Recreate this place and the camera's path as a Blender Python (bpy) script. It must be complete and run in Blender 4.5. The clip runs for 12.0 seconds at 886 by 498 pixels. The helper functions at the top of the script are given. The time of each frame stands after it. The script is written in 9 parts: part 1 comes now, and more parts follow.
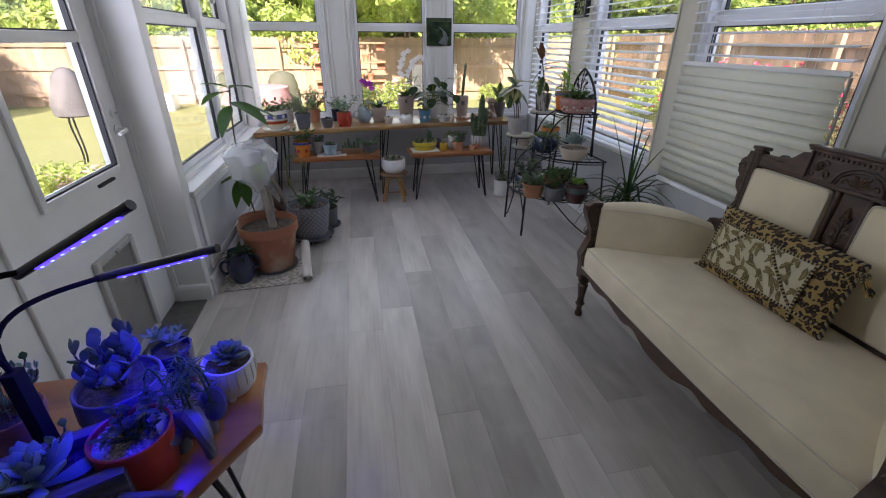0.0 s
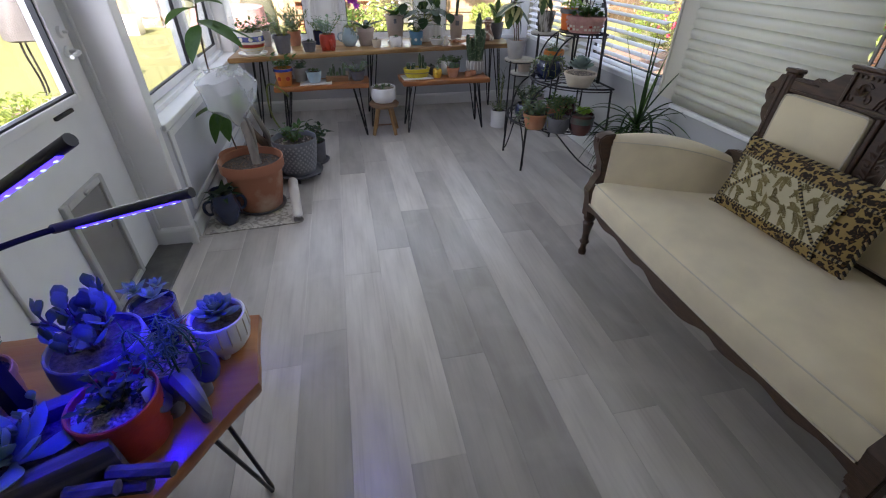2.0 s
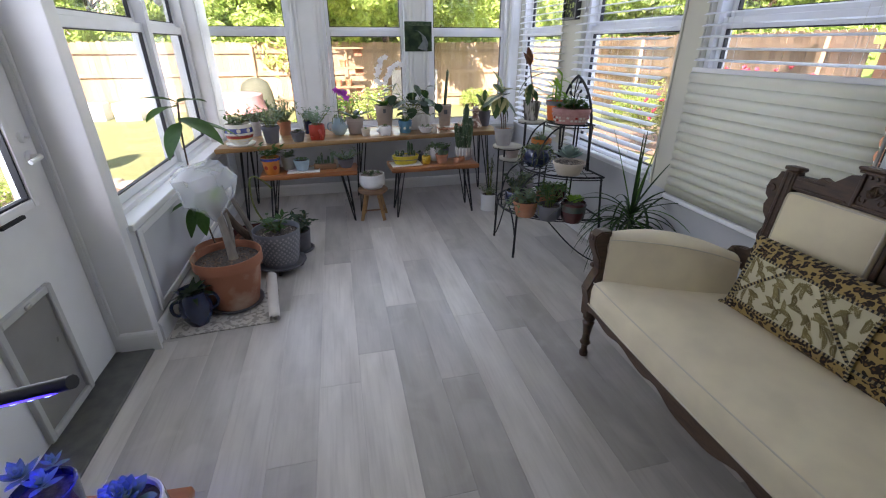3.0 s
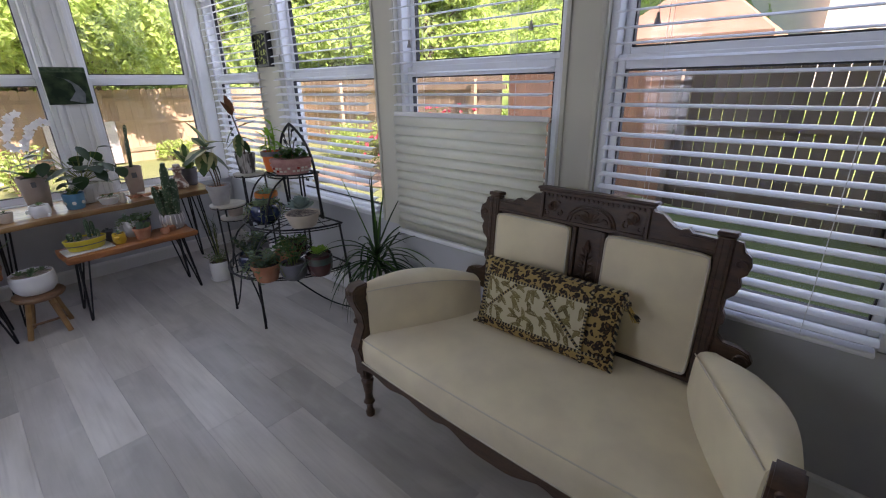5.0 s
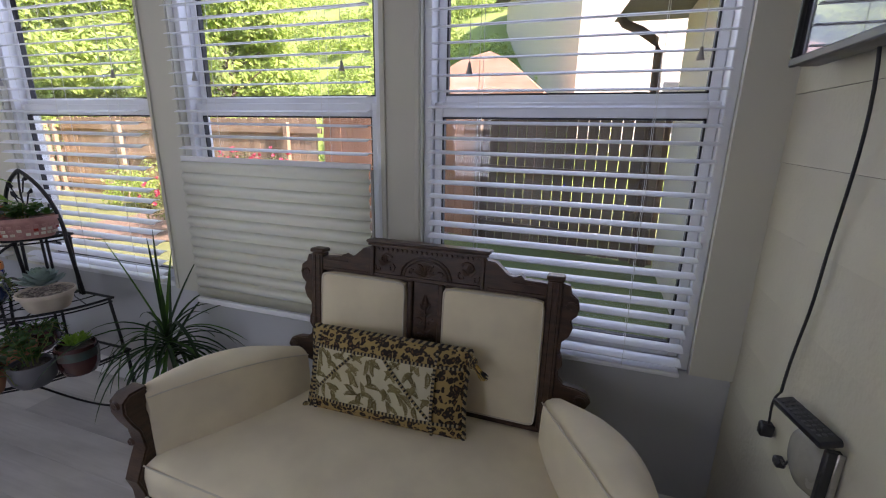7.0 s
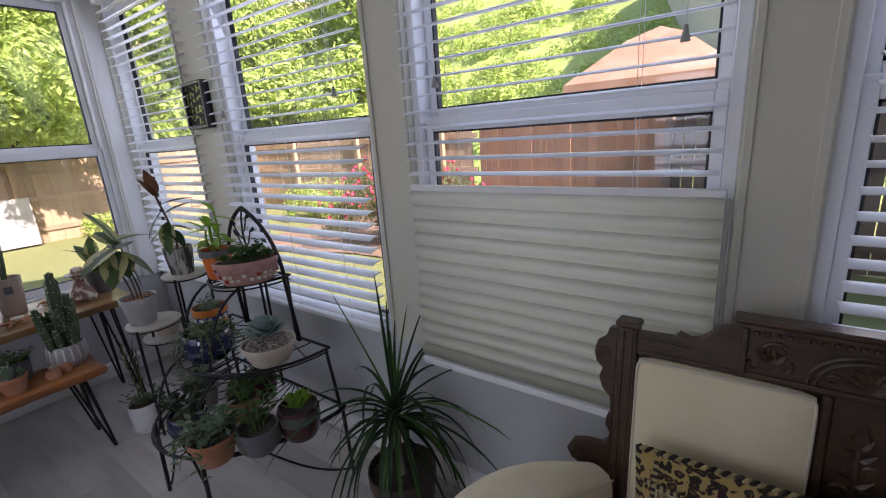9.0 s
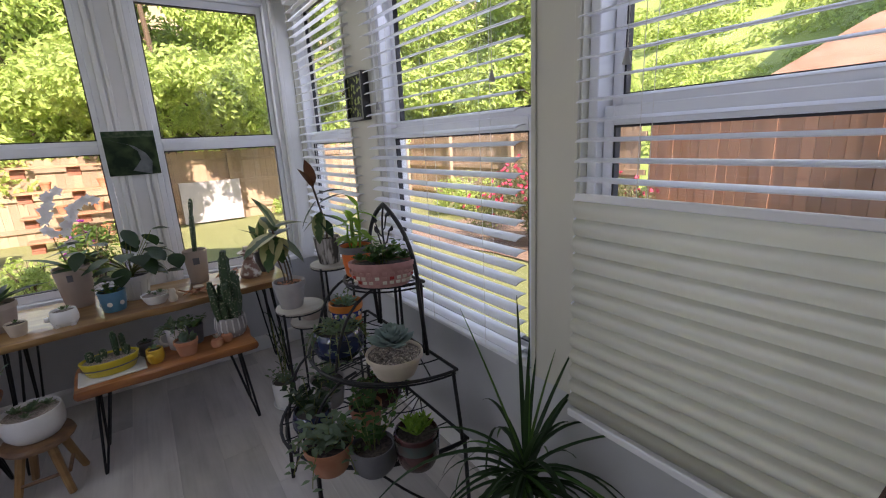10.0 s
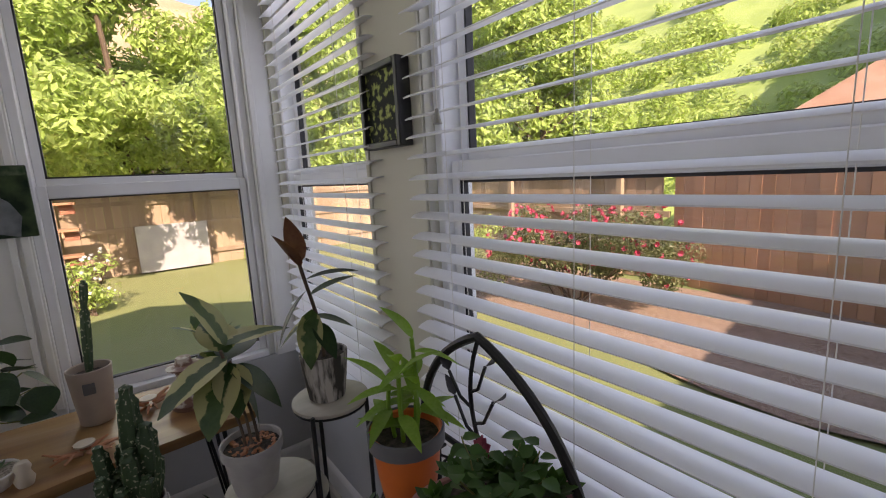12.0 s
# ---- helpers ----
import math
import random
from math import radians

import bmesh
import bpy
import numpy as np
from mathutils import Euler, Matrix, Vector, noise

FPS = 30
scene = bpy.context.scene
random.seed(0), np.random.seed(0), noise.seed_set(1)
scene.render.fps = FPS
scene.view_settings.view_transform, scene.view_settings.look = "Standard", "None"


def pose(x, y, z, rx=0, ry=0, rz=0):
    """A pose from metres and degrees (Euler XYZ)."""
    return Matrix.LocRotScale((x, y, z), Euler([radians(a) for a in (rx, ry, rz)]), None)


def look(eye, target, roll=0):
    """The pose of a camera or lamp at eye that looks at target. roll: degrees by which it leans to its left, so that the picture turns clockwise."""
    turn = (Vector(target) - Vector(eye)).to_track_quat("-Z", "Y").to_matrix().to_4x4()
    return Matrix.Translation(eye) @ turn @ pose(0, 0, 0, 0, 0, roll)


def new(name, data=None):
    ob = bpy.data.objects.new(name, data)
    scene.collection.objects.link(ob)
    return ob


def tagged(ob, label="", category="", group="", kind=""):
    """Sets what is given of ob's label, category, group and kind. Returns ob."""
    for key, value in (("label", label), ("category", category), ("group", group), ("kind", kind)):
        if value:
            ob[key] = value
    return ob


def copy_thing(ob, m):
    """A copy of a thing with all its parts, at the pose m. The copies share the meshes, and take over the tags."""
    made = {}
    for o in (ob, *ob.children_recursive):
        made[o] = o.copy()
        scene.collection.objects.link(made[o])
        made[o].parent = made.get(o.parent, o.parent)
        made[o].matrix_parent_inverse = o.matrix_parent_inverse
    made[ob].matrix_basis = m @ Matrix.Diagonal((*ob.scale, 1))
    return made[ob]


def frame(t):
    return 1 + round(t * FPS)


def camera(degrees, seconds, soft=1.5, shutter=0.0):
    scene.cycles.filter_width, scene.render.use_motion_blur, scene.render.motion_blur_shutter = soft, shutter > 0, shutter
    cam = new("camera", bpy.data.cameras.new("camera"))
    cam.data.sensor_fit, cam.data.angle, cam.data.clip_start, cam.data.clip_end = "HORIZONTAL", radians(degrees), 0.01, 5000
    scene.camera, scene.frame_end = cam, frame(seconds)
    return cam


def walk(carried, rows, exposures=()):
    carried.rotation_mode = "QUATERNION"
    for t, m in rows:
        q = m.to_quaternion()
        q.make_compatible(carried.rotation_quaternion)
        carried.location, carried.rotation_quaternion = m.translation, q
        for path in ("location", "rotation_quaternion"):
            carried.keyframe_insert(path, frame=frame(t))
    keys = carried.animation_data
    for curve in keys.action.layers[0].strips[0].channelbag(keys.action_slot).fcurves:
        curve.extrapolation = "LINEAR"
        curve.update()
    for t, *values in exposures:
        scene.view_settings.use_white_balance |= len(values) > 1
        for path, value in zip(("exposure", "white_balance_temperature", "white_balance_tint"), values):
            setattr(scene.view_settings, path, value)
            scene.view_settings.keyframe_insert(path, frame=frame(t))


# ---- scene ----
cam = camera(91.1, 12.0, soft=1.1)
PATH = [
    (0, (0.206, 0.193, 1.368), (0.542, 1.964, 0.501), 0.3),
    (0.5, (0.208, 0.198, 1.359), (0.549, 1.935, 0.426), 0.2),
    (1, (0.195, 0.207, 1.365), (0.546, 1.937, 0.424), 0.1),
    (1.5, (0.174, 0.233, 1.349), (0.523, 1.928, 0.345), 0.0),
    (2, (0.182, 0.316, 1.324), (0.535, 1.933, 0.2), 0.4),
    (2.5, (0.247, 0.437, 1.352), (0.616, 2.137, 0.365), -0.0),
    (2.7, (0.259, 0.47, 1.366), (0.643, 2.202, 0.442), 0.1),
    (4.3, (0.303, 0.736, 1.385), (1.219, 2.37, 0.683), -2.0),
    (4.5, (0.333, 0.731, 1.392), (1.417, 2.256, 0.685), -1.5),
    (5, (0.373, 0.712, 1.4), (1.758, 1.969, 0.692), -1.1),
    (5.5, (0.413, 0.686, 1.409), (2.011, 1.689, 0.745), -0.9),
    (6, (0.456, 0.663, 1.412), (2.175, 1.482, 0.801), -0.0),
    (6.5, (0.493, 0.701, 1.415), (2.245, 1.479, 0.842), 0.4),
    (6.7, (0.517, 0.742, 1.392), (2.338, 1.382, 0.871), 1.6),
    (8.3, (0.724, 1.349, 1.436), (2.513, 2.042, 0.869), -3.0),
    (8.5, (0.739, 1.416, 1.415), (2.481, 2.244, 0.885), -3.3),
    (9, (0.847, 1.547, 1.438), (2.402, 2.692, 0.918), -4.1),
    (9.5, (0.951, 1.625, 1.432), (2.267, 3.047, 0.934), -4.2),
    (10, (1.045, 1.761, 1.429), (2.139, 3.361, 0.937), -3.0),
    (10.5, (1.038, 2.035, 1.438), (2.219, 3.577, 0.961), -8.2),
    (11, (1.134, 2.305, 1.433), (2.341, 3.83, 0.965), -7.9),
    (11.5, (1.234, 2.594, 1.437), (2.384, 4.183, 1.045), -4.2),
    (12, (1.369, 2.801, 1.456), (2.572, 4.363, 1.12), -2.9),
]
walk(cam, [(t, look(eye, target, roll)) for t, eye, target, roll in PATH], exposures=[(0, 1.86, 6980, 33), (1.5, 1.84, 6950, 32), (2, 2.15, 6950, 31), (2.7, 2.22, 6900, 31), (4.5, 1.76, 6900, 33), (6, 1.71, 6920, 36), (8.5, 1.62, 6900, 36), (10, 1.54, 7200, 34), (10.5, 1.52, 7450, 31), (11, 1.38, 7600, 31), (12, 1.19, 7850, 34)])

# ---- world and light ----
SUN_EL, SUN_AZ = 37.0, 193.0   # degrees; azimuth from north, clockwise
world = bpy.data.worlds.new("sky")
scene.world = world
world.use_nodes = True
_n = world.node_tree.nodes
_sky = _n.new("ShaderNodeTexSky")
_sky.sky_type = 'NISHITA'
_sky.sun_disc = False
_sky.sun_elevation = radians(SUN_EL)
_sky.sun_rotation = radians(SUN_AZ)
world.node_tree.links.new(_sky.outputs[0], _n["Background"].inputs[0])
_n["Background"].inputs[1].default_value = 0.15
_sd = Vector((math.sin(radians(SUN_AZ)) * math.cos(radians(SUN_EL)), math.cos(radians(SUN_AZ)) * math.cos(radians(SUN_EL)), math.sin(radians(SUN_EL))))
sun = new("sun", bpy.data.lights.new("sun", 'SUN'))
sun.data.energy, sun.data.angle, sun.data.color = 4.5, radians(0.6), (1.0, 0.93, 0.80)
sun.matrix_world = look(_sd * 30, (0, 0, 0))


def sky_lamp(name, at, to, w, h, power):
    la = bpy.data.lights.new(name, 'AREA')
    la.shape, la.size, la.size_y, la.energy, la.color = 'RECTANGLE', w, h, power, (0.69, 0.84, 1.0)
    ob = new(name, la)
    ob.matrix_world = look(at, to)
    return ob


# skylight entering by the window openings
sky_lamp("sky_light_north", (0.56, 5.16, 1.52), (0.56, 3.0, 1.15), 2.7, 1.6, 8.0)
sky_lamp("sky_light_west", (-1.06, 3.6, 1.5), (1.0, 3.6, 1.25), 1.8, 1.5, 2.6)
sky_lamp("sky_light_door", (-1.08, 2.1, 1.4), (1.0, 2.1, 0.9), 0.5, 1.1, 3.4)
for _y, _w in ((0.94, 0.85), (2.08, 0.9), (3.27, 1.0), (4.4, 0.8)):
    sky_lamp("sky_light_east", (2.30, _y, 1.55), (1.0, _y, 1.0), _w, 1.6, 2.5 * _w).data.color = (0.58, 0.76, 1.0)

# ---- small tools ----
rnd = random.Random(7)


def mat(name, base=(0.5, 0.5, 0.5), rough=0.5, metal=0.0, second=None, scale=8.0, detail=6.0, bump=0.0, bscale=60.0,
        stretch=(1, 1, 1), vary=0.0, spec=0.5, coords="Object", lo=0.35, hi=0.65, coat=0.0, sheen=0.0):
    m = bpy.data.materials.new(name)
    m.use_nodes = True
    nt = m.node_tree
    b = nt.nodes["Principled BSDF"]
    b.inputs["Base Color"].default_value = (*base, 1)
    b.inputs["Roughness"].default_value = rough
    b.inputs["Metallic"].default_value = metal
    b.inputs["Specular IOR Level"].default_value = spec
    b.inputs["Coat Weight"].default_value = coat
    b.inputs["Sheen Weight"].default_value = sheen
    tc = nt.nodes.new("ShaderNodeTexCoord")
    mp = nt.nodes.new("ShaderNodeMapping")
    mp.inputs["Scale"].default_value = stretch
    nt.links.new(tc.outputs[coords], mp.inputs[0])
    col = None
    if second is not None:
        n1 = nt.nodes.new("ShaderNodeTexNoise")
        n1.inputs["Scale"].default_value, n1.inputs["Detail"].default_value = scale, detail
        nt.links.new(mp.outputs[0], n1.inputs["Vector"])
        rmp = nt.nodes.new("ShaderNodeMapRange")
        rmp.inputs[1].default_value, rmp.inputs[2].default_value = lo, hi
        nt.links.new(n1.outputs[0], rmp.inputs[0])
        mx = nt.nodes.new("ShaderNodeMix")
        mx.data_type = 'RGBA'
        mx.inputs[6].default_value, mx.inputs[7].default_value = (*base, 1), (*second, 1)
        nt.links.new(rmp.outputs[0], mx.inputs[0])
        col = mx.outputs[2]
        rr = nt.nodes.new("ShaderNodeMapRange")
        rr.inputs[3].default_value, rr.inputs[4].default_value = max(0.02, rough - 0.08), min(1, rough + 0.08)
        nt.links.new(n1.outputs[0], rr.inputs[0])
        nt.links.new(rr.outputs[0], b.inputs["Roughness"])
    if vary > 0:
        oi = nt.nodes.new("ShaderNodeObjectInfo")
        geo = nt.nodes.new("ShaderNodeNewGeometry")
        ad = nt.nodes.new("ShaderNodeMath")
        ad.operation = 'ADD'
        nt.links.new(oi.outputs["Random"], ad.inputs[0])
        nt.links.new(geo.outputs["Random Per Island"], ad.inputs[1])
        fr = nt.nodes.new("ShaderNodeMath")
        fr.operation = 'FRACT'
        nt.links.new(ad.outputs[0], fr.inputs[0])
        vr = nt.nodes.new("ShaderNodeMapRange")
        vr.inputs[3].default_value, vr.inputs[4].default_value = 1 - vary, 1 + vary
        nt.links.new(fr.outputs[0], vr.inputs[0])
        hs = nt.nodes.new("ShaderNodeHueSaturation")
        if col is None:
            hs.inputs["Color"].default_value = (*base, 1)
        else:
            nt.links.new(col, hs.inputs["Color"])
        nt.links.new(vr.outputs[0], hs.inputs["Value"])
        col = hs.outputs[0]
    if col is not None:
        nt.links.new(col, b.inputs["Base Color"])
    if bump > 0:
        n2 = nt.nodes.new("ShaderNodeTexNoise")
        n2.inputs["Scale"].default_value, n2.inputs["Detail"].default_value = bscale, 5
        nt.links.new(mp.outputs[0], n2.inputs["Vector"])
        bp = nt.nodes.new("ShaderNodeBump")
        bp.inputs["Strength"].default_value, bp.inputs["Distance"].default_value = bump, 0.004
        nt.links.new(n2.outputs[0], bp.inputs["Height"])
        nt.links.new(bp.outputs[0], b.inputs["Normal"])
    return m


def leaf_mat(name, base, second, rough=0.45, vary=0.25, through_col=None, scale=14.0):
    """A leaf: glossy top and light that shines through the blade."""
    m = mat(name, base, rough, second=second, scale=scale, vary=vary, bump=0.15, bscale=40, spec=0.28)
    nt = m.node_tree
    out = nt.nodes["Material Output"]
    tr = nt.nodes.new("ShaderNodeBsdfTranslucent")
    c = through_col or (min(1, base[0] * 2.2 + 0.02), min(1, base[1] * 2.2 + 0.03), base[2])
    tr.inputs[0].default_value = (*c, 1)
    mx = nt.nodes.new("ShaderNodeMixShader")
    mx.inputs[0].default_value = 0.3
    nt.links.new(nt.nodes["Principled BSDF"].outputs[0], mx.inputs[1])
    nt.links.new(tr.outputs[0], mx.inputs[2])
    nt.links.new(mx.outputs[0], out.inputs[0])
    return m


def finish(bm, mesh_name, material, smooth=True):
    me = bpy.data.meshes.new(mesh_name)
    bm.normal_update()
    bm.to_mesh(me)
    bm.free()
    for m in (material if isinstance(material, (list, tuple)) else [material]):
        me.materials.append(m)
    if smooth:
        for p in me.polygons:
            p.use_smooth = True
        me.set_sharp_from_angle(angle=radians(38))
    return me


def part(name, bm, material, parent=None, label="", smooth=True, at=None):
    """Links a bmesh as one mesh object, under a thing or a part."""
    ob = new(name, finish(bm, name, material, smooth))
    if parent is not None:
        ob.parent = parent
    if at is not None:
        ob.matrix_basis = at
    if label:
        tagged(ob, label)
    return ob


def split_parts(bm):
    """Cuts a bmesh into one bmesh per loose piece."""
    left, out = set(bm.verts), []
    while left:
        seed = left.pop()
        piece, todo = {seed}, [seed]
        while todo:
            for e in todo.pop().link_edges:
                for v in e.verts:
                    if v not in piece:
                        piece.add(v)
                        todo.append(v)
        left -= piece
        nb, vm = bmesh.new(), {}
        for v in piece:
            vm[v] = nb.verts.new(v.co)
        for f in {f for v in piece for f in v.link_faces}:
            nb.faces.new([vm[v] for v in f.verts])
        out.append(nb)
    bm.free()
    return out


def share(name, me, parent, at):
    """A repeat of a part on the same mesh."""
    ob = new(name, me)
    ob.parent = parent
    ob.matrix_basis = at
    return ob


def thing(name, label, category, at=None, group="", kind=""):
    ob = new(name)
    ob.empty_display_size = 0.05
    if at is not None:
        ob.matrix_basis = at
    return tagged(ob, label, category, group, kind)


def box(bm, x0, x1, y0, y1, z0, z1, bev=0.0, m=None, mi=0):
    r = bmesh.ops.create_cube(bm, size=1)
    vs = r["verts"]
    for v in vs:
        v.co = Vector((x0 + (v.co.x + 0.5) * (x1 - x0), y0 + (v.co.y + 0.5) * (y1 - y0), z0 + (v.co.z + 0.5) * (z1 - z0)))
    fs = {f for v in vs for f in v.link_faces}
    if mi:
        for f in fs:
            f.material_index = mi
    if bev > 0:
        es = list({e for v in vs for e in v.link_edges})
        rb = bmesh.ops.bevel(bm, geom=es, offset=bev, segments=2 if bev > 0.004 else 1, affect='EDGES', profile=0.6)
        vs = list({v for f in rb["faces"] for v in f.verts} | {v for v in vs if v.is_valid})
    if m is not None:
        bmesh.ops.transform(bm, matrix=m, verts=list({v for v in vs if v.is_valid}))
    return vs


def boxm(x0, x1, y0, y1, z0, z1, bev=0.0):
    bm = bmesh.new()
    box(bm, x0, x1, y0, y1, z0, z1, bev)
    return bm


def lathe(profile, seg=24, bm=None, m=None, wob=0.0, sx=1.0, sy=1.0):
    """Turns (radius, height) pairs round z; closed where a radius is nought."""
    bm = bm or bmesh.new()
    rings = []
    for r, z in profile:
        if r < 1e-5:
            rings.append([bm.verts.new((0, 0, z))])
        else:
            rings.append([bm.verts.new((r * sx * math.cos(2 * math.pi * i / seg) * (1 + wob * math.sin(i * 2.3 + z * 31)),
                                        r * sy * math.sin(2 * math.pi * i / seg) * (1 + wob * math.sin(i * 1.7 + z * 27)), z)) for i in range(seg)])
    for a, b in zip(rings, rings[1:]):
        for i in range(seg):
            j = (i + 1) % seg
            if len(a) == 1 and len(b) == 1:
                continue
            if len(a) == 1:
                bm.faces.new((a[0], b[j], b[i]))
            elif len(b) == 1:
                bm.faces.new((a[i], a[j], b[0]))
            else:
                bm.faces.new((a[i], a[j], b[j], b[i]))
    if m is not None:
        bmesh.ops.transform(bm, matrix=m, verts=[v for r in rings for v in r])
    return bm


def tube(points, r, seg=8, bm=None, closed=False, r_end=None):
    """A round bar along points."""
    bm = bm or bmesh.new()
    pts = [Vector(p) for p in points]
    n = len(pts)
    rings = []
    up = Vector((0.13, 0.31, 0.94))
    for i, p in enumerate(pts):
        a = pts[(i - 1) % n] if closed or i > 0 else p
        b = pts[(i + 1) % n] if closed or i < n - 1 else p
        d = (b - a)
        d = d.normalized() if d.length > 1e-9 else Vector((0, 0, 1))
        u = d.cross(up)
        if u.length < 0.05:
            u = d.cross(Vector((1, 0, 0)))
        u.normalize()
        w = d.cross(u)
        rr = r if r_end is None else r + (r_end - r) * i / max(1, n - 1)
        rings.append([bm.verts.new(p + (u * math.cos(2 * math.pi * k / seg) + w * math.sin(2 * math.pi * k / seg)) * rr) for k in range(seg)])
    for i in range(n if closed else n - 1):
        a, b = rings[i], rings[(i + 1) % n]
        for k in range(seg):
            bm.faces.new((a[k], a[(k + 1) % seg], b[(k + 1) % seg], b[k]))
    if not closed:
        bm.faces.new(rings[0][::-1])
        bm.faces.new(rings[-1])
    return bm


def arc(c, r, a0, a1, n, axis="z"):
    out = []
    for i in range(n + 1):
        a = radians(a0 + (a1 - a0) * i / n)
        u, v = r * math.cos(a), r * math.sin(a)
        out.append((c[0] + u, c[1] + v, c[2]) if axis == "z" else ((c[0], c[1] + u, c[2] + v) if axis == "x" else (c[0] + u, c[1], c[2] + v)))
    return out


def bez(p0, p1, p2, p3, n=10):
    p0, p1, p2, p3 = (Vector(p) for p in (p0, p1, p2, p3))
    return [p0 * (1 - t) ** 3 + p1 * 3 * t * (1 - t) ** 2 + p2 * 3 * t * t * (1 - t) + p3 * t ** 3 for t in (i / n for i in range(n + 1))]


def leaf_into(bm, m, length, width, fold=0.25, droop=0.3, n=5, tip=0.6, thick=0.0):
    """One leaf blade along +x, its face up, folded along the rib and drooping to its tip."""
    rows = []
    for i in range(n + 1):
        s = i / n
        w = width * 0.5 * (math.sin(math.pi * min(1, s ** tip * 0.98 + 0.02)) ** 0.8) if 0 < i < n else width * 0.02
        x = length * s
        z = -droop * length * s * s
        rows.append([bm.verts.new(m @ Vector((x, -w, z + fold * w))), bm.verts.new(m @ Vector((x, 0, z))), bm.verts.new(m @ Vector((x, w, z + fold * w)))])
    for a, b in zip(rows, rows[1:]):
        for k in range(2):
            bm.faces.new((a[k], b[k], b[k + 1], a[k + 1]))


def strap_into(bm, base, direction, length, width, droop, n=7):
    """A long narrow blade that arches over."""
    d = Vector(direction).normalized()
    side = d.cross(Vector((0, 0, 1)))
    side = side.normalized() if side.length > 0.01 else Vector((1, 0, 0))
    p = Vector(base)
    rows = []
    step = length / n
    for i in range(n + 1):
        s = i / n
        w = width * 0.5 * (1 - s) ** 0.55 * (0.6 + 0.4 * min(1, s * 4)) + 0.0006
        rows.append((bm.verts.new(p - side * w + Vector((0, 0, w * 0.5))), bm.verts.new(p), bm.verts.new(p + side * w + Vector((0, 0, w * 0.5)))))
        d = (d + Vector((0, 0, -droop * step * 6))).normalized()
        p = p + d * step
    for a, b in zip(rows, rows[1:]):
        for k in range(2):
            bm.faces.new((a[k], b[k], b[k + 1], a[k + 1]))


def fleshy_into(bm, m, length, width, thick, n=6, curl=0.14):
    """A plump spoon-shaped leaf along +x."""
    prev = None
    for i in range(n + 1):
        f = i / n
        r = max(math.sin(math.pi * min(0.985, f ** 1.4)) ** 0.75 if i else 0.0, 0.20 * (1 - f), 0.03)
        ring = [bm.verts.new(m @ Vector((length * f, math.cos(k * math.pi / 3) * width * 0.5 * r, math.sin(k * math.pi / 3) * thick * 0.5 * r + curl * length * f * f))) for k in range(6)]
        if prev:
            for k in range(6):
                bm.faces.new((prev[k], prev[(k + 1) % 6], ring[(k + 1) % 6], ring[k]))
        else:
            bm.faces.new(ring[::-1])
        prev = ring
    bm.faces.new(prev)

# ---- materials ----
M_WHITE = mat("painted_white_trim", (0.80, 0.80, 0.78), 0.45, second=(0.72, 0.72, 0.69), scale=3, bump=0.05, bscale=25)
M_VINYL = mat("white_vinyl_frame", (0.82, 0.83, 0.84), 0.35, second=(0.76, 0.77, 0.78), scale=5)
M_CREAM = mat("cream_painted_wall", (0.61, 0.595, 0.50), 0.6, second=(0.57, 0.555, 0.475), scale=2.2, bump=0.12, bscale=45)
M_KNEE = mat("grey_painted_wall", (0.55, 0.56, 0.57), 0.6, second=(0.50, 0.51, 0.52), scale=2.5, bump=0.08, bscale=50)
M_BLOCK = mat("painted_block", (0.56, 0.53, 0.41), 0.7, second=(0.50, 0.47, 0.37), scale=3, bump=0.5, bscale=70)
M_CEIL = mat("ceiling_paint", (0.78, 0.78, 0.75), 0.7, second=(0.72, 0.72, 0.69), scale=2, bump=0.05)
M_DARKGAP = mat("dark_joint", (0.03, 0.03, 0.03), 0.8)
M_RUBBER = mat("black_gasket", (0.02, 0.02, 0.022), 0.6)
M_BLACK = mat("black_iron", (0.010, 0.010, 0.011), 0.45, metal=0.0, spec=0.35, second=(0.018, 0.017, 0.016), scale=40, bump=0.2, bscale=120)
M_PLASTIC_BLACK = mat("black_plastic", (0.02, 0.02, 0.022), 0.38, second=(0.03, 0.03, 0.03), scale=30)
M_SLAT = mat("blind_slat", (0.80, 0.81, 0.83), 0.42, second=(0.76, 0.77, 0.79), scale=6, stretch=(1, 0.2, 1))
M_CORD = mat("blind_cord", (0.75, 0.74, 0.70), 0.8)
M_TASSEL = mat("grey_tassel", (0.35, 0.34, 0.31), 0.6)
M_TERRA = mat("terracotta", (0.42, 0.16, 0.075), 0.8, second=(0.50, 0.25, 0.15), scale=9, bump=0.2, bscale=60, vary=0.12)
M_TERRA_OLD = mat("weathered_terracotta", (0.36, 0.14, 0.075), 0.85, second=(0.50, 0.34, 0.24), scale=5, bump=0.25, bscale=50, lo=0.5, hi=0.66)
M_ORANGE = mat("orange_plastic", (0.72, 0.16, 0.03), 0.45, second=(0.62, 0.13, 0.03), scale=12)
M_REDPOT = mat("red_glazed_pot", (0.45, 0.045, 0.02), 0.35, second=(0.36, 0.035, 0.02), scale=25, bump=0.2, bscale=90)
M_GREYPOT = mat("grey_concrete_pot", (0.33, 0.31, 0.30), 0.7, second=(0.40, 0.38, 0.36), scale=14, bump=0.15, bscale=90, vary=0.1)
M_SLATE = mat("slate_glaze", (0.17, 0.17, 0.185), 0.5, second=(0.12, 0.12, 0.135), scale=14, bump=0.12, bscale=70)
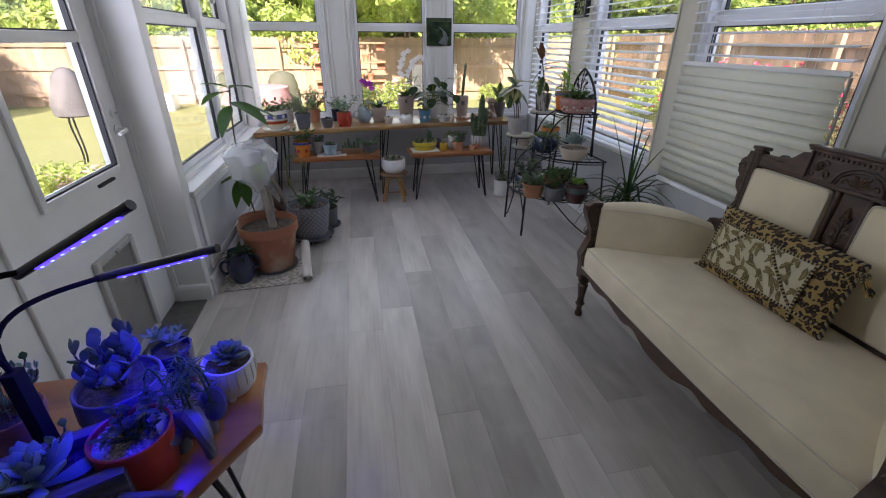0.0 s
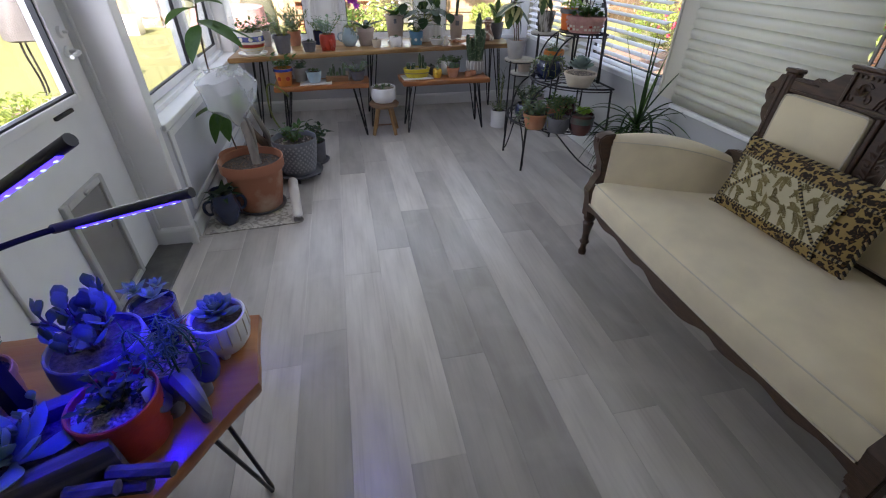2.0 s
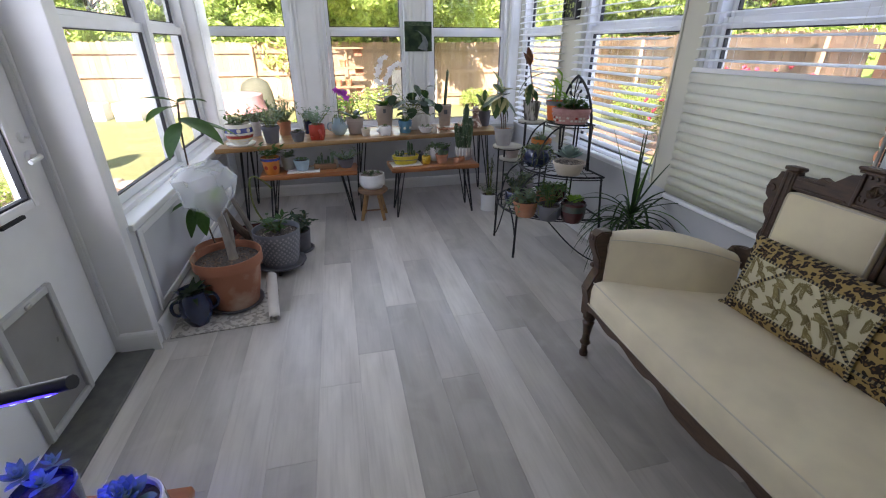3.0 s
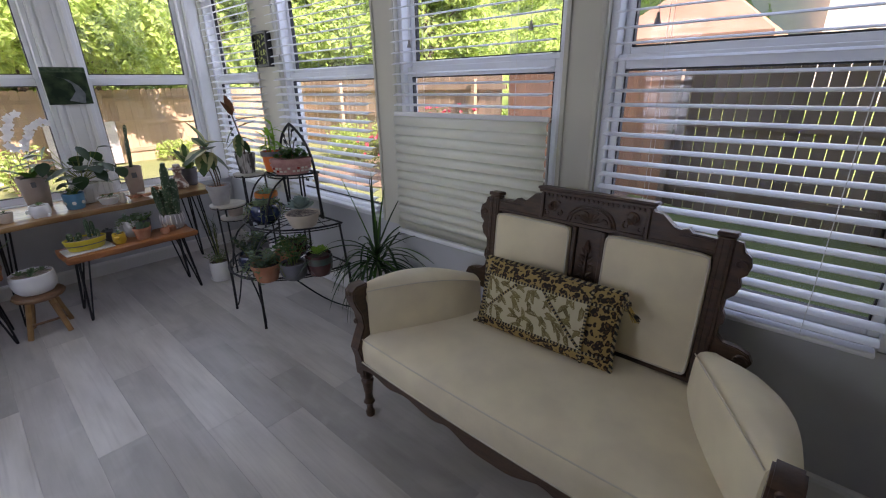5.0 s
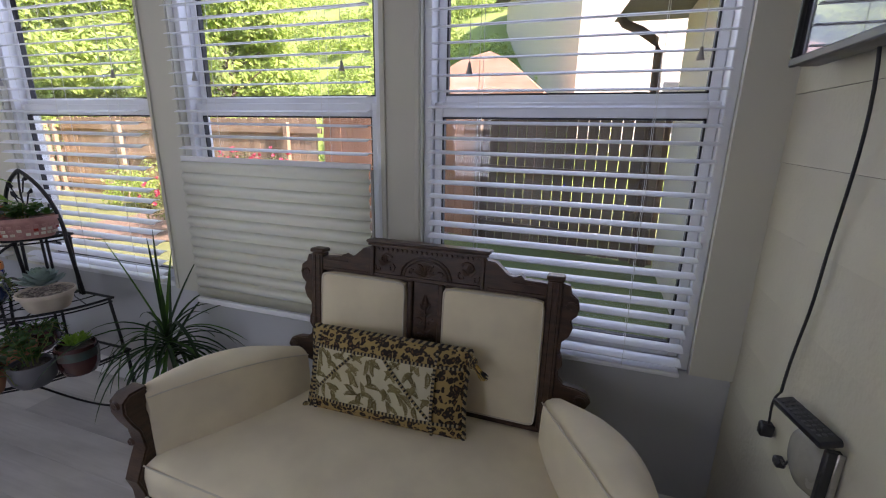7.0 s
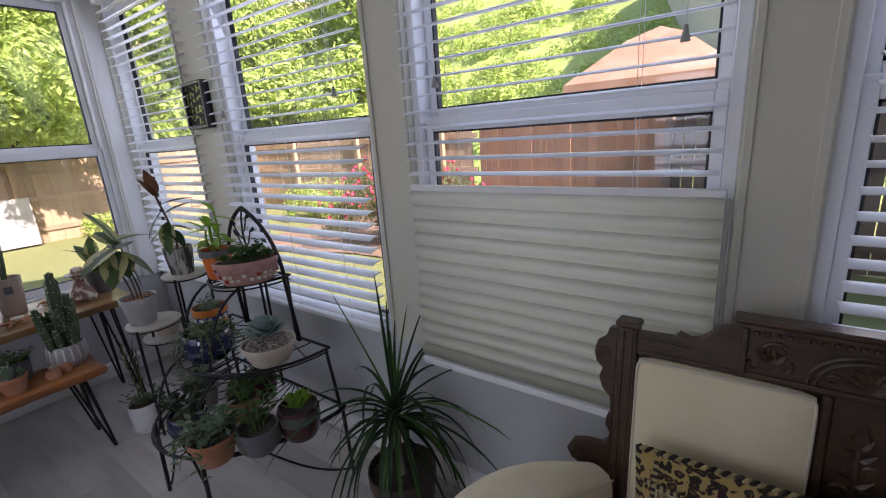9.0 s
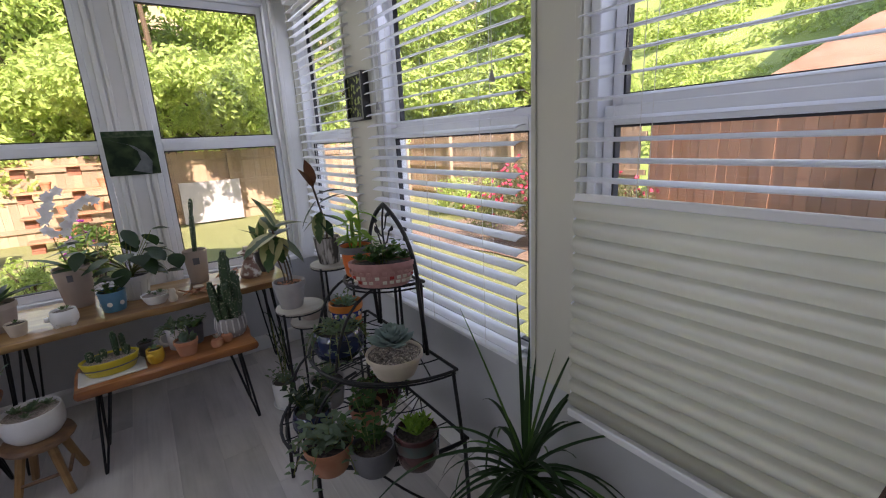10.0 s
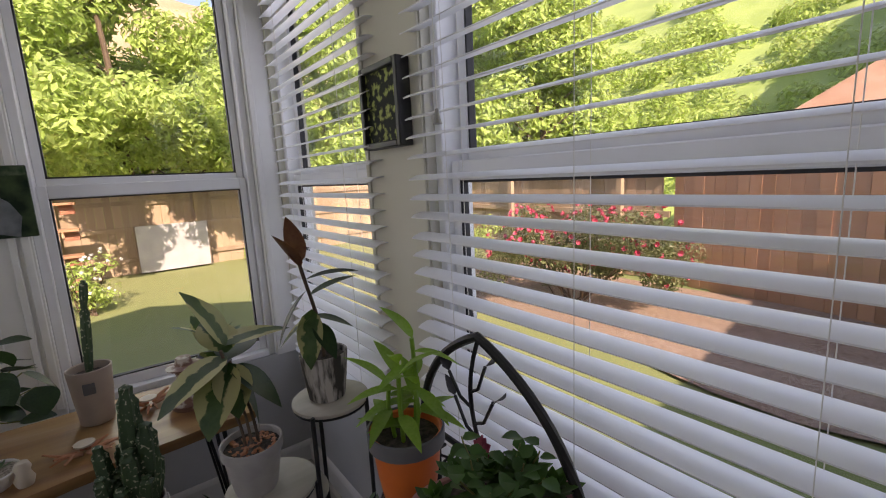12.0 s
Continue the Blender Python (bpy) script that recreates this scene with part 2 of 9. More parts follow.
M_TAUPE = mat("taupe_pot", (0.40, 0.32, 0.27), 0.6, second=(0.45, 0.37, 0.31), scale=10, vary=0.1)
M_DGREY = mat("dark_grey_pot", (0.10, 0.10, 0.11), 0.5, second=(0.14, 0.14, 0.15), scale=14)
M_WCER = mat("white_ceramic", (0.76, 0.75, 0.72), 0.3, second=(0.68, 0.67, 0.64), scale=9, coat=0.3)
M_CREAMCER = mat("cream_stoneware", (0.58, 0.50, 0.40), 0.5, second=(0.48, 0.40, 0.31), scale=11, bump=0.1)
M_NAVY = mat("navy_glaze", (0.015, 0.02, 0.05), 0.12, second=(0.02, 0.035, 0.09), scale=9, coat=0.6)
M_MAROON = mat("maroon_glaze", (0.06, 0.02, 0.02), 0.2, second=(0.09, 0.03, 0.025), scale=9, coat=0.5)
M_BLUECER = mat("blue_ceramic", (0.05, 0.16, 0.25), 0.3, second=(0.07, 0.22, 0.30), scale=9, coat=0.3)
M_CYAN = mat("pale_blue_ceramic", (0.30, 0.42, 0.48), 0.35, second=(0.40, 0.52, 0.56), scale=12)
M_YELLOW = mat("yellow_glaze", (0.62, 0.50, 0.04), 0.3, second=(0.55, 0.42, 0.03), scale=15, coat=0.3)
M_SOIL = mat("potting_soil", (0.035, 0.025, 0.018), 0.95, second=(0.10, 0.08, 0.065), scale=90, detail=3, bump=1.0, bscale=120)
M_GRAVEL = mat("gravel", (0.42, 0.36, 0.30), 0.85, second=(0.14, 0.11, 0.09), scale=160, detail=2, bump=0.6, bscale=170, vary=0.35)
M_BARK = mat("bark", (0.16, 0.11, 0.075), 0.85, second=(0.09, 0.06, 0.04), scale=30, bump=0.6, bscale=60, stretch=(1, 1, 0.25))
M_GREYBARK = mat("grey_bark", (0.30, 0.27, 0.22), 0.85, second=(0.19, 0.17, 0.14), scale=22, bump=0.5, bscale=50, stretch=(1, 1, 0.3))
M_LEAF = leaf_mat("leaf_green", (0.030, 0.085, 0.022), (0.05, 0.12, 0.034))
M_LEAF_DARK = leaf_mat("leaf_dark", (0.012, 0.032, 0.012), (0.022, 0.052, 0.019), rough=0.42, through_col=(0.035, 0.075, 0.02))
M_LEAF_BRIGHT = leaf_mat("leaf_bright", (0.13, 0.26, 0.035), (0.19, 0.32, 0.06))
M_LEAF_GREY = leaf_mat("leaf_greygreen", (0.095, 0.15, 0.10), (0.15, 0.21, 0.15), rough=0.6)
M_LEAF_BLUE = leaf_mat("leaf_bluegreen", (0.13, 0.22, 0.19), (0.20, 0.29, 0.25), rough=0.55, vary=0.18)
M_LEAF_RED = leaf_mat("leaf_burgundy", (0.07, 0.018, 0.02), (0.10, 0.045, 0.03), rough=0.3)
M_LEAF_VAR = leaf_mat("leaf_variegated", (0.022, 0.05, 0.02), (0.05, 0.085, 0.035), scale=9.0)
# cream margins: the blade's width decides, broken up by noise
_nt = M_LEAF_VAR.node_tree
_bs = _nt.nodes["Principled BSDF"]
_old = _bs.inputs["Base Color"].links[0].from_socket
_tc, _sx, _ab, _nz, _ma, _mr, _mm = (_nt.nodes.new(k) for k in ("ShaderNodeTexCoord", "ShaderNodeSeparateXYZ", "ShaderNodeMath", "ShaderNodeTexNoise", "ShaderNodeMath", "ShaderNodeMapRange", "ShaderNodeMix"))
_ab.operation, _ma.operation, _ma.inputs[1].default_value = 'ABSOLUTE', 'MULTIPLY_ADD', 0.22
_nz.inputs["Scale"].default_value, _nz.inputs["Detail"].default_value = 7.0, 4
_mr.inputs[1].default_value, _mr.inputs[2].default_value = 0.225, 0.25
_mm.data_type = 'RGBA'
_mm.inputs[7].default_value = (0.50, 0.46, 0.22, 1)
_nt.links.new(_tc.outputs["Object"], _sx.inputs[0])
_nt.links.new(_tc.outputs["Object"], _nz.inputs["Vector"])
_nt.links.new(_sx.outputs[1], _ab.inputs[0])
_nt.links.new(_nz.outputs[0], _ma.inputs[0])
_nt.links.new(_ab.outputs[0], _ma.inputs[2])
_nt.links.new(_ma.outputs[0], _mr.inputs[0])
_nt.links.new(_mr.outputs[0], _mm.inputs[0])
_nt.links.new(_old, _mm.inputs[6])
_nt.links.new(_mm.outputs[2], _bs.inputs["Base Color"])
M_LEAF_OLIVE = leaf_mat("leaf_olive", (0.12, 0.15, 0.05), (0.22, 0.20, 0.09))
M_CACTUS = mat("cactus_skin", (0.030, 0.065, 0.025), 0.6, second=(0.36, 0.38, 0.27), scale=95, lo=0.60, hi=0.66, detail=2, bump=0.5, bscale=110)
M_PETAL_W = leaf_mat("petal_white", (0.80, 0.78, 0.76), (0.74, 0.70, 0.72), rough=0.6, vary=0.05, through_col=(0.8, 0.78, 0.74))
M_PETAL_P = leaf_mat("petal_purple", (0.42, 0.06, 0.40), (0.30, 0.03, 0.32), rough=0.6, vary=0.2, through_col=(0.6, 0.1, 0.55))
M_PETAL_R = leaf_mat("petal_rose", (0.66, 0.07, 0.15), (0.74, 0.18, 0.26), rough=0.6, vary=0.3, through_col=(0.8, 0.1, 0.15))
M_METAL = mat("brushed_metal", (0.55, 0.54, 0.52), 0.35, metal=1.0, second=(0.48, 0.47, 0.45), scale=40, stretch=(1, 1, 6))
M_WALNUT = mat("carved_walnut", (0.046, 0.024, 0.014), 0.38, second=(0.085, 0.045, 0.025), scale=16, stretch=(1, 1, 4), bump=0.25, bscale=70)
M_FABRIC = mat("cream_upholstery", (0.78, 0.685, 0.485), 0.9, second=(0.69, 0.60, 0.43), scale=7, bump=0.35, bscale=520, sheen=0.25)
M_PIPING = mat("upholstery_piping", (0.60, 0.54, 0.43), 0.9, bump=0.3, bscale=300)
M_BROWNTRIM = mat("black_trim_cord", (0.025, 0.018, 0.014), 0.8, second=(0.30, 0.22, 0.08), scale=160, lo=0.48, hi=0.55)


def wood_mat(name, a, b, c, rough=0.35, along="x", scale=5.0, coat=0.15):
    m = mat(name, a, rough, second=b, scale=scale, stretch=(0.35, 3.2, 3.2) if along == "x" else (3.2, 0.35, 3.2), detail=9, bump=0.12, bscale=30, coat=coat)
    nt = m.node_tree
    wv = nt.nodes.new("ShaderNodeTexNoise")
    wv.inputs["Scale"].default_value, wv.inputs["Detail"].default_value, wv.inputs["Distortion"].default_value = 2.2, 2, 1.6
    mp = [n for n in nt.nodes if n.bl_idname == "ShaderNodeMapping"][0]
    nt.links.new(mp.outputs[0], wv.inputs["Vector"])
    bs = nt.nodes["Principled BSDF"]
    old = bs.inputs["Base Color"].links[0].from_socket
    mx = nt.nodes.new("ShaderNodeMix")
    mx.data_type = 'RGBA'
    mx.inputs[7].default_value = (*c, 1)
    rp = nt.nodes.new("ShaderNodeMapRange")
    rp.inputs[1].default_value, rp.inputs[2].default_value, rp.inputs[4].default_value = 0.52, 0.70, 0.85
    nt.links.new(wv.outputs[0], rp.inputs[0])
    nt.links.new(rp.outputs[0], mx.inputs[0])
    nt.links.new(old, mx.inputs[6])
    nt.links.new(mx.outputs[2], bs.inputs["Base Color"])
    return m


M_SLAB = wood_mat("live_edge_slab", (0.42, 0.17, 0.055), (0.30, 0.10, 0.03), (0.16, 0.05, 0.02), 0.38, coat=0.12)
M_SLAB_L = wood_mat("honey_slab", (0.38, 0.22, 0.085), (0.30, 0.16, 0.06), (0.20, 0.09, 0.035), 0.35, coat=0.2)
M_STOOLW = wood_mat("rustic_stool_wood", (0.24, 0.13, 0.065), (0.17, 0.085, 0.04), (0.08, 0.04, 0.02), 0.5, coat=0.05)
M_FENCE = mat("fence_board", (0.40, 0.295, 0.20), 0.85, second=(0.31, 0.22, 0.145), scale=2.5, stretch=(1, 1, 0.12), detail=8, bump=0.3, bscale=30, vary=0.2)
M_FENCE_RED = mat("red_cedar_board", (0.50, 0.275, 0.165), 0.85, second=(0.40, 0.205, 0.12), scale=2.5, stretch=(1, 1, 0.12), detail=8, bump=0.3, bscale=30, vary=0.15)
# darkened board tone carries the near fence's shade; reused for the leaning board's edges
M_FENCE_GREY = mat("weathered_shade_board", (0.23, 0.17, 0.125), 0.9, second=(0.16, 0.115, 0.085), scale=3, stretch=(1, 1, 0.15), detail=8, bump=0.3, bscale=30, vary=0.25)
M_LAWN = mat("lawn_soil", (0.165, 0.215, 0.07), 0.95, second=(0.255, 0.265, 0.12), scale=1.3, detail=10, bump=0.8, bscale=40, coords="Generated", stretch=(120, 120, 1))
M_MULCH = mat("mulch", (0.20, 0.13, 0.095), 0.95, second=(0.34, 0.25, 0.19), scale=30, bump=1.0, bscale=60)
M_TREELEAF = leaf_mat("tree_leaf", (0.26, 0.38, 0.10), (0.36, 0.48, 0.15), rough=0.5, vary=0.4, through_col=(0.80, 0.92, 0.30))
M_TREELEAF_D = leaf_mat("tree_leaf_dark", (0.055, 0.11, 0.025), (0.09, 0.16, 0.035), rough=0.5, vary=0.4, through_col=(0.22, 0.36, 0.06))
M_TREELEAF_M = leaf_mat("tree_leaf_mid", (0.19, 0.30, 0.07), (0.26, 0.38, 0.10), rough=0.5, vary=0.4, through_col=(0.55, 0.70, 0.18))
M_ROSELEAF = leaf_mat("rose_leaf", (0.10, 0.13, 0.06), (0.17, 0.17, 0.09), rough=0.5, vary=0.5, through_col=(0.24, 0.32, 0.09))
M_HILL = mat("bare_hill", (0.40, 0.30, 0.20), 0.95, second=(0.30, 0.24, 0.14), scale=0.4, bump=0.3, bscale=4)
M_SIDING = mat("house_siding", (0.74, 0.70, 0.62), 0.6, second=(0.68, 0.64, 0.57), scale=2)
M_ROOF = mat("roof_shingle", (0.16, 0.14, 0.13), 0.9, second=(0.22, 0.20, 0.18), scale=8, bump=0.4, bscale=40)
M_CANVAS = mat("canopy_canvas", (0.44, 0.27, 0.19), 0.85, second=(0.36, 0.20, 0.13), scale=3)

M_GLASS = bpy.data.materials.new("window_glass")
M_GLASS.use_nodes = True
_nt = M_GLASS.node_tree
_nt.nodes.remove(_nt.nodes["Principled BSDF"])
_tr, _gl, _mx, _fr, _pw, _ml = (_nt.nodes.new(k) for k in ("ShaderNodeBsdfTransparent", "ShaderNodeBsdfGlossy", "ShaderNodeMixShader", "ShaderNodeLayerWeight", "ShaderNodeMath", "ShaderNodeMath"))
_tr.inputs[0].default_value = (0.93, 0.95, 0.94, 1)
_gl.inputs["Roughness"].default_value = 0.02
_fr.inputs[0].default_value = 0.5
_pw.operation, _pw.inputs[1].default_value = 'POWER', 5.0
_ml.operation, _ml.inputs[1].default_value, _ml.inputs[2].default_value = 'MULTIPLY_ADD', 0.6, 0.03
_nt.links.new(_fr.outputs["Facing"], _pw.inputs[0])
_nt.links.new(_pw.outputs[0], _ml.inputs[0])
_nt.links.new(_ml.outputs[0], _mx.inputs[0])
_nt.links.new(_tr.outputs[0], _mx.inputs[1])
_nt.links.new(_gl.outputs[0], _mx.inputs[2])
_nt.links.new(_mx.outputs[0], _nt.nodes["Material Output"].inputs[0])

# floor planks: grey-brown vinyl oak, each a tone of its own
M_PLANK = mat("grey_oak_plank", (0.52, 0.488, 0.44), 0.33, second=(0.40, 0.372, 0.332), scale=3.0, stretch=(3.6, 0.7, 1), detail=10, bump=0.06, bscale=60, vary=0.26)
# fine limed grain and long darker streaks along each board
_nt = M_PLANK.node_tree
_bs = _nt.nodes["Principled BSDF"]
_old = _bs.inputs["Base Color"].links[0].from_socket
_tc, _oi, _va, _mp, _gn, _gr, _st, _sr, _m1, _m2 = (_nt.nodes.new(k) for k in ("ShaderNodeTexCoord", "ShaderNodeObjectInfo", "ShaderNodeVectorMath", "ShaderNodeMapping", "ShaderNodeTexNoise", "ShaderNodeMapRange", "ShaderNodeTexNoise", "ShaderNodeMapRange", "ShaderNodeMix", "ShaderNodeMix"))
_va.operation = 'ADD'
_nt.links.new(_tc.outputs["Object"], _va.inputs[0])
_nt.links.new(_oi.outputs["Location"], _va.inputs[1])
_mp.inputs["Scale"].default_value = (70, 2.2, 1)
_nt.links.new(_va.outputs[0], _mp.inputs[0])
_nt.links.new(_mp.outputs[0], _gn.inputs["Vector"])
_gn.inputs["Scale"].default_value, _gn.inputs["Detail"].default_value = 1.0, 6
_gr.inputs[1].default_value, _gr.inputs[2].default_value, _gr.inputs[4].default_value = 0.50, 0.75, 0.30
_nt.links.new(_gn.outputs[0], _gr.inputs[0])
_nt.links.new(_va.outputs[0], _st.inputs["Vector"])
_st.inputs["Scale"].default_value, _st.inputs["Detail"].default_value, _st.inputs["Distortion"].default_value = 4.5, 3, 0.6
_sr.inputs[1].default_value, _sr.inputs[2].default_value, _sr.inputs[4].default_value = 0.52, 0.74, 0.32
_nt.links.new(_st.outputs[0], _sr.inputs[0])
for _q, _f, _c in ((_m1, _gr, (0.30, 0.265, 0.225, 1)), (_m2, _sr, (0.60, 0.575, 0.53, 1))):
    _q.data_type = 'RGBA'
    _q.inputs[7].default_value = _c
    _nt.links.new(_f.outputs[0], _q.inputs[0])
_nt.links.new(_old, _m1.inputs[6])
_nt.links.new(_m1.outputs[2], _m2.inputs[6])
_nt.links.new(_m2.outputs[2], _bs.inputs["Base Color"])

# ---- structure ----
XE, XK, YN, XW, XD, YS, ZC = 2.0, 2.07, 4.93, -0.72, -0.90, 0.335, 2.46
SILL, HEAD = 0.62, 2.36


def structure(name, bm, material, label, smooth=False):
    return tagged(part(name, bm, material, None, label, smooth), category=name.split("_")[0], kind="structure")


def wall_with_openings(axis, plane0, plane1, a0, a1, z0, z1, openings):
    """Solid pieces of a wall that runs along an axis, left open at (from, to, bottom, top)."""
    bm = bmesh.new()

    def put(a, b, c, d):
        if b - a < 1e-4 or d - c < 1e-4:
            return
        if axis == "y":
            box(bm, plane0, plane1, a, b, c, d)
        else:
            box(bm, a, b, plane0, plane1, c, d)
    at = a0
    for o0, o1, oz0, oz1 in sorted(openings):
        put(at, o0, z0, z1)
        put(o0, o1, z0, oz0)
        put(o0, o1, oz1, z1)
        at = o1
    put(at, a1, z0, z1)
    return bm


# east: blind bays (y from, y to)
XP = 2.048   # face of the piers behind the blinds
BAYS_E = [(0.462, 1.425), (1.585, 2.54), (2.722, 3.73), (4.055, 4.91)]
structure("wall_east", wall_with_openings("y", XP, 2.20, 0.21, 5.13, SILL, ZC, [(a, b, SILL, HEAD) for a, b in BAYS_E]), M_CREAM, "cream painted piers between tall windows")
structure("wall_east_lower", boxm(XK, 2.2, 0.21, 5.13, 0, SILL - 0.001), M_KNEE, "grey painted low wall below the windows")
# north
BAYS_N = [(-0.83, -0.06), (0.20, 0.96), (1.152, 1.945)]
structure("wall_north", wall_with_openings("x", YN, 5.13, -0.93, XP - 0.001, SILL, ZC, [(a, b, SILL, HEAD) for a, b in BAYS_N]), M_WHITE, "white painted piers between tall windows")
structure("wall_north_lower", boxm(-0.93, XK - 0.001, YN + 0.02, 5.13, 0, SILL - 0.001), M_KNEE, "grey painted low wall below the windows")
# west
BAYS_W = [(2.65, 3.829), (3.831, 4.60)]
structure("wall_west", wall_with_openings("y", -0.93, XW, 2.62, YN - 0.001, SILL, ZC, [(2.65, 4.60, SILL, HEAD)]), M_WHITE, "white painted wall round two windows")
structure("wall_west_lower", boxm(-0.93, XW - 0.004, 2.62, YN + 0.018, 0, SILL - 0.001), M_KNEE, "pale painted low wall with a framed panel")
structure("pier_west", boxm(-1.03, XW + 0.003, 2.56, 2.619, 0, ZC, 0.003), M_WHITE, "white painted pier beside the garden door")
structure("wall_west_door", wall_with_openings("y", -0.948, -0.88, -0.9, 2.558, 0, ZC, [(1.665, 2.55, 0.0, 2.08)]), M_WHITE, "white painted wall round the garden door")
# south: block wall with an opening to the house
structure("wall_south", wall_with_openings("x", 0.15, YS - 0.006, -0.87, 2.2, 0, ZC, [(-0.45, 0.86, 0.0, 2.1)]), M_DARKGAP, "cream painted block wall")
structure("wall_back", boxm(-1.4, 2.2, -2.0, -1.85, 0, ZC), M_CREAM, "plain cream wall of the room behind")
structure("wall_back_west", boxm(-1.4, -1.25, -1.85, 0.148, 0, ZC), M_CREAM, "plain cream wall of the room behind")
structure("wall_back_east", boxm(2.05, 2.2, -1.85, 0.148, 0, ZC), M_CREAM, "plain cream wall of the room behind")
structure("ceiling", boxm(-1.4, 2.2, -2.0, 5.13, ZC, ZC + 0.1), M_CEIL, "white painted ceiling")
structure("sub_floor", boxm(-1.4, 2.2, -2.0, 5.13, -0.2, -0.006), M_DARKGAP, "dark underlay beneath the planks")


def profile_strip(p0, p1, prof, inward):
    """A moulding from p0 to p1 with (depth, height) pairs; inward: unit vector into the room."""
    bm = bmesh.new()
    p0, p1, inward = Vector(p0), Vector(p1), Vector(inward)
    rows = [[bm.verts.new(p + inward * d + Vector((0, 0, h))) for d, h in prof] for p in (p0, p1)]
    for i in range(len(prof) - 1):
        bm.faces.new((rows[0][i], rows[0][i + 1], rows[1][i + 1], rows[1][i]))
    bm.faces.new(rows[0])
    bm.faces.new(rows[1][::-1])
    bmesh.ops.recalc_face_normals(bm, faces=bm.faces)
    return bm


BASE = [(0, 0), (0.016, 0), (0.016, 0.085), (0.012, 0.098), (0.006, 0.105), (0.0, 0.108)]
structure("baseboard_north", profile_strip((XW, YN + 0.018, 0), (XK, YN + 0.018, 0), BASE, (0, -1, 0)), M_WHITE, "white moulded baseboard")
structure("baseboard_east", profile_strip((XK - 0.001, 0.34, 0), (XK - 0.001, YN, 0), BASE, (-1, 0, 0)), M_WHITE, "white moulded baseboard")
structure("baseboard_west", profile_strip((XW - 0.002, 2.62, 0), (XW - 0.002, YN, 0), BASE, (1, 0, 0)), M_WHITE, "white moulded baseboard")
structure("baseboard_pier", profile_strip((-0.88, 2.56, 0), (XW + 0.018, 2.56, 0), BASE, (0, -1, 0)), M_WHITE, "white moulded baseboard")
bm = bmesh.new()
for y0, y1, z0, z1 in ((2.70, 2.745, 0.13, 0.58), (4.60, 4.65, 0.13, 0.58), (2.745, 4.60, 0.13, 0.17), (2.745, 4.60, 0.54, 0.58)):
    box(bm, XW - 0.004, XW + 0.008, y0, y1, z0, z1, 0.003)
structure("trim_west_panel", bm, M_WHITE, "white panel moulding on the low wall")
structure("trim_ledge_west", boxm(XW - 0.085, XW + 0.018, 2.652, 4.598, SILL - 0.03, SILL + 0.004, 0.004), M_WHITE, "white painted window ledge")
structure("trim_header_north", boxm(-0.72, XP - 0.001, YN - 0.03, YN - 0.001, HEAD - 0.01, HEAD + 0.06, 0.006), M_WHITE, "white painted header moulding")


# ---- windows ----
def window(name, axis, a0, a1, plane, sign, label, z0=SILL, z1=HEAD, rail=1.435, fw=0.03):
    """A double-hung window in a bay; plane: inner face of its frame; sign: the way outward."""
    th = thing(name, label, "window", kind="structure")

    def bx(name, a, b, d0, d1, c, d, material=M_VINYL, bev=0.003, label=""):
        q0, q1 = sorted((plane + sign * d0, plane + sign * d1))
        bm = boxm(q0, q1, a, b, c, d, bev) if axis == "y" else boxm(a, b, q0, q1, c, d, bev)
        return part(name, bm, material, th, label)
    j = 0.03
    bx("jamb", a0, a0 + j, 0, 0.10, z0, z1)
    bx("jamb", a1 - j, a1, 0, 0.10, z0, z1)
    bx("head", a0 + j, a1 - j, 0, 0.10, z1 - j, z1)
    bx("window_sill", a0 + j, a1 - j, -0.012, 0.10, z0, z0 + 0.028)
    b0, b1 = a0 + j + 0.002, a1 - j - 0.002
    for sname, c, d, dep in (("lower_sash", z0 + 0.03, rail + 0.055, 0.025), ("upper_sash", rail + 0.02, z1 - j - 0.002, 0.06)):
        bm = bmesh.new()
        q = [plane + sign * dep, plane + sign * (dep + 0.03)]
        q0, q1 = min(q), max(q)
        up = 0.05 if sname == "lower_sash" else 0.045
        lo = 0.045 if sname == "lower_sash" else 0.06
        for u0, u1, w0, w1 in ((b0, b0 + fw, c, d), (b1 - fw, b1, c, d), (b0 + fw, b1 - fw, c, c + lo), (b0 + fw, b1 - fw, d - up, d)):
            if axis == "y":
                box(bm, q0, q1, u0, u1, w0, w1, 0.003)
            else:
                box(bm, u0, u1, q0, q1, w0, w1, 0.003)
        sash = part(sname, bm, M_VINYL, th)
        g0, g1, h0, h1 = b0 + fw, b1 - fw, c + lo, d - up
        bm = bmesh.new()
        mid = (q0 + q1) / 2
        for u0, u1, w0, w1 in ((g0, g0 + 0.006, h0, h1), (g1 - 0.006, g1, h0, h1), (g0, g1, h0, h0 + 0.006), (g0, g1, h1 - 0.006, h1)):
            if axis == "y":
                box(bm, mid - 0.011, mid + 0.011, u0, u1, w0, w1)
            else:
                box(bm, u0, u1, mid - 0.011, mid + 0.011, w0, w1)
        part("gasket", bm, M_RUBBER, sash, "black glazing gasket")
        bm = boxm(mid - 0.002, mid + 0.002, g0, g1, h0, h1) if axis == "y" else boxm(g0, g1, mid - 0.002, mid + 0.002, h0, h1)
        pane = part("pane", bm, M_GLASS, sash, "clear glass pane", smooth=False)
        pane.visible_shadow = False
    return th


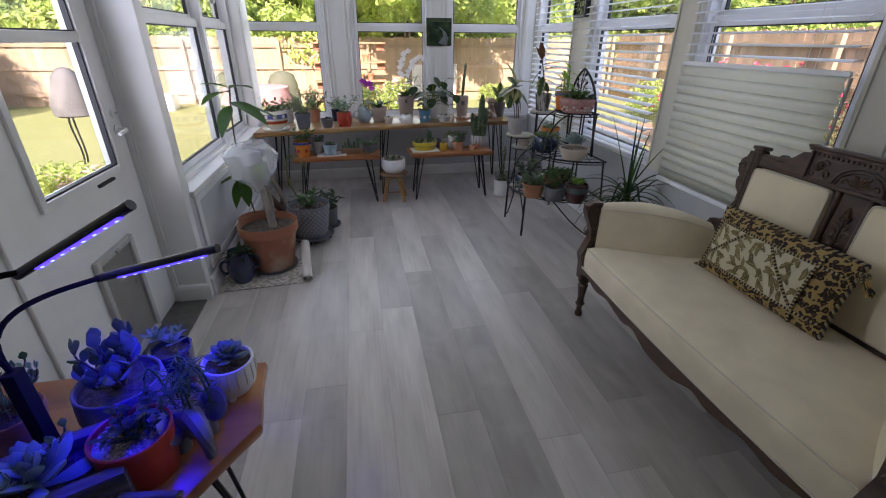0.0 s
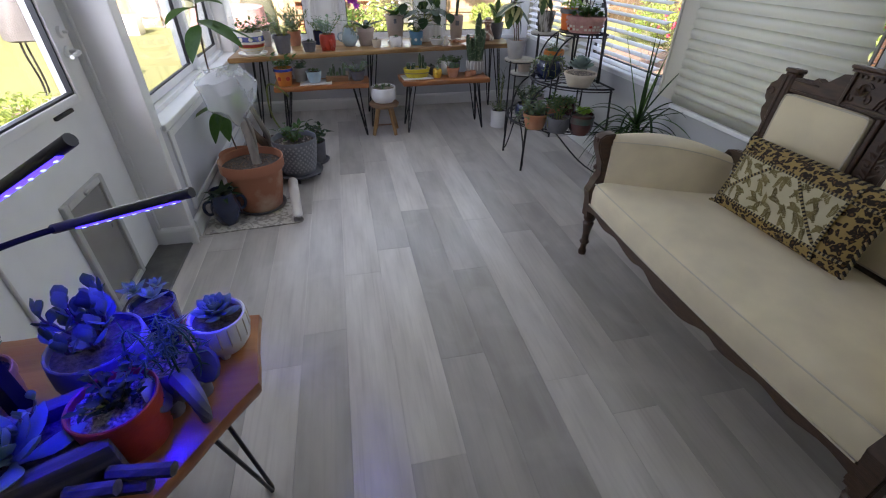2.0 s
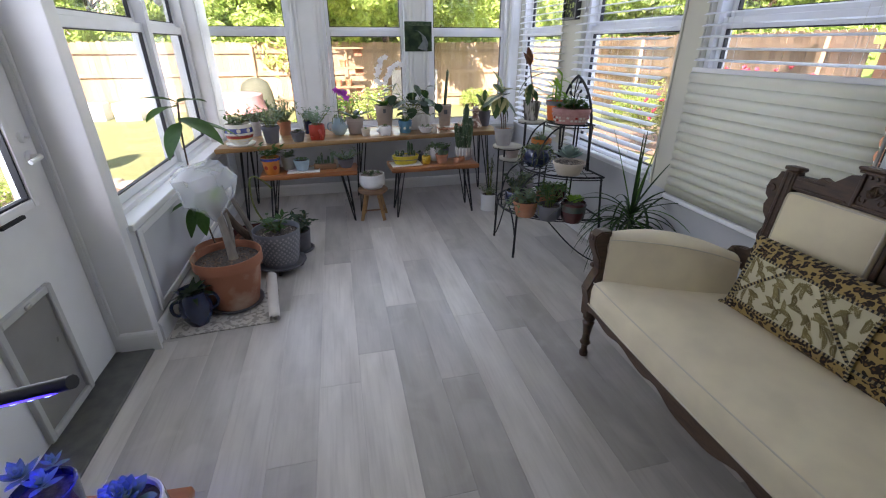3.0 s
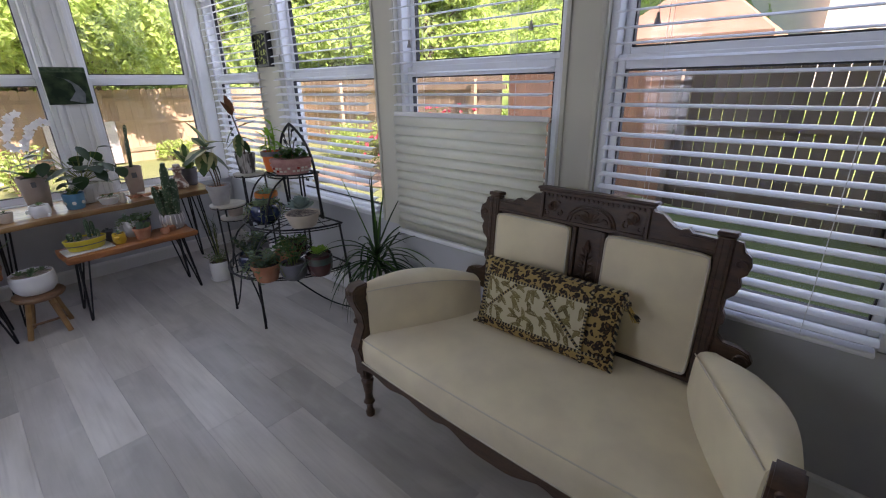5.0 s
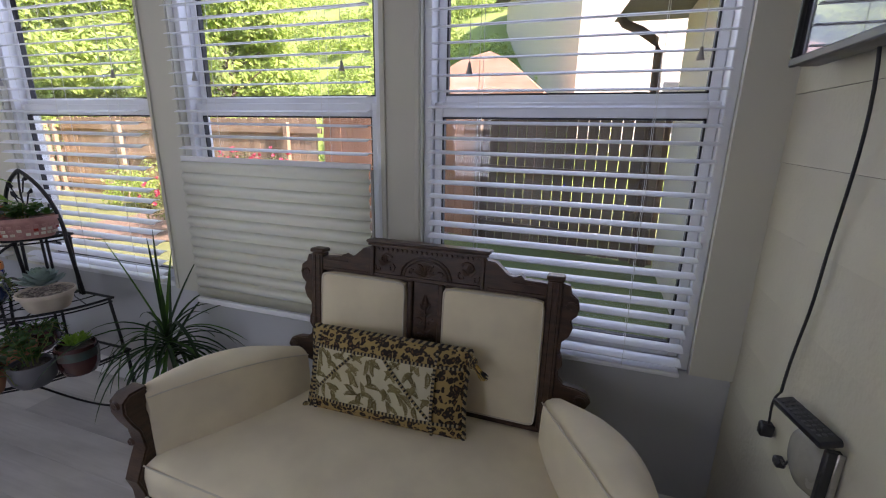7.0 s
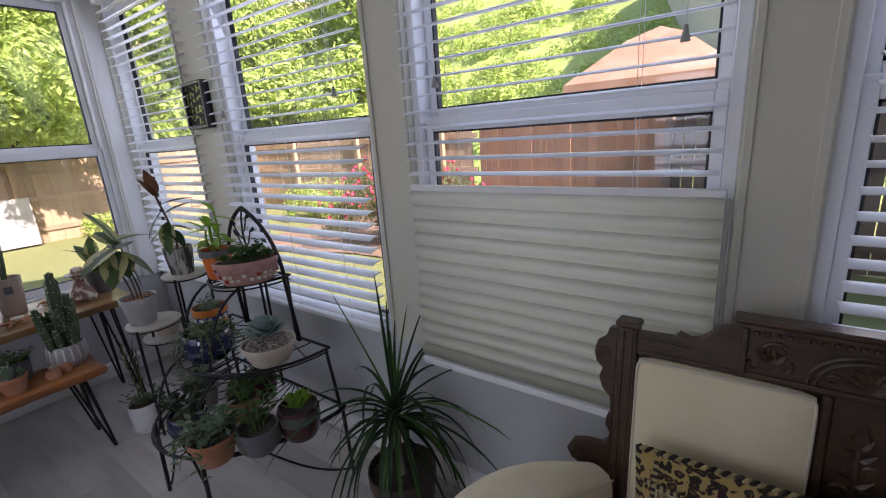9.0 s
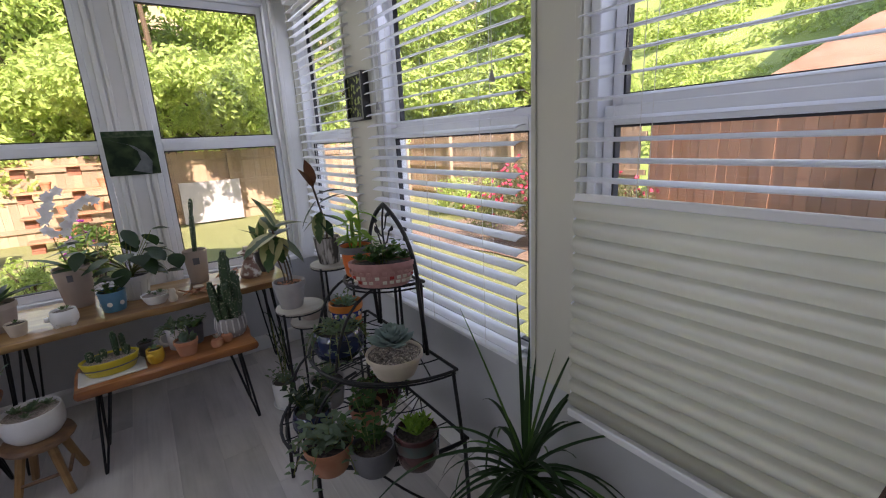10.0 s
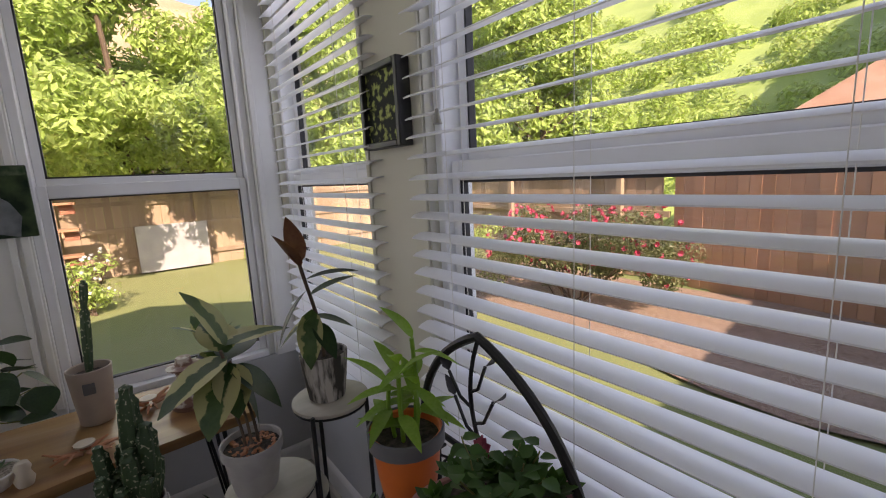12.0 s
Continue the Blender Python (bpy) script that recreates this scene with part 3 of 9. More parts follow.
for i, (a, b) in enumerate(BAYS_N):
    window(f"window_{i + 1}", "x", a, b, YN + 0.035, 1, "white vinyl double-hung window above the plant table")
for i, (a, b) in enumerate(BAYS_E):
    window(f"window_{i + 4}", "y", a, b, XE + 0.075, 1, "white vinyl double-hung window behind a slatted blind")
for i, (a, b) in enumerate(BAYS_W):
    window(f"window_{i + 8}", "y", a, b, XW - 0.085, -1, "white vinyl double-hung window towards the lawn")

bm = bmesh.new()
for y0, y1 in ((4.602, 4.65), (4.66, 4.70)):
    box(bm, XW + 0.0005, XW + 0.013, y0, y1, SILL + 0.03, HEAD, 0.003)
structure("trim_west_casing", bm, M_WHITE, "white casing boards beside the west window")

bm = bmesh.new()
for x0, x1 in ((-0.055, -0.030), (-0.018, 0.004), (0.136, 0.158), (0.170, 0.195), (0.965, 0.990), (1.002, 1.024), (1.088, 1.110), (1.122, 1.147), (1.950, 1.975)):
    box(bm, x0, x1, YN - 0.010, YN - 0.0005, SILL + 0.03, HEAD - 0.015, 0.003)
structure("trim_north_casing", bm, M_WHITE, "white fluted casing boards on the piers")
bm = bmesh.new()
for y0, y1 in ((1.430, 1.448), (1.562, 1.580), (2.545, 2.563), (2.699, 2.717), (3.735, 3.753), (4.032, 4.050)):
    box(bm, XP - 0.007, XP - 0.0005, y0, y1, SILL + 0.002, HEAD, 0.002)
structure("trim_east_casing", bm, M_CREAM, "cream painted edge beads on the piers")

# ---- garden door ----
door = thing("door_1", "white garden door with a large pane and a pet flap", "door", kind="structure")
bm = wall_with_openings("y", XD - 0.045, XD, 1.672, 2.546, 0.02, 2.07, [(1.86, 2.40, 0.845, 1.95)])
part("door_leaf", bm, M_WHITE, door, smooth=False)
bm = bmesh.new()
for y0, y1, z0, z1 in ((1.83, 1.862, 0.815, 1.98), (2.398, 2.43, 0.815, 1.98), (1.862, 2.398, 0.815, 0.847), (1.862, 2.398, 1.948, 1.98), (1.862, 2.398, 1.352, 1.392)):
    box(bm, XD - 0.002, XD + 0.014, y0, y1, z0, z1, 0.005)
part("glazing_frame", bm, M_WHITE, door)
pn = part("pane", boxm(XD - 0.026, XD - 0.02, 1.86, 2.40, 0.845, 1.95), M_GLASS, door, "clear glass pane", smooth=False)
pn.visible_shadow = False
bm = bmesh.new()
for y0, y1, z0, z1 in ((1.862, 1.870, 0.847, 1.948), (2.390, 2.398, 0.847, 1.948), (1.87, 2.39, 0.847, 0.855), (1.87, 2.39, 1.392, 1.398)):
    box(bm, XD - 0.018, XD + 0.004, y0, y1, z0, z1)
part("gasket", bm, M_RUBBER, door, "black glazing gasket")
flap = bmesh.new()
for y0, y1, z0, z1 in ((1.975, 2.005, 0.03, 0.545), (2.265, 2.295, 0.03, 0.545), (2.005, 2.265, 0.515, 0.545), (2.005, 2.265, 0.03, 0.06)):
    box(flap, XD - 0.002, XD + 0.022, y0, y1, z0, z1, 0.004)
part("flap_frame", flap, mat("flap_frame_grey", (0.50, 0.50, 0.47), 0.45, second=(0.45, 0.45, 0.42), scale=9), door, "pale grey pet flap frame")
part("pet_flap", boxm(XD + 0.002, XD + 0.009, 2.005, 2.265, 0.06, 0.515, 0.002), mat("flap_vinyl", (0.23, 0.22, 0.20), 0.3, second=(0.27, 0.26, 0.24), scale=6), door, "smoky grey vinyl pet flap")
part("flap_latch", boxm(XD + 0.02, XD + 0.032, 2.12, 2.15, 0.522, 0.538, 0.003), M_METAL, door)
hb = lathe([(0, 0), (0.026, 0), (0.026, 0.006), (0.012, 0.01), (0.012, 0.04), (0, 0.04)], 16, m=pose(XD, 2.49, 0.985, 0, 90, 0))
part("handle_rose", hb, M_WHITE, door)
bm = tube([(XD + 0.04, 2.49, 0.985), (XD + 0.048, 2.465, 0.986), (XD + 0.05, 2.435, 0.984), (XD + 0.046, 2.41, 0.98)], 0.009, 8)
part("handle", bm, M_WHITE, door, "white lever handle")
part("deadbolt", lathe([(0, 0), (0.022, 0), (0.02, 0.012), (0.006, 0.014), (0.006, 0.03), (0, 0.03)], 14, m=pose(XD, 2.49, 1.06, 0, 90, 0)), M_WHITE, door)
part("door_bottom_bar", boxm(XD - 0.01, XD + 0.012, 2.20, 2.33, 0.795, 0.808, 0.002), M_DARKGAP, door, "dark closer rod clip")
structure("threshold", boxm(-1.03, -0.735, 1.66, 2.555, -0.005, 0.012, 0.004), mat("dark_threshold", (0.10, 0.10, 0.09), 0.6, second=(0.14, 0.14, 0.12), scale=20, bump=0.2), "dark grey metal door threshold")
bm = bmesh.new()
for y0, y1, z1 in ((1.58, 1.663, 2.15), (2.550, 2.559, 2.15)):
    box(bm, -0.88, -0.865, y0, y1, 0, z1, 0.003)
box(bm, -0.88, -0.865, 1.663, 2.55, 2.085, 2.15, 0.003)
structure("trim_door_casing", bm, M_WHITE, "white door casing")

# ---- ground and garden ----
GZ = -0.28
bm = bmesh.new()
n = 40
grid = {}
for i in range(-n, n + 1):
    for k in range(-n, n + 1):
        s = lambda q: math.copysign(abs(q / n) ** 2.2 * 900, q)
        x, y = s(i), s(k)
        z = GZ + 0.05 * noise.noise((x * 0.15, y * 0.15, 0)) * min(1, max(0, (max(abs(x), abs(y)) - 5) / 6))
        grid[i, k] = bm.verts.new((x, y, z))
for i in range(-n, n):
    for k in range(-n, n):
        bm.faces.new((grid[i, k], grid[i + 1, k], grid[i + 1, k + 1], grid[i, k + 1]))
structure("ground", bm, M_LAWN, "mown green lawn with drier patches", smooth=True)
# the slab on which the room stands
structure("foundation", boxm(-1.05, 2.22, -2.0, 5.15, GZ - 0.1, -0.2), M_KNEE, "pale concrete foundation slab")


def fence(name, p0, p1, h, material, label, gap=0.004, bw=0.14, seed=1, back=False, rail_side=1):
    th = thing(name, label, "fence", at=pose(*p0, 0, 0, math.degrees(math.atan2(p1[1] - p0[1], p1[0] - p0[0]))))
    L = math.hypot(p1[0] - p0[0], p1[1] - p0[1])
    rr = random.Random(seed)
    # a dog-eared board
    bm = bmesh.new()
    w = bw - gap
    prof = [(0, 0), (w, 0), (w, h - 0.03), (w - 0.03, h), (0.03, h), (0, h - 0.03)]
    f0 = [bm.verts.new((a, 0, b)) for a, b in prof]
    f1 = [bm.verts.new((a, 0.018, b)) for a, b in prof]
    bm.faces.new(f0)
    bm.faces.new(f1[::-1])
    for q in range(6):
        bm.faces.new((f0[q], f1[q], f1[(q + 1) % 6], f0[(q + 1) % 6]))
    bmesh.ops.recalc_face_normals(bm, faces=bm.faces)
    me = finish(bm, "board", material, smooth=False)
    for q in range(int(L / bw)):
        share("board", me, th, pose(q * bw, rr.uniform(-0.004, 0.004), rr.uniform(-0.02, 0.015), 0, 0, rr.uniform(-0.3, 0.3)))
    for z in (0.25, h * 0.52, h - 0.28):
        part("rail", boxm(0, L, -0.05 * rail_side if rail_side > 0 else 0.018, 0 if rail_side > 0 else 0.068, z, z + 0.09), material, th, smooth=False)
    pm = finish(boxm(-0.045, 0.045, -0.14 if rail_side > 0 else 0.068, -0.05 if rail_side > 0 else 0.158, 0, h - 0.08, 0.004), "post", material, smooth=False)
    for q in range(int(L / 2.4) + 1):
        share("post", pm, th, pose(q * 2.4, 0, 0))
    return th


fence("fence", (-9.0, 13.9, GZ), (8.2, 13.9, GZ), 1.72, M_FENCE, "sunlit tan wooden board fence behind the lawn", seed=2)
fence("fence", (-8.2, -2.0, GZ), (-8.9, 13.8, GZ), 1.62, M_FENCE, "sunlit tan wooden board fence beside the lawn", seed=3, rail_side=-1)
fence("fence", (8.15, 13.7, GZ), (7.85, 5.75, GZ), 1.85, M_FENCE, "tan wooden board fence with exposed rails", seed=4)
fence("fence", (7.8, 5.68, GZ), (7.2, 2.42, GZ), 1.87, M_FENCE_RED, "reddish cedar board fence behind the rose bush", seed=5, rail_side=-1)
fence("fence", (7.08, 2.46, GZ), (6.6, -0.1, GZ), 2.11, M_FENCE_GREY, "weathered fence, shade put into its board colour, light between its boards", gap=0.012, seed=6)

# house wings that close the view and cast the shade
house = thing("house", "pale sided house with a shingled roof", "house")
part("wall", boxm(2.24, 6.5, -6.0, 0.0, GZ, 2.7), M_SIDING, house, smooth=False)
part("wall", boxm(-9.0, 2.2, -8.0, -2.01, GZ, 2.7), M_SIDING, house, smooth=False)
bm = bmesh.new()
a = [bm.verts.new(c) for c in ((-9.4, -9.0, 2.7), (-9.4, -1.4, 2.7), (-9.4, -5.2, 4.9))]
b = [bm.verts.new(c) for c in ((6.8, -9.0, 2.7), (6.8, 0.78, 2.7), (6.8, -5.2, 4.9))]
bm.faces.new(a)
bm.faces.new(b[::-1])
for q in range(3):
    bm.faces.new((a[q], b[q], b[(q + 1) % 3], a[(q + 1) % 3]))
bmesh.ops.recalc_face_normals(bm, faces=bm.faces)
part("roof", bm, M_ROOF, house, smooth=False)
bm = bmesh.new()
a = [bm.verts.new(c) for c in ((-1.7, -2.0, 2.58), (2.6, -2.0, 2.58), (0.55, -2.0, 3.6))]
b = [bm.verts.new(c) for c in ((-1.7, 5.5, 2.58), (2.6, 5.5, 2.58), (0.55, 5.5, 3.6))]
bm.faces.new(a)
bm.faces.new(b[::-1])
for q in range(3):
    bm.faces.new((a[q], b[q], b[(q + 1) % 3], a[(q + 1) % 3]))
bmesh.ops.recalc_face_normals(bm, faces=bm.faces)
part("porch_roof", bm, M_ROOF, house, smooth=False)
bm = tube([(6.6, 0.70, 2.70), (6.6, 0.66, 2.64), (6.6, 0.46, 2.55), (6.6, 0.30, 2.44), (6.6, 0.25, 2.32), (6.6, 0.23, 1.2), (6.6, 0.22, GZ)], 0.05, 10)
part("downspout", bm, M_BARK, house, "brown bent downspout under the eave")

# ---- garden ----
def crown_mesh(name, clumps, leaves, size, material, seed):
    """Leaves scattered over rough clumps; clumps: (x, y, z, radius)."""
    rr = random.Random(seed)
    verts, faces = [], []
    tot = sum(c[3] ** 2 for c in clumps)
    for cx, cy, cz, r in clumps:
        for _ in range(int(leaves * r * r / tot)):
            d = Vector((rr.gauss(0, 1), rr.gauss(0, 1), rr.gauss(0, 1))).normalized()
            k = r * (0.45 + 0.6 * rr.random() ** 0.5) * (1 + 0.25 * noise.noise(d * 2.1 + Vector((cx, cy, cz))))
            p = Vector((cx, cy, cz)) + Vector((d.x, d.y, d.z * 0.85)) * k
            n = (d + Vector((rr.gauss(0, 0.6), rr.gauss(0, 0.6), rr.gauss(0.5, 0.6)))).normalized()
            u = n.cross(Vector((rr.gauss(0, 1), rr.gauss(0, 1), rr.gauss(0, 1)))).normalized()
            w = n.cross(u)
            s = size * rr.uniform(0.6, 1.3)
            i = len(verts)
            verts += [p - u * s * 0.5, p + w * s * 0.24 + n * s * 0.06, p + u * s * 0.55 - n * s * 0.1, p - w * s * 0.24 + n * s * 0.06]
            faces.append((i, i + 1, i + 2, i + 3))
    me = bpy.data.meshes.new(name)
    me.from_pydata([tuple(v) for v in verts], [], faces)
    me.materials.append(material)
    return me


def limbs(h, seed, r0=0.13, n=5):
    rr = random.Random(seed)
    bm = bmesh.new()
    tops = []
    tr = [(0, 0, 0), (0.05, 0.03, h * 0.2), (rr.uniform(-.2, .2), rr.uniform(-.2, .2), h * 0.45), (rr.uniform(-.3, .3), rr.uniform(-.3, .3), h * 0.75)]
    tube(tr, r0, 8, bm, r_end=r0 * 0.4)
    for i in range(n):
        a = i * 2.4 + rr.random()
        z = h * rr.uniform(0.25, 0.6)
        L = h * rr.uniform(0.12, 0.22)
        e = Vector((math.cos(a) * L, math.sin(a) * L, z + L * 0.7))
        tube([(0, 0, z), e * 0.5 + Vector((0, 0, z * 0.5)), e], r0 * 0.4, 6, bm, r_end=r0 * 0.1)
        tops.append(e)
    return bm, tops


def tree(name, label, h, spread, leaves, size, material, seed, low=0.12):
    th = thing(name, label, "tree", group="trees behind the fence")
    bm, tops = limbs(h, seed)
    part("trunk", bm, M_BARK, th)
    rr = random.Random(seed + 50)
    cl = []
    for i in range(26):
        a, z = rr.uniform(0, 6.28), h * rr.uniform(low, 0.98)
        k = spread * math.sin(math.pi * min(0.95, 0.25 + 0.7 * z / h)) * rr.uniform(0.25, 1.0)
        cl.append((math.cos(a) * k, math.sin(a) * k, z, spread * rr.uniform(0.22, 0.42)))
    cr = new("crown", crown_mesh("crown", cl, leaves, size, material, seed))
    cr.parent = th
    return th


t1 = tree("tree", "broad bright green leafy tree behind the fence", 7.0, 2.6, 25000, 0.19, M_TREELEAF, 11)
t2 = tree("tree", "dense green leafy tree behind the fence", 6.0, 2.4, 24000, 0.165, M_TREELEAF, 23)
t3 = tree("tree", "darker green leafy tree behind the fence", 8.0, 2.8, 22000, 0.19, M_TREELEAF_M, 31)
PLACES = [(t1, -9.5, 16.5, 0, 1), (t2, -6.2, 16.0, 60, 1), (t1, -3.2, 16.6, 120, 1), (t2, -0.6, 15.9, 200, 1.05), (t1, 2.0, 16.4, 250, 1.1), (t2, 4.6, 16.0, 310, 1.0),
          (t1, 7.2, 16.2, 20, 1.1), (t2, 10.2, 14.6, 140, 1.1), (t1, 11.6, 11.6, 80, 1.05), (t1, 13.5, 15.5, 30, 1.2), (t3, 0.5, 20.5, 70, 1.25), (t3, -5.0, 20.5, 170, 1.3),
          (t3, 6.0, 20.5, 270, 1.3), (t2, 10.6, 10.6, 250, 1.0), (t1, 14.0, 13.5, 200, 1.25), (t1, 9.6, 17.5, 130, 1.25), (t3, -11.5, 12.5, 10, 1.1), (t1, -11.6, 8.6, 110, 1.0), (t3, -11.2, 4.6, 220, 0.95), (t2, -11.8, 1.0, 20, 1.0)]
used = set()
for src, x, y, rz, s in PLACES:
    m = pose(x, y, GZ, 0, 0, rz)
    if src.name not in used:
        used.add(src.name)
        src.matrix_basis = m
        ob = src
    else:
        ob = copy_thing(src, m)
    ob.scale = (s, s, s)

# a tree whose low limbs hang over the north fence
ov = thing("tree", "leafy tree with low limbs hanging over the fence", "tree", at=pose(3.2, 14.7, GZ), group="trees behind the fence")
bm, _tops = limbs(5.0, 61, 0.11)
for bx in (-2.2, -0.9, 0.5, 1.6):
    tube([(0, 0, 1.9), (bx * 0.5, -1.4, 2.9), (bx, -3.6, 2.75)], 0.035, 6, bm, r_end=0.008)
part("trunk", bm, M_BARK, ov)
rr = random.Random(62)
cr = new("crown", crown_mesh("crown", [(rr.uniform(-3.2, 1.6), rr.uniform(-2.6, -0.9), rr.uniform(2.0, 3.4), rr.uniform(0.25, 0.55)) for _ in range(40)] + [(rr.uniform(-2.6, 0.4), rr.uniform(-4.1, -2.7), rr.uniform(2.5, 3.4), rr.uniform(0.25, 0.5)) for _ in range(18)], 15000, 0.15, M_TREELEAF, 63))
cr.parent = ov

# bare slope behind the trees
bm = bmesh.new()
g = {}
for i in range(25):
    for k in range(9):
        x, y = -45 + i * 4.0, 24 + k * 4.0
        g[i, k] = bm.verts.new((x, y, GZ - 0.5 + k * 2.6 + 1.2 * noise.noise((x * 0.12, y * 0.12, 1))))
for i in range(24):
    for k in range(8):
        bm.faces.new((g[i, k], g[i + 1, k], g[i + 1, k + 1], g[i, k + 1]))
structure("backdrop_hill", bm, M_HILL, "dry tan slope beyond the trees", smooth=True)
# green overgrown bank beyond the east fence
bm = bmesh.new()
g = {}
for i in range(20):
    for k in range(25):
        x, y = 10.5 + i * 1.2, -3.0 + k * 1.0
        g[i, k] = bm.verts.new((x, y, GZ - 0.3 + 0.64 * (x - 10.5) + 0.5 * noise.noise((x * 0.3, y * 0.3, 4))))
for i in range(19):
    for k in range(24):
        bm.faces.new((g[i, k], g[i + 1, k], g[i + 1, k + 1], g[i, k + 1]))
structure("backdrop_bank", bm, mat("bank_grass", (0.24, 0.34, 0.09), 0.95, second=(0.33, 0.43, 0.13), scale=1.2, detail=9, bump=0.8, bscale=12), "sunlit green bank beyond the fence", smooth=True)
rr = random.Random(88)
tf_ = new("bank_plants", crown_mesh("bank_plants", [(x, y, GZ - 0.15 + 0.64 * (x - 10.5) + 0.5 * noise.noise((x * 0.3, y * 0.3, 4)), rr.uniform(0.35, 0.75)) for x, y in ((rr.uniform(10.8, 26), rr.uniform(-2, 19)) for _ in range(230))], 46000, 0.20, M_TREELEAF, 89))
tagged(tf_, "low leafy growth covering the sunlit bank", "plants", kind="stuff")
bm = bmesh.new()
for x0, x1, y0, y1 in ((5.0, 7.55, 3.0, 9.0),):
    g = {}
    for i in range(13):
        for k in range(25):
            x, y = x0 + (x1 - x0) * i / 12, y0 + (y1 - y0) * k / 24
            if i == 0:
                x += 0.25 * math.sin(y * 1.3)
            g[i, k] = bm.verts.new((x, y, GZ + 0.025 + 0.02 * noise.noise((x * 3, y * 3, 0))))
    for i in range(12):
        for k in range(24):
            bm.faces.new((g[i, k], g[i + 1, k], g[i + 1, k + 1], g[i, k + 1]))
structure("ground_bed", bm, M_MULCH, "bark mulch bed along the fence", smooth=True)


def bush(name, label, x, y, w, d, h, leaves, size, material, seed, flowers=0, fmat=None, fsize=0.06):
    th = thing(name, label, "bush", at=pose(x, y, GZ))
    rr = random.Random(seed)
    bm = bmesh.new()
    for i in range(12):
        a = rr.uniform(0, 6.28)
        tube([(rr.uniform(-.1, .1), rr.uniform(-.1, .1), 0), (math.cos(a) * w * 0.2, math.sin(a) * d * 0.2, h * 0.4), (math.cos(a) * w * 0.4, math.sin(a) * d * 0.4, h * 0.85)], 0.012, 5, bm, r_end=0.004)
    part("stems", bm, M_BARK, th)
    cl = [(rr.uniform(-w, w) * 0.38, rr.uniform(-d, d) * 0.38, h * rr.uniform(0.22, 0.84), min(w, h) * rr.uniform(0.14, 0.24)) for _ in range(30)]
    cr = new("foliage", crown_mesh("foliage", cl, leaves, size, material, seed))
    cr.parent = th
    if flowers:
        bm = bmesh.new()
        for _ in range(flowers):
            c = rr.choice(cl)
            dv = Vector((rr.gauss(0, 1), rr.gauss(0, 1), abs(rr.gauss(0, 1)))).normalized()
            p = Vector(c[:3]) + dv * c[3] * 1.12
            q = dv.to_track_quat('Z', 'Y').to_matrix().to_4x4()
            for k in range(6):
                leaf_into(bm, Matrix.Translation(p) @ q @ pose(0, 0, 0, 0, -35, 60 * k), fsize, fsize * 0.8, 0.3, -0.3, 3)
        part("flowers", bm, fmat, th, "open blossoms")
    return th


bush("rose_bush", "rose bush with pink-red blossoms before the fence", 5.85, 6.0, 1.6, 2.9, 1.36, 17000, 0.045, M_ROSELEAF, 3, 330, M_PETAL_R, 0.05)
bush("shrub", "sunlit yellow-green shrub by the fence", 7.0, 9.4, 1.2, 1.5, 1.0, 2200, 0.08, M_TREELEAF, 5)
bush("shrub", "low green shrub at the fence foot", 4.2, 13.3, 1.0, 0.7, 0.55, 900, 0.08, M_TREELEAF, 6)
bush("flower_bush", "bush with purple and white blossoms on the lawn edge", 0.35, 9.6, 0.7, 0.6, 0.85, 1100, 0.07, M_TREELEAF_D, 7, 16, M_PETAL_P, 0.05)
bush("flower_bush", "bush with pale blossoms beside the brick shelf", 1.0, 10.6, 0.8, 0.6, 0.9, 1100, 0.07, M_TREELEAF, 8, 45, M_PETAL_W, 0.05)
bush("shrub", "green plant clump by the patio table", -0.3, 9.2, 0.6, 0.5, 0.5, 800, 0.07, M_TREELEAF, 9)

wb = thing("white_board", "white board leaning on the garden fence", "board", at=pose(2.46, 13.62, GZ, 6, 0, 0))
part("sheet", boxm(-0.66, 0.66, -0.02, 0, 0.04, 1.02, 0.004), mat("white_sheet", (0.46, 0.46, 0.48), 0.6, second=(0.38, 0.38, 0.40), scale=4), wb)
for x in (-0.67, 0.65):
    part("edge_strip", boxm(x, x + 0.02, -0.024, 0.004, 0.04, 1.02), M_FENCE_GREY, wb)

# brick and timber shelf with pots near the fence
shelf = thing("garden_shelf", "timber and brick shelf stacked with clay pots", "shelf", at=pose(0.1, 12.6, GZ))
M_BRICKR = mat("clay_brick", (0.36, 0.15, 0.09), 0.85, second=(0.28, 0.11, 0.07), scale=12, bump=0.3, vary=0.2)
for z in (0.0, 0.45, 0.9, 1.35):
    part("shelf_board", boxm(-0.9, 0.9, -0.18, 0.18, z + 0.20, z + 0.24, 0.004), M_FENCE_RED, shelf)
brk = finish(boxm(-0.1, 0.1, -0.05, 0.05, 0, 0.062, 0.004), "brick", M_BRICKR, smooth=False)
for z in (0.0, 0.45, 0.9, 1.35):
    for x in (-0.78, 0.0, 0.78):
        for q in range(3):
            share("brick", brk, shelf, pose(x + rnd.uniform(-.01, .01), 0, z + q * 0.066 + (0.04 if z and q == 0 else 0.02 if z else 0), 0, 0, rnd.uniform(-6, 6)))
clay = finish(lathe([(0, 0), (0.06, 0), (0.085, 0.13), (0.095, 0.13), (0.095, 0.16), (0.08, 0.16), (0.07, 0.12), (0, 0.12)], 14), "clay_pot", M_TERRA)
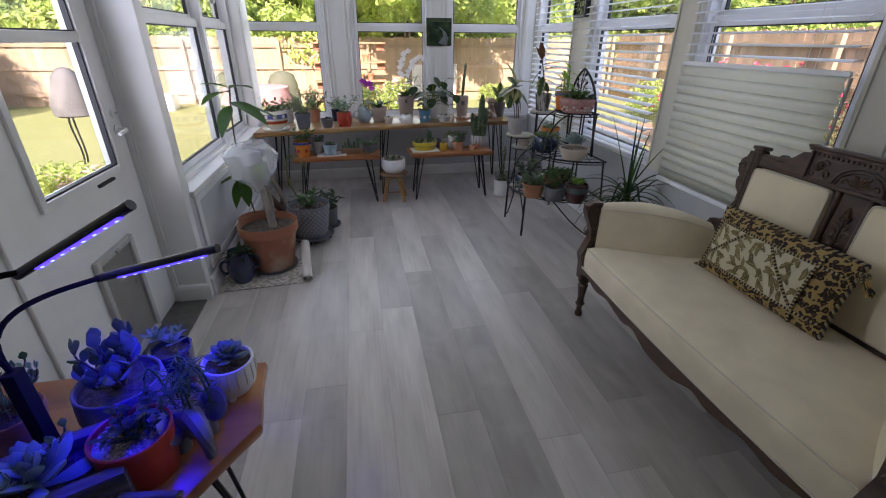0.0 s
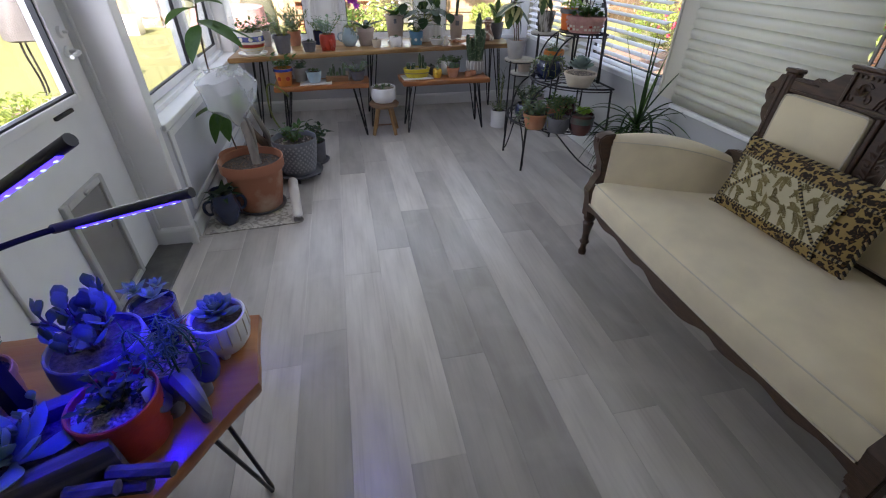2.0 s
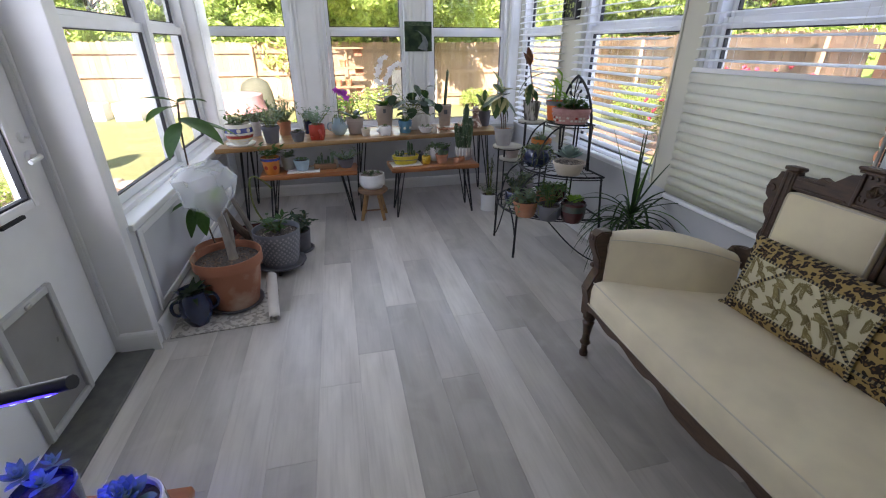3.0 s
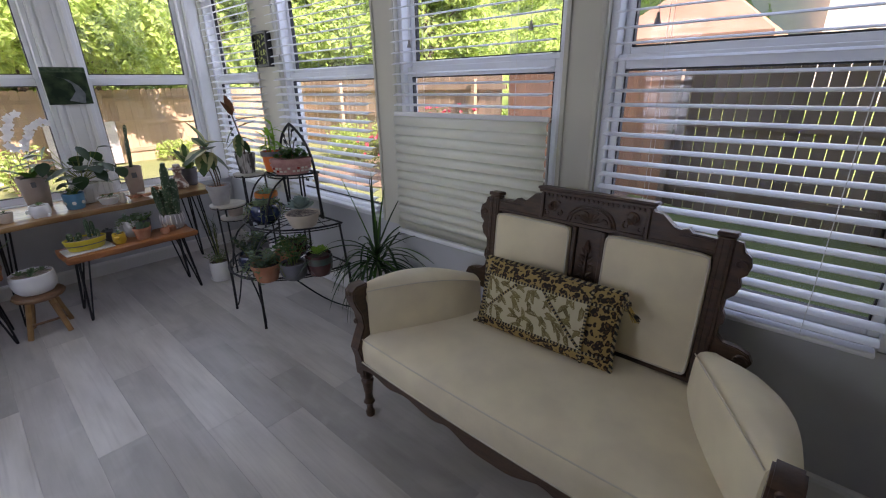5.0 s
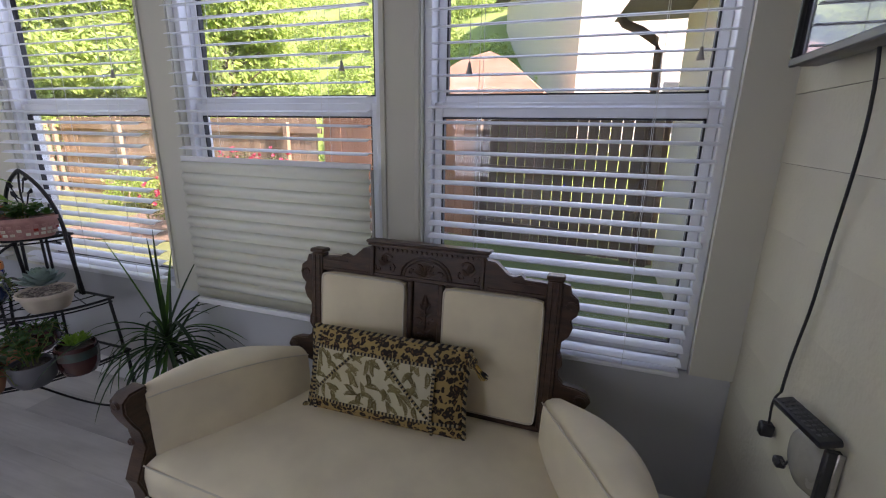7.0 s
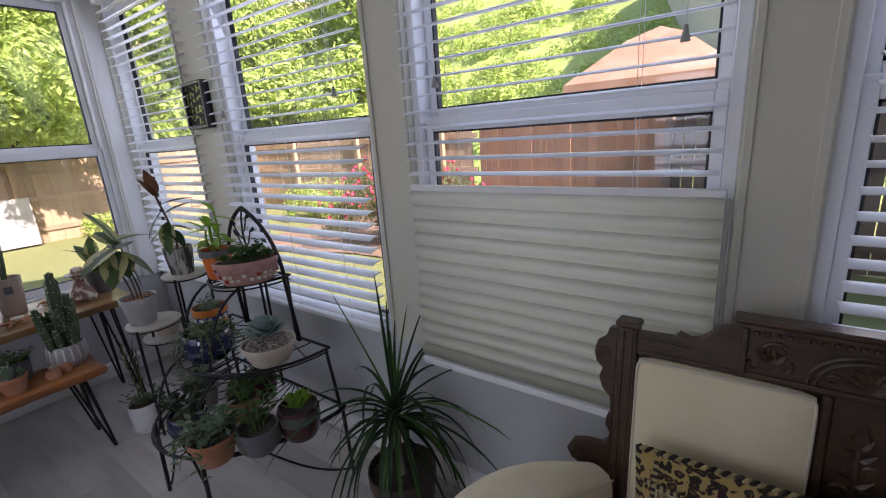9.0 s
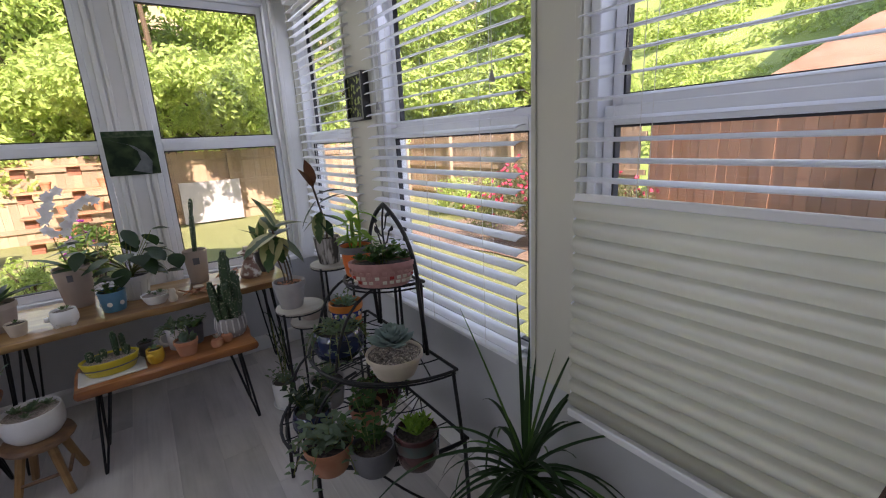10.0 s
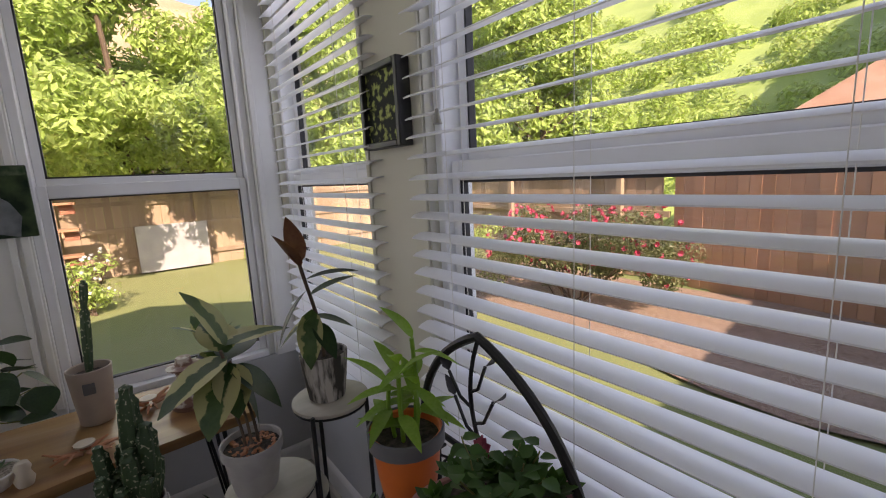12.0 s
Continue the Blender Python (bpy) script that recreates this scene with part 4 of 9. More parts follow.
for x, z in ((-0.5, 0.24), (-0.25, 0.24), (0.3, 0.24), (0.55, 0.24), (-0.6, 0.69), (-0.3, 0.69), (0.25, 0.69), (0.5, 0.69), (-0.45, 1.14), (0.4, 1.14)):
    po = new("clay_pot", clay)
    po.matrix_basis = pose(0.1 + x, 12.6, GZ + z + 0.001)
    tagged(po, "small clay flower pot on the garden shelf", "pot", "clay pots on the shelf")

patio = thing("patio_table", "round garden table under a pink cloth", "table", at=pose(-1.9, 10.6, GZ))
M_PINK = mat("pink_cloth", (0.55, 0.30, 0.30), 0.85, second=(0.48, 0.25, 0.25), scale=6)
bm = lathe([(0, 0.74), (0.62, 0.74), (0.66, 0.72), (0.68, 0.55), (0.72, 0.42), (0.70, 0.42), (0.66, 0.54), (0.64, 0.71), (0, 0.72)], 40, wob=0.03)
part("cloth", bm, M_PINK, patio)
for a in (45, 135, 225, 315):
    part("leg", tube([(0.35 * math.cos(radians(a)), 0.35 * math.sin(radians(a)), 0.72), (0.45 * math.cos(radians(a)), 0.45 * math.sin(radians(a)), 0)], 0.02, 8), M_BLACK, patio)
for x, c in ((-2.6, (0.11, 0.125, 0.07)), (-1.45, (0.115, 0.125, 0.085))):
    ch = thing("covered_chair", "garden chair under a rounded cloth cover", "chair", at=pose(x, 11.4, GZ), group="covered chairs by the patio table")
    part("cover", lathe([(0.37, 0), (0.35, 0.4), (0.33, 0.72), (0.26, 0.90), (0.13, 0.98), (0, 1.0)], 24, wob=0.05, sy=0.8), mat("chair_cover", c, 0.85, second=tuple(v * 0.8 for v in c), scale=6), ch)

cover = thing("fire_bowl", "grey covered fire bowl on thin curved iron legs", "fire bowl", at=pose(-3.45, 6.95, GZ))
part("cover", lathe([(0.20, 0.72), (0.245, 0.74), (0.235, 0.88), (0.20, 1.05), (0.15, 1.20), (0.07, 1.30), (0, 1.32)], 22, wob=0.09), mat("grey_tarpaulin", (0.15, 0.15, 0.155), 0.7, second=(0.11, 0.11, 0.115), scale=8, bump=0.6, bscale=12), cover)
for a in (20, 140, 260):
    c, s = math.cos(radians(a)), math.sin(radians(a))
    part("leg", tube(bez((c * 0.15, s * 0.15, 0.78), (c * 0.26, s * 0.26, 0.55), (c * 0.03, s * 0.03, 0.28), (c * 0.22, s * 0.22, 0.0), 12), 0.012, 6), M_BLACK, cover)
bedw = thing("planting_bed", "stone-edged bed with dry leaves by the door", "flower bed", at=pose(-3.0, 5.9, GZ))
part("soil", lathe([(0.9, 0.0), (0.85, 0.03), (0.4, 0.05), (0, 0.05)], 24, wob=0.08), M_MULCH, bedw)
stone = finish(lathe([(0, -0.02), (0.10, -0.01), (0.13, 0.04), (0.09, 0.09), (0, 0.10)], 9, wob=0.12), "stone", mat("edging_stone", (0.40, 0.33, 0.27), 0.9, second=(0.30, 0.25, 0.21), scale=7, bump=0.4, vary=0.2))
for q in range(22):
    a = q * 2 * math.pi / 22
    share("stone", stone, bedw, pose(math.cos(a) * 0.92, math.sin(a) * 0.92, 0, 0, 0, q * 67))
lfm = crown_mesh("foliage", [(rnd.uniform(-.5, .5), rnd.uniform(-.5, .5), 0.18, 0.16) for _ in range(7)], 500, 0.09, M_TREELEAF, 77)
o = new("foliage", lfm)
o.parent = bedw
for k, (x, y) in enumerate(((-4.6, 12.8), (-5.4, 12.9))):
    pb = thing("planter_box", "white box planter on the lawn", "planter", at=pose(x, y, GZ), group="white planters")
    part("box", boxm(-0.28, 0.28, -0.2, 0.2, 0, 0.4, 0.01), M_VINYL, pb)

gz = thing("gazebo", "garden canopy with a peaked rust-coloured cloth roof beyond the fence", "gazebo", at=pose(11.5, 3.45, GZ))
bm = bmesh.new()
e = [bm.verts.new(c) for c in ((-1.5, -1.5, 2.45), (1.5, -1.5, 2.45), (1.5, 1.5, 2.45), (-1.5, 1.5, 2.45))]
mdl = [bm.verts.new((v.co.x * 0.35, v.co.y * 0.35, 3.25)) for v in e]
pk = bm.verts.new((0, 0, 3.5))
lw = [bm.verts.new((v.co.x, v.co.y, 2.2)) for v in e]
for i in range(4):
    k = (i + 1) % 4
    bm.faces.new((e[i], e[k], mdl[k], mdl[i]))
    bm.faces.new((mdl[i], mdl[k], pk))
    bm.faces.new((lw[i], lw[k], e[k], e[i]))
part("canopy", bm, M_CANVAS, gz, smooth=False)
for x in (-1.45, 1.45):
    for y in (-1.45, 1.45):
        part("post", tube([(x, y, 0), (x, y, 2.3)], 0.05, 8), M_CANVAS, gz)
nb = thing("neighbour_house", "white sided neighbouring house beyond the fence", "house", at=pose(15.5, -1.7, GZ, 0, 0, 25))
part("wall", boxm(-1.5, 6, -4, 4.2, 0, 6.5), M_SIDING, nb, smooth=False)
bm = bmesh.new()
a = [bm.verts.new(c) for c in ((-2.0, -4.5, 6.45), (-2.0, 4.7, 6.45), (-2.0, 0.1, 8.7))]
b = [bm.verts.new(c) for c in ((6.5, -4.5, 6.45), (6.5, 4.7, 6.45), (6.5, 0.1, 8.7))]
bm.faces.new(a)
bm.faces.new(b[::-1])
for q in range(3):
    bm.faces.new((a[q], b[q], b[(q + 1) % 3], a[(q + 1) % 3]))
bmesh.ops.recalc_face_normals(bm, faces=bm.faces)
part("roof", bm, M_ROOF, nb, smooth=False)
wf = part("window", boxm(-1.53, -1.49, 0.6, 2.0, 1.6, 3.0), M_VINYL, nb, smooth=False)
part("pane", boxm(-1.54, -1.532, 0.68, 1.92, 1.68, 2.92), mat("dark_far_glass", (0.05, 0.06, 0.07), 0.1), wf, smooth=False)

# ---- blinds ----
def slat_mesh(w, tilt):
    bm = bmesh.new()
    rows = []
    prof = [(-0.0245, -0.002), (-0.012, 0.0012), (0.0, 0.0022), (0.012, 0.0012), (0.0245, -0.002)]
    ca, sa = math.cos(radians(tilt)), math.sin(radians(tilt))
    for y in (0, w):
        top = [bm.verts.new((u * ca - (h + 0.0014) * sa, y, u * sa + (h + 0.0014) * ca)) for u, h in prof]
        bot = [bm.verts.new((u * ca - (h - 0.0014) * sa, y, u * sa + (h - 0.0014) * ca)) for u, h in prof]
        rows.append(top + bot[::-1])
    k = len(rows[0])
    for i in range(k):
        bm.faces.new((rows[0][i], rows[0][(i + 1) % k], rows[1][(i + 1) % k], rows[1][i]))
    bm.faces.new(rows[0])
    bm.faces.new(rows[1][::-1])
    bmesh.ops.recalc_face_normals(bm, faces=bm.faces)
    return finish(bm, "slat", M_SLAT)


def blind(a, b, tilt, bottom, seed, tassels=True):
    th = thing("venetian_blind", "white slatted venetian blind, lowered and open", "blind", group="blinds on the east windows")
    rr = random.Random(seed)
    w = b - a - 0.03
    x = XE + 0.023
    top = HEAD - 0.06
    part("headrail", boxm(XE - 0.003, XP - 0.002, a + 0.01, b - 0.01, top, HEAD - 0.004, 0.003), M_SLAT, th)
    me = slat_mesh(w, tilt)
    z = bottom + 0.045
    while z < top - 0.02:
        share("slat", me, th, pose(x, a + 0.015 + rr.uniform(-0.002, 0.002), z, rr.uniform(-0.15, 0.15), rr.uniform(-1.2, 1.2), 0))
        z += 0.050
    part("bottom_rail", boxm(x - 0.0245, x + 0.0235, a + 0.015, b - 0.015, bottom, bottom + 0.018, 0.004), M_SLAT, th)
    for q in (0.16, 0.5, 0.84) if w > 0.95 else (0.2, 0.8):
        y = a + 0.015 + w * q
        for dx in (-0.024, 0.024):
            part("ladder_cord", tube([(x + dx, y, bottom + 0.01), (x + dx, y + 0.001, (bottom + top) / 2), (x + dx, y, top)], 0.0009, 4), M_CORD, th)
    if tassels:
        for dy, z in ((0.10, 1.62), (w - 0.13, 1.60)):
            y = a + dy
            cd = part("pull_cord", tube([(XE - 0.008, y, top), (XE - 0.008, y + 0.002, z)], 0.0012, 4), M_CORD, th)
            part("tassel", lathe([(0, 0.035), (0.004, 0.033), (0.006, 0.02), (0.011, 0.0), (0, 0.0)], 10, m=pose(XE - 0.008, y + 0.002, z - 0.03)), M_TASSEL, cd, "small grey plastic tassel")
    return th


blind(0.485, 1.395, 9, 0.625, 1)
blind(1.60, 2.535, 8, 0.66, 2)
blind(2.73, 3.765, 13, 0.66, 3)
blind(3.94, 4.83, 13, 0.66, 4, False)

# translucent panel over the lower half of one blind
M_PANEL = mat("translucent_panel", (0.43, 0.43, 0.355), 0.6, second=(0.385, 0.385, 0.32), scale=4)
_nt = M_PANEL.node_tree
_t, _m = _nt.nodes.new("ShaderNodeBsdfTranslucent"), _nt.nodes.new("ShaderNodeMixShader")
_t.inputs[0].default_value = (0.74, 0.72, 0.60, 1)
_m.inputs[0].default_value = 0.45
_nt.links.new(_nt.nodes["Principled BSDF"].outputs[0], _m.inputs[1])
_nt.links.new(_t.outputs[0], _m.inputs[2])
_nt.links.new(_m.outputs[0], _nt.nodes["Material Output"].inputs[0])
pan = thing("window_panel", "cream translucent panel standing before the blind", "panel")
bm = bmesh.new()
rows = []
# the sheet is ridged so its bands stand in for the slats' soft shadows
for i in range(0, 13 * 8 + 1):
    z = 1.25 - 0.62 * i / (13 * 8)
    q = (i % 8) / 8
    d = 0.018 * math.sin(math.pi * q ** 0.7) ** 0.8 if q else 0.0
    rows.append([bm.verts.new((XE - 0.006 - d + 0.0015 * noise.noise((y * 3, z * 9, 0)), y, z)) for y in [1.60 + 0.905 * k / 10 for k in range(11)]])
for a, b in zip(rows, rows[1:]):
    for k in range(10):
        bm.faces.new((a[k], a[k + 1], b[k + 1], b[k]))
part("sheet", bm, M_PANEL, pan)
part("top_edge", boxm(XE - 0.014, XE - 0.003, 1.597, 2.508, 1.2505, 1.272, 0.003), M_VINYL, pan, "white plastic edge strip")
# grey strip painted for the shadow gap along the panel's south side
part("side_edge", boxm(XE - 0.013, XE - 0.004, 1.588, 1.5995, 0.63, 1.25, 0.002), mat("shadow_gap_grey", (0.32, 0.32, 0.29), 0.6), pan, "grey strip in place of the shadow beside the panel")
part("bottom_edge", boxm(XE - 0.026, XE - 0.003, 1.597, 2.508, 0.605, 0.6295, 0.004), M_VINYL, pan, "white ledge strip")

# ---- settee ----
settee = thing("settee", "antique carved walnut settee upholstered in cream cloth", "settee", at=pose(1.29, 1.336, 0, 0, 0, -90))


def cushion(x0, x1, y0, y1, z0, z1, puff=0.02, nx=14, ny=10, shape=None, r=0.03):
    """An upholstered block: rounded rim and a domed top."""
    bm = bmesh.new()
    rings = []
    for h, ins in ((0, 0.004), (0.55, 0.0), (0.8, 0.006), (0.93, r * 0.45), (1.0, r)):
        ring = []
        m = 10
        pts = []
        for i in range(m):
            pts.append((i / m, 0))
        for i in range(m):
            pts.append((1, i / m))
        for i in range(m):
            pts.append((1 - i / m, 1))
        for i in range(m):
            pts.append((0, 1 - i / m))
        for u, v in pts:
            cu, cv = (u - 0.5) * 2, (v - 0.5) * 2
            k = (1 - 0.035 * (abs(cu) ** 8) * (abs(cv) ** 8))
            x = (x0 + x1) / 2 + cu * k * ((x1 - x0) / 2 - ins)
            y = (y0 + y1) / 2 + cv * k * ((y1 - y0) / 2 - ins)
            z = z0 + (z1 - z0) * h
            if shape:
                x, y, z = shape(x, y, z)
            ring.append(bm.verts.new((x, y, z)))
        rings.append(ring)
    for a, b in zip(rings, rings[1:]):
        k = len(a)
        for i in range(k):
            bm.faces.new((a[i], a[(i + 1) % k], b[(i + 1) % k], b[i]))
    bm.faces.new(rings[0][::-1])
    # domed top in shrinking rings
    prev = rings[-1]
    cx, cy = (x0 + x1) / 2, (y0 + y1) / 2
    for q in range(1, 6):
        s = 1 - q / 6
        ring = []
        for v in rings[-1]:
            x, y = cx + (v.co.x - cx) * s, cy + (v.co.y - cy) * s
            ring.append(bm.verts.new((x, y, v.co.z + puff * (1 - s ** 2.2))))
        k = len(ring)
        for i in range(k):
            bm.faces.new((prev[i], prev[(i + 1) % k], ring[(i + 1) % k], ring[i]))
        prev = ring
    bm.faces.new(prev)
    return bm


def taper_seat(x, y, z):
    f = max(0.0, min(1.0, y / 0.56))
    return x * (1 - 0.33 * f ** 1.3), y + 0.02 * (1 - (x / 0.7) ** 2) * (-1 if y < 0.1 else 0), z


part("seat", cushion(-0.70, 0.70, -0.015, 0.585, 0.315, 0.435, 0.028, shape=taper_seat, r=0.035), M_FABRIC, settee)
edge = [taper_seat(x, -0.012, 0) for x in [(-0.665 + 1.33 * i / 24) for i in range(25)]]
part("piping", tube([(x, y + 0.012, 0.424) for x, y, z in edge], 0.0028, 6), M_PIPING, settee, "cream piping along the seat")
part("piping", tube([(x, y + 0.001, 0.319) for x, y, z in edge], 0.0036, 6), M_PIPING, settee, "cream piping along the seat")

# front rail with a scalloped lower edge
bm = bmesh.new()
N = 48
lo, hi = [], []
for i in range(N + 1):
    u = i / N
    x = -0.70 + 1.40 * u
    c = abs(u - 0.5) * 2
    z = 0.280 - 0.045 * math.exp(-(c / 0.16) ** 2) - 0.016 * math.exp(-((c - 0.34) / 0.06) ** 2) + 0.008 * math.cos(c * 22)
    yy = taper_seat(x, -0.012, 0)[1] + 0.004
    lo.append((x, yy, z))
    hi.append((x, yy, 0.312))
vs = [[bm.verts.new((p[0], p[1] + d, p[2])) for p in row] for row in (lo, hi) for d in (0, 0.03)]
for i in range(N):
    bm.faces.new((vs[0][i], vs[0][i + 1], vs[2][i + 1], vs[2][i]))
    bm.faces.new((vs[1][i], vs[3][i], vs[3][i + 1], vs[1][i + 1]))
    bm.faces.new((vs[0][i], vs[1][i], vs[1][i + 1], vs[0][i + 1]))
    bm.faces.new((vs[2][i], vs[2][i + 1], vs[3][i + 1], vs[3][i]))
part("seat_rail", bm, M_WALNUT, settee, smooth=False)
for s in (-1, 1):
    m = Matrix.Identity(4)
    bm = tube([(s * 0.695, 0.03, 0.27), (s * 0.60, 0.30, 0.27), (s * 0.46, 0.57, 0.27)], 0.034, 4)
    part("side_rail", bm, M_WALNUT, settee)
part("seat_rail", boxm(-0.46, 0.46, 0.575, 0.61, 0.25, 0.33, 0.004), M_WALNUT, settee)

leg_prof = [(0, 0), (0.019, 0.0), (0.021, 0.02), (0.014, 0.035), (0.016, 0.06), (0.026, 0.075), (0.018, 0.09), (0.017, 0.12), (0.024, 0.17), (0.028, 0.19), (0.02, 0.2), (0.03, 0.215), (0.03, 0.24), (0, 0.24)]
leg_me = finish(lathe(leg_prof, 16), "leg", M_WALNUT)
for a, b in ((-0.70, 0.03), (0.70, 0.03)):
    share("leg", leg_me, settee, pose(a, b, 0))
for s in (-1, 1):
    bm = tube([(s * 0.44, 0.60, 0.26), (s * 0.45, 0.63, 0.12), (s * 0.46, 0.67, 0.0)], 0.026, 4, r_end=0.018)
    part("leg", bm, M_WALNUT, settee)

ARM_SECTION = ((0.10, 0.0), (-0.02, 0.30), (-0.03, 0.60), (0.0, 0.86), (0.03, 0.94), (0.12, 0.985), (0.30, 1.015), (0.52, 1.02), (0.72, 0.995), (0.88, 0.93), (0.98, 0.80), (1.02, 0.55), (1.0, 0.25), (0.90, 0.0))


def along(knots, t):
    """A smooth curve through evenly spaced knots."""
    n = len(knots) - 1
    k = min(n - 1, int(t * n))
    f = t * n - k
    p = [Vector(knots[max(0, min(n, k + d))]) for d in (-1, 0, 1, 2)]
    return 0.5 * (2 * p[1] + (p[2] - p[0]) * f + (2 * p[0] - 5 * p[1] + 4 * p[2] - p[3]) * f * f + (3 * p[1] - p[0] - 3 * p[2] + p[3]) * f ** 3)


# scrolled front posts of the arms
for s in (-1, 1):
    bm = bmesh.new()
    outline = [(-0.012, 0.24), (-0.016, 0.33), (-0.03, 0.38), (-0.008, 0.43), (0.012, 0.47), (0.004, 0.53), (-0.018, 0.575), (-0.03, 0.61), (-0.028, 0.645), (-0.004, 0.662),
               (0.045, 0.662), (0.05, 0.63), (0.035, 0.60), (0.045, 0.55), (0.055, 0.49), (0.045, 0.44), (0.035, 0.38), (0.045, 0.33), (0.045, 0.24)]
    f0 = [bm.verts.new((s * 0.665, y + 0.005, z)) for y, z in outline]
    f1 = [bm.verts.new((s * 0.725, y + 0.005, z)) for y, z in outline]
    bm.faces.new(f0)
    bm.faces.new(f1[::-1])
    for i in range(len(outline)):
        k = (i + 1) % len(outline)
        bm.faces.new((f0[i], f1[i], f1[k], f0[k]))
    bmesh.ops.recalc_face_normals(bm, faces=bm.faces)
    bmesh.ops.bevel(bm, geom=[e for e in bm.edges if abs(e.verts[0].co.x - e.verts[1].co.x) < 1e-6], offset=0.006, segments=2, affect='EDGES')
    post = part("arm_post", bm, M_WALNUT, settee)
    for z, r in ((0.635, 0.016), (0.50, 0.013), (0.395, 0.012)):
        bm = lathe([(0, 0), (r, 0), (r * 0.7, 0.006), (r * 0.35, 0.004), (0, 0.009)], 14, m=pose(s * 0.695, -0.024 if z > 0.6 else -0.002, z, 90, 0, 0))
        part("carved_rosette", bm, M_WALNUT, post)
    # upholstered arm: bowed outward in plan, its inner top edge welted
    bm = bmesh.new()
    rows, welt = [], []
    K = 20
    for i in range(K + 1):
        t = i / K
        ix, iy = along(((0.658, 0.04), (0.617, 0.10), (0.540, 0.225), (0.472, 0.36), (0.428, 0.485)), t)
        ox, oy = along(((0.722, 0.04), (0.728, 0.15), (0.708, 0.275), (0.650, 0.395), (0.525, 0.505)), t)
        topz = along(((0.645, 0), (0.653, 0), (0.655, 0), (0.637, 0), (0.598, 0)), t)[0]
        ring = []
        for u, h in ARM_SECTION:
            ring.append(bm.verts.new((s * (ix + (ox - ix) * u), iy + (oy - iy) * u, 0.285 + (topz - 0.285) * h)))
        welt.append((s * (ix - 0.001), iy, 0.285 + (topz - 0.285) * 0.955))
        rows.append(ring)
    for a, b in zip(rows, rows[1:]):
        for q in range(len(a)):
            bm.faces.new((a[q], a[(q + 1) % len(a)], b[(q + 1) % len(a)], b[q]))
    bm.faces.new(rows[0])
    bm.faces.new(rows[-1])
    bmesh.ops.recalc_face_normals(bm, faces=bm.faces)
    arm = part("arm", bm, M_FABRIC, settee)
    part("piping", tube(welt, 0.0022, 6), M_PIPING, arm, "cream piping")

# back: stiles, rails, crest, splat and two padded panels, leaning slightly
LEAN_B = pose(0, 0.545, 0.30, -5, 0, 0)


def back(name, bm, material, parent=settee, label="", smooth=True):
    bmesh.ops.transform(bm, matrix=LEAN_B, verts=bm.verts)
    return part(name, bm, material, parent, label, smooth)


def extrude_outline(outline, y0, y1, bev=0.004):
    """A sawn board from an (x, z) outline, its front and back edges eased."""
    bm = bmesh.new()
    f0 = [bm.verts.new((x, y0, z)) for x, z in outline]
    f1 = [bm.verts.new((x, y1, z)) for x, z in outline]
    bm.faces.new(f0)
    bm.faces.new(f1[::-1])
    for i in range(len(outline)):
        k = (i + 1) % len(outline)
        bm.faces.new((f0[i], f1[i], f1[k], f0[k]))
    bmesh.ops.recalc_face_normals(bm, faces=bm.faces)
    bmesh.ops.bevel(bm, geom=[e for e in bm.edges if abs(e.verts[0].co.y - y0) < 1e-6 and abs(e.verts[1].co.y - y0) < 1e-6], offset=bev, segments=2, affect='EDGES')
    return bm


def scroll(bm, cx, cz, r, turn, sx=1, y=-0.024, thick=0.0045, start=0.0):
    """A carved volute that winds inward."""
    pts = []
    for i in range(20):
        a = start + turn * i / 19
        k = r * (1 - 0.78 * i / 19)
        pts.append((cx + sx * math.cos(a) * k, y, cz + math.sin(a) * k))
    tube(pts, thick, 5, bm, r_end=thick * 0.55)


def carved_leaf(bm, x, z, angle, length, width, y=-0.024):
    leaf_into(bm, Matrix.Translation((x, y, z)) @ Matrix.Rotation(radians(90), 4, 'X') @ Matrix.Rotation(radians(angle), 4, 'Z'), length, width, 0.55, -0.06, 4)


for s in (-1, 1):
    bm = bmesh.new()
    box(bm, s * 0.43 - 0.024, s * 0.43 + 0.024, -0.02, 0.022, -0.02, 0.652, 0.004)
    st = back("back_stile", bm, M_WALNUT)
    for dx in (-0.012, 0.008):
        back("reeding", boxm(s * 0.43 + dx, s * 0.43 + dx + 0.006, -0.0235, -0.0195, 0.02, 0.645, 0.0015), M_WALNUT, st)
    back("stile_cap", boxm(s * 0.43 - 0.028, s * 0.43 + 0.028, -0.026, 0.026, 0.6525, 0.668, 0.004), M_WALNUT, st)
    ear = [(0.0, 0.645), (0.022, 0.640), (0.030, 0.615), (0.050, 0.600), (0.056, 0.570), (0.050, 0.545), (0.034, 0.530), (0.042, 0.505), (0.032, 0.475), (0.012, 0.455), (0.010, 0.415), (0.018, 0.400), (0.020, 0.375), (0.008, 0.355),
           (0.012, 0.330), (0.030, 0.312), (0.072, 0.308), (0.104, 0.296), (0.118, 0.270), (0.104, 0.245), (0.060, 0.228), (0.0, 0.215)]
    er = back("carved_ear", extrude_outline([(s * (0.452 + x), z) for x, z in ear], -0.014, 0.014), M_WALNUT, st)
    bm = bmesh.new()
    scroll(bm, s * 0.480, 0.572, 0.020, 5.5, s, -0.016, 0.004)
    scroll(bm, s * 0.535, 0.268, 0.024, 5.5, s, -0.016, 0.0045)
    for piece in split_parts(bm):
        back("carved_scroll", piece, M_WALNUT, er)
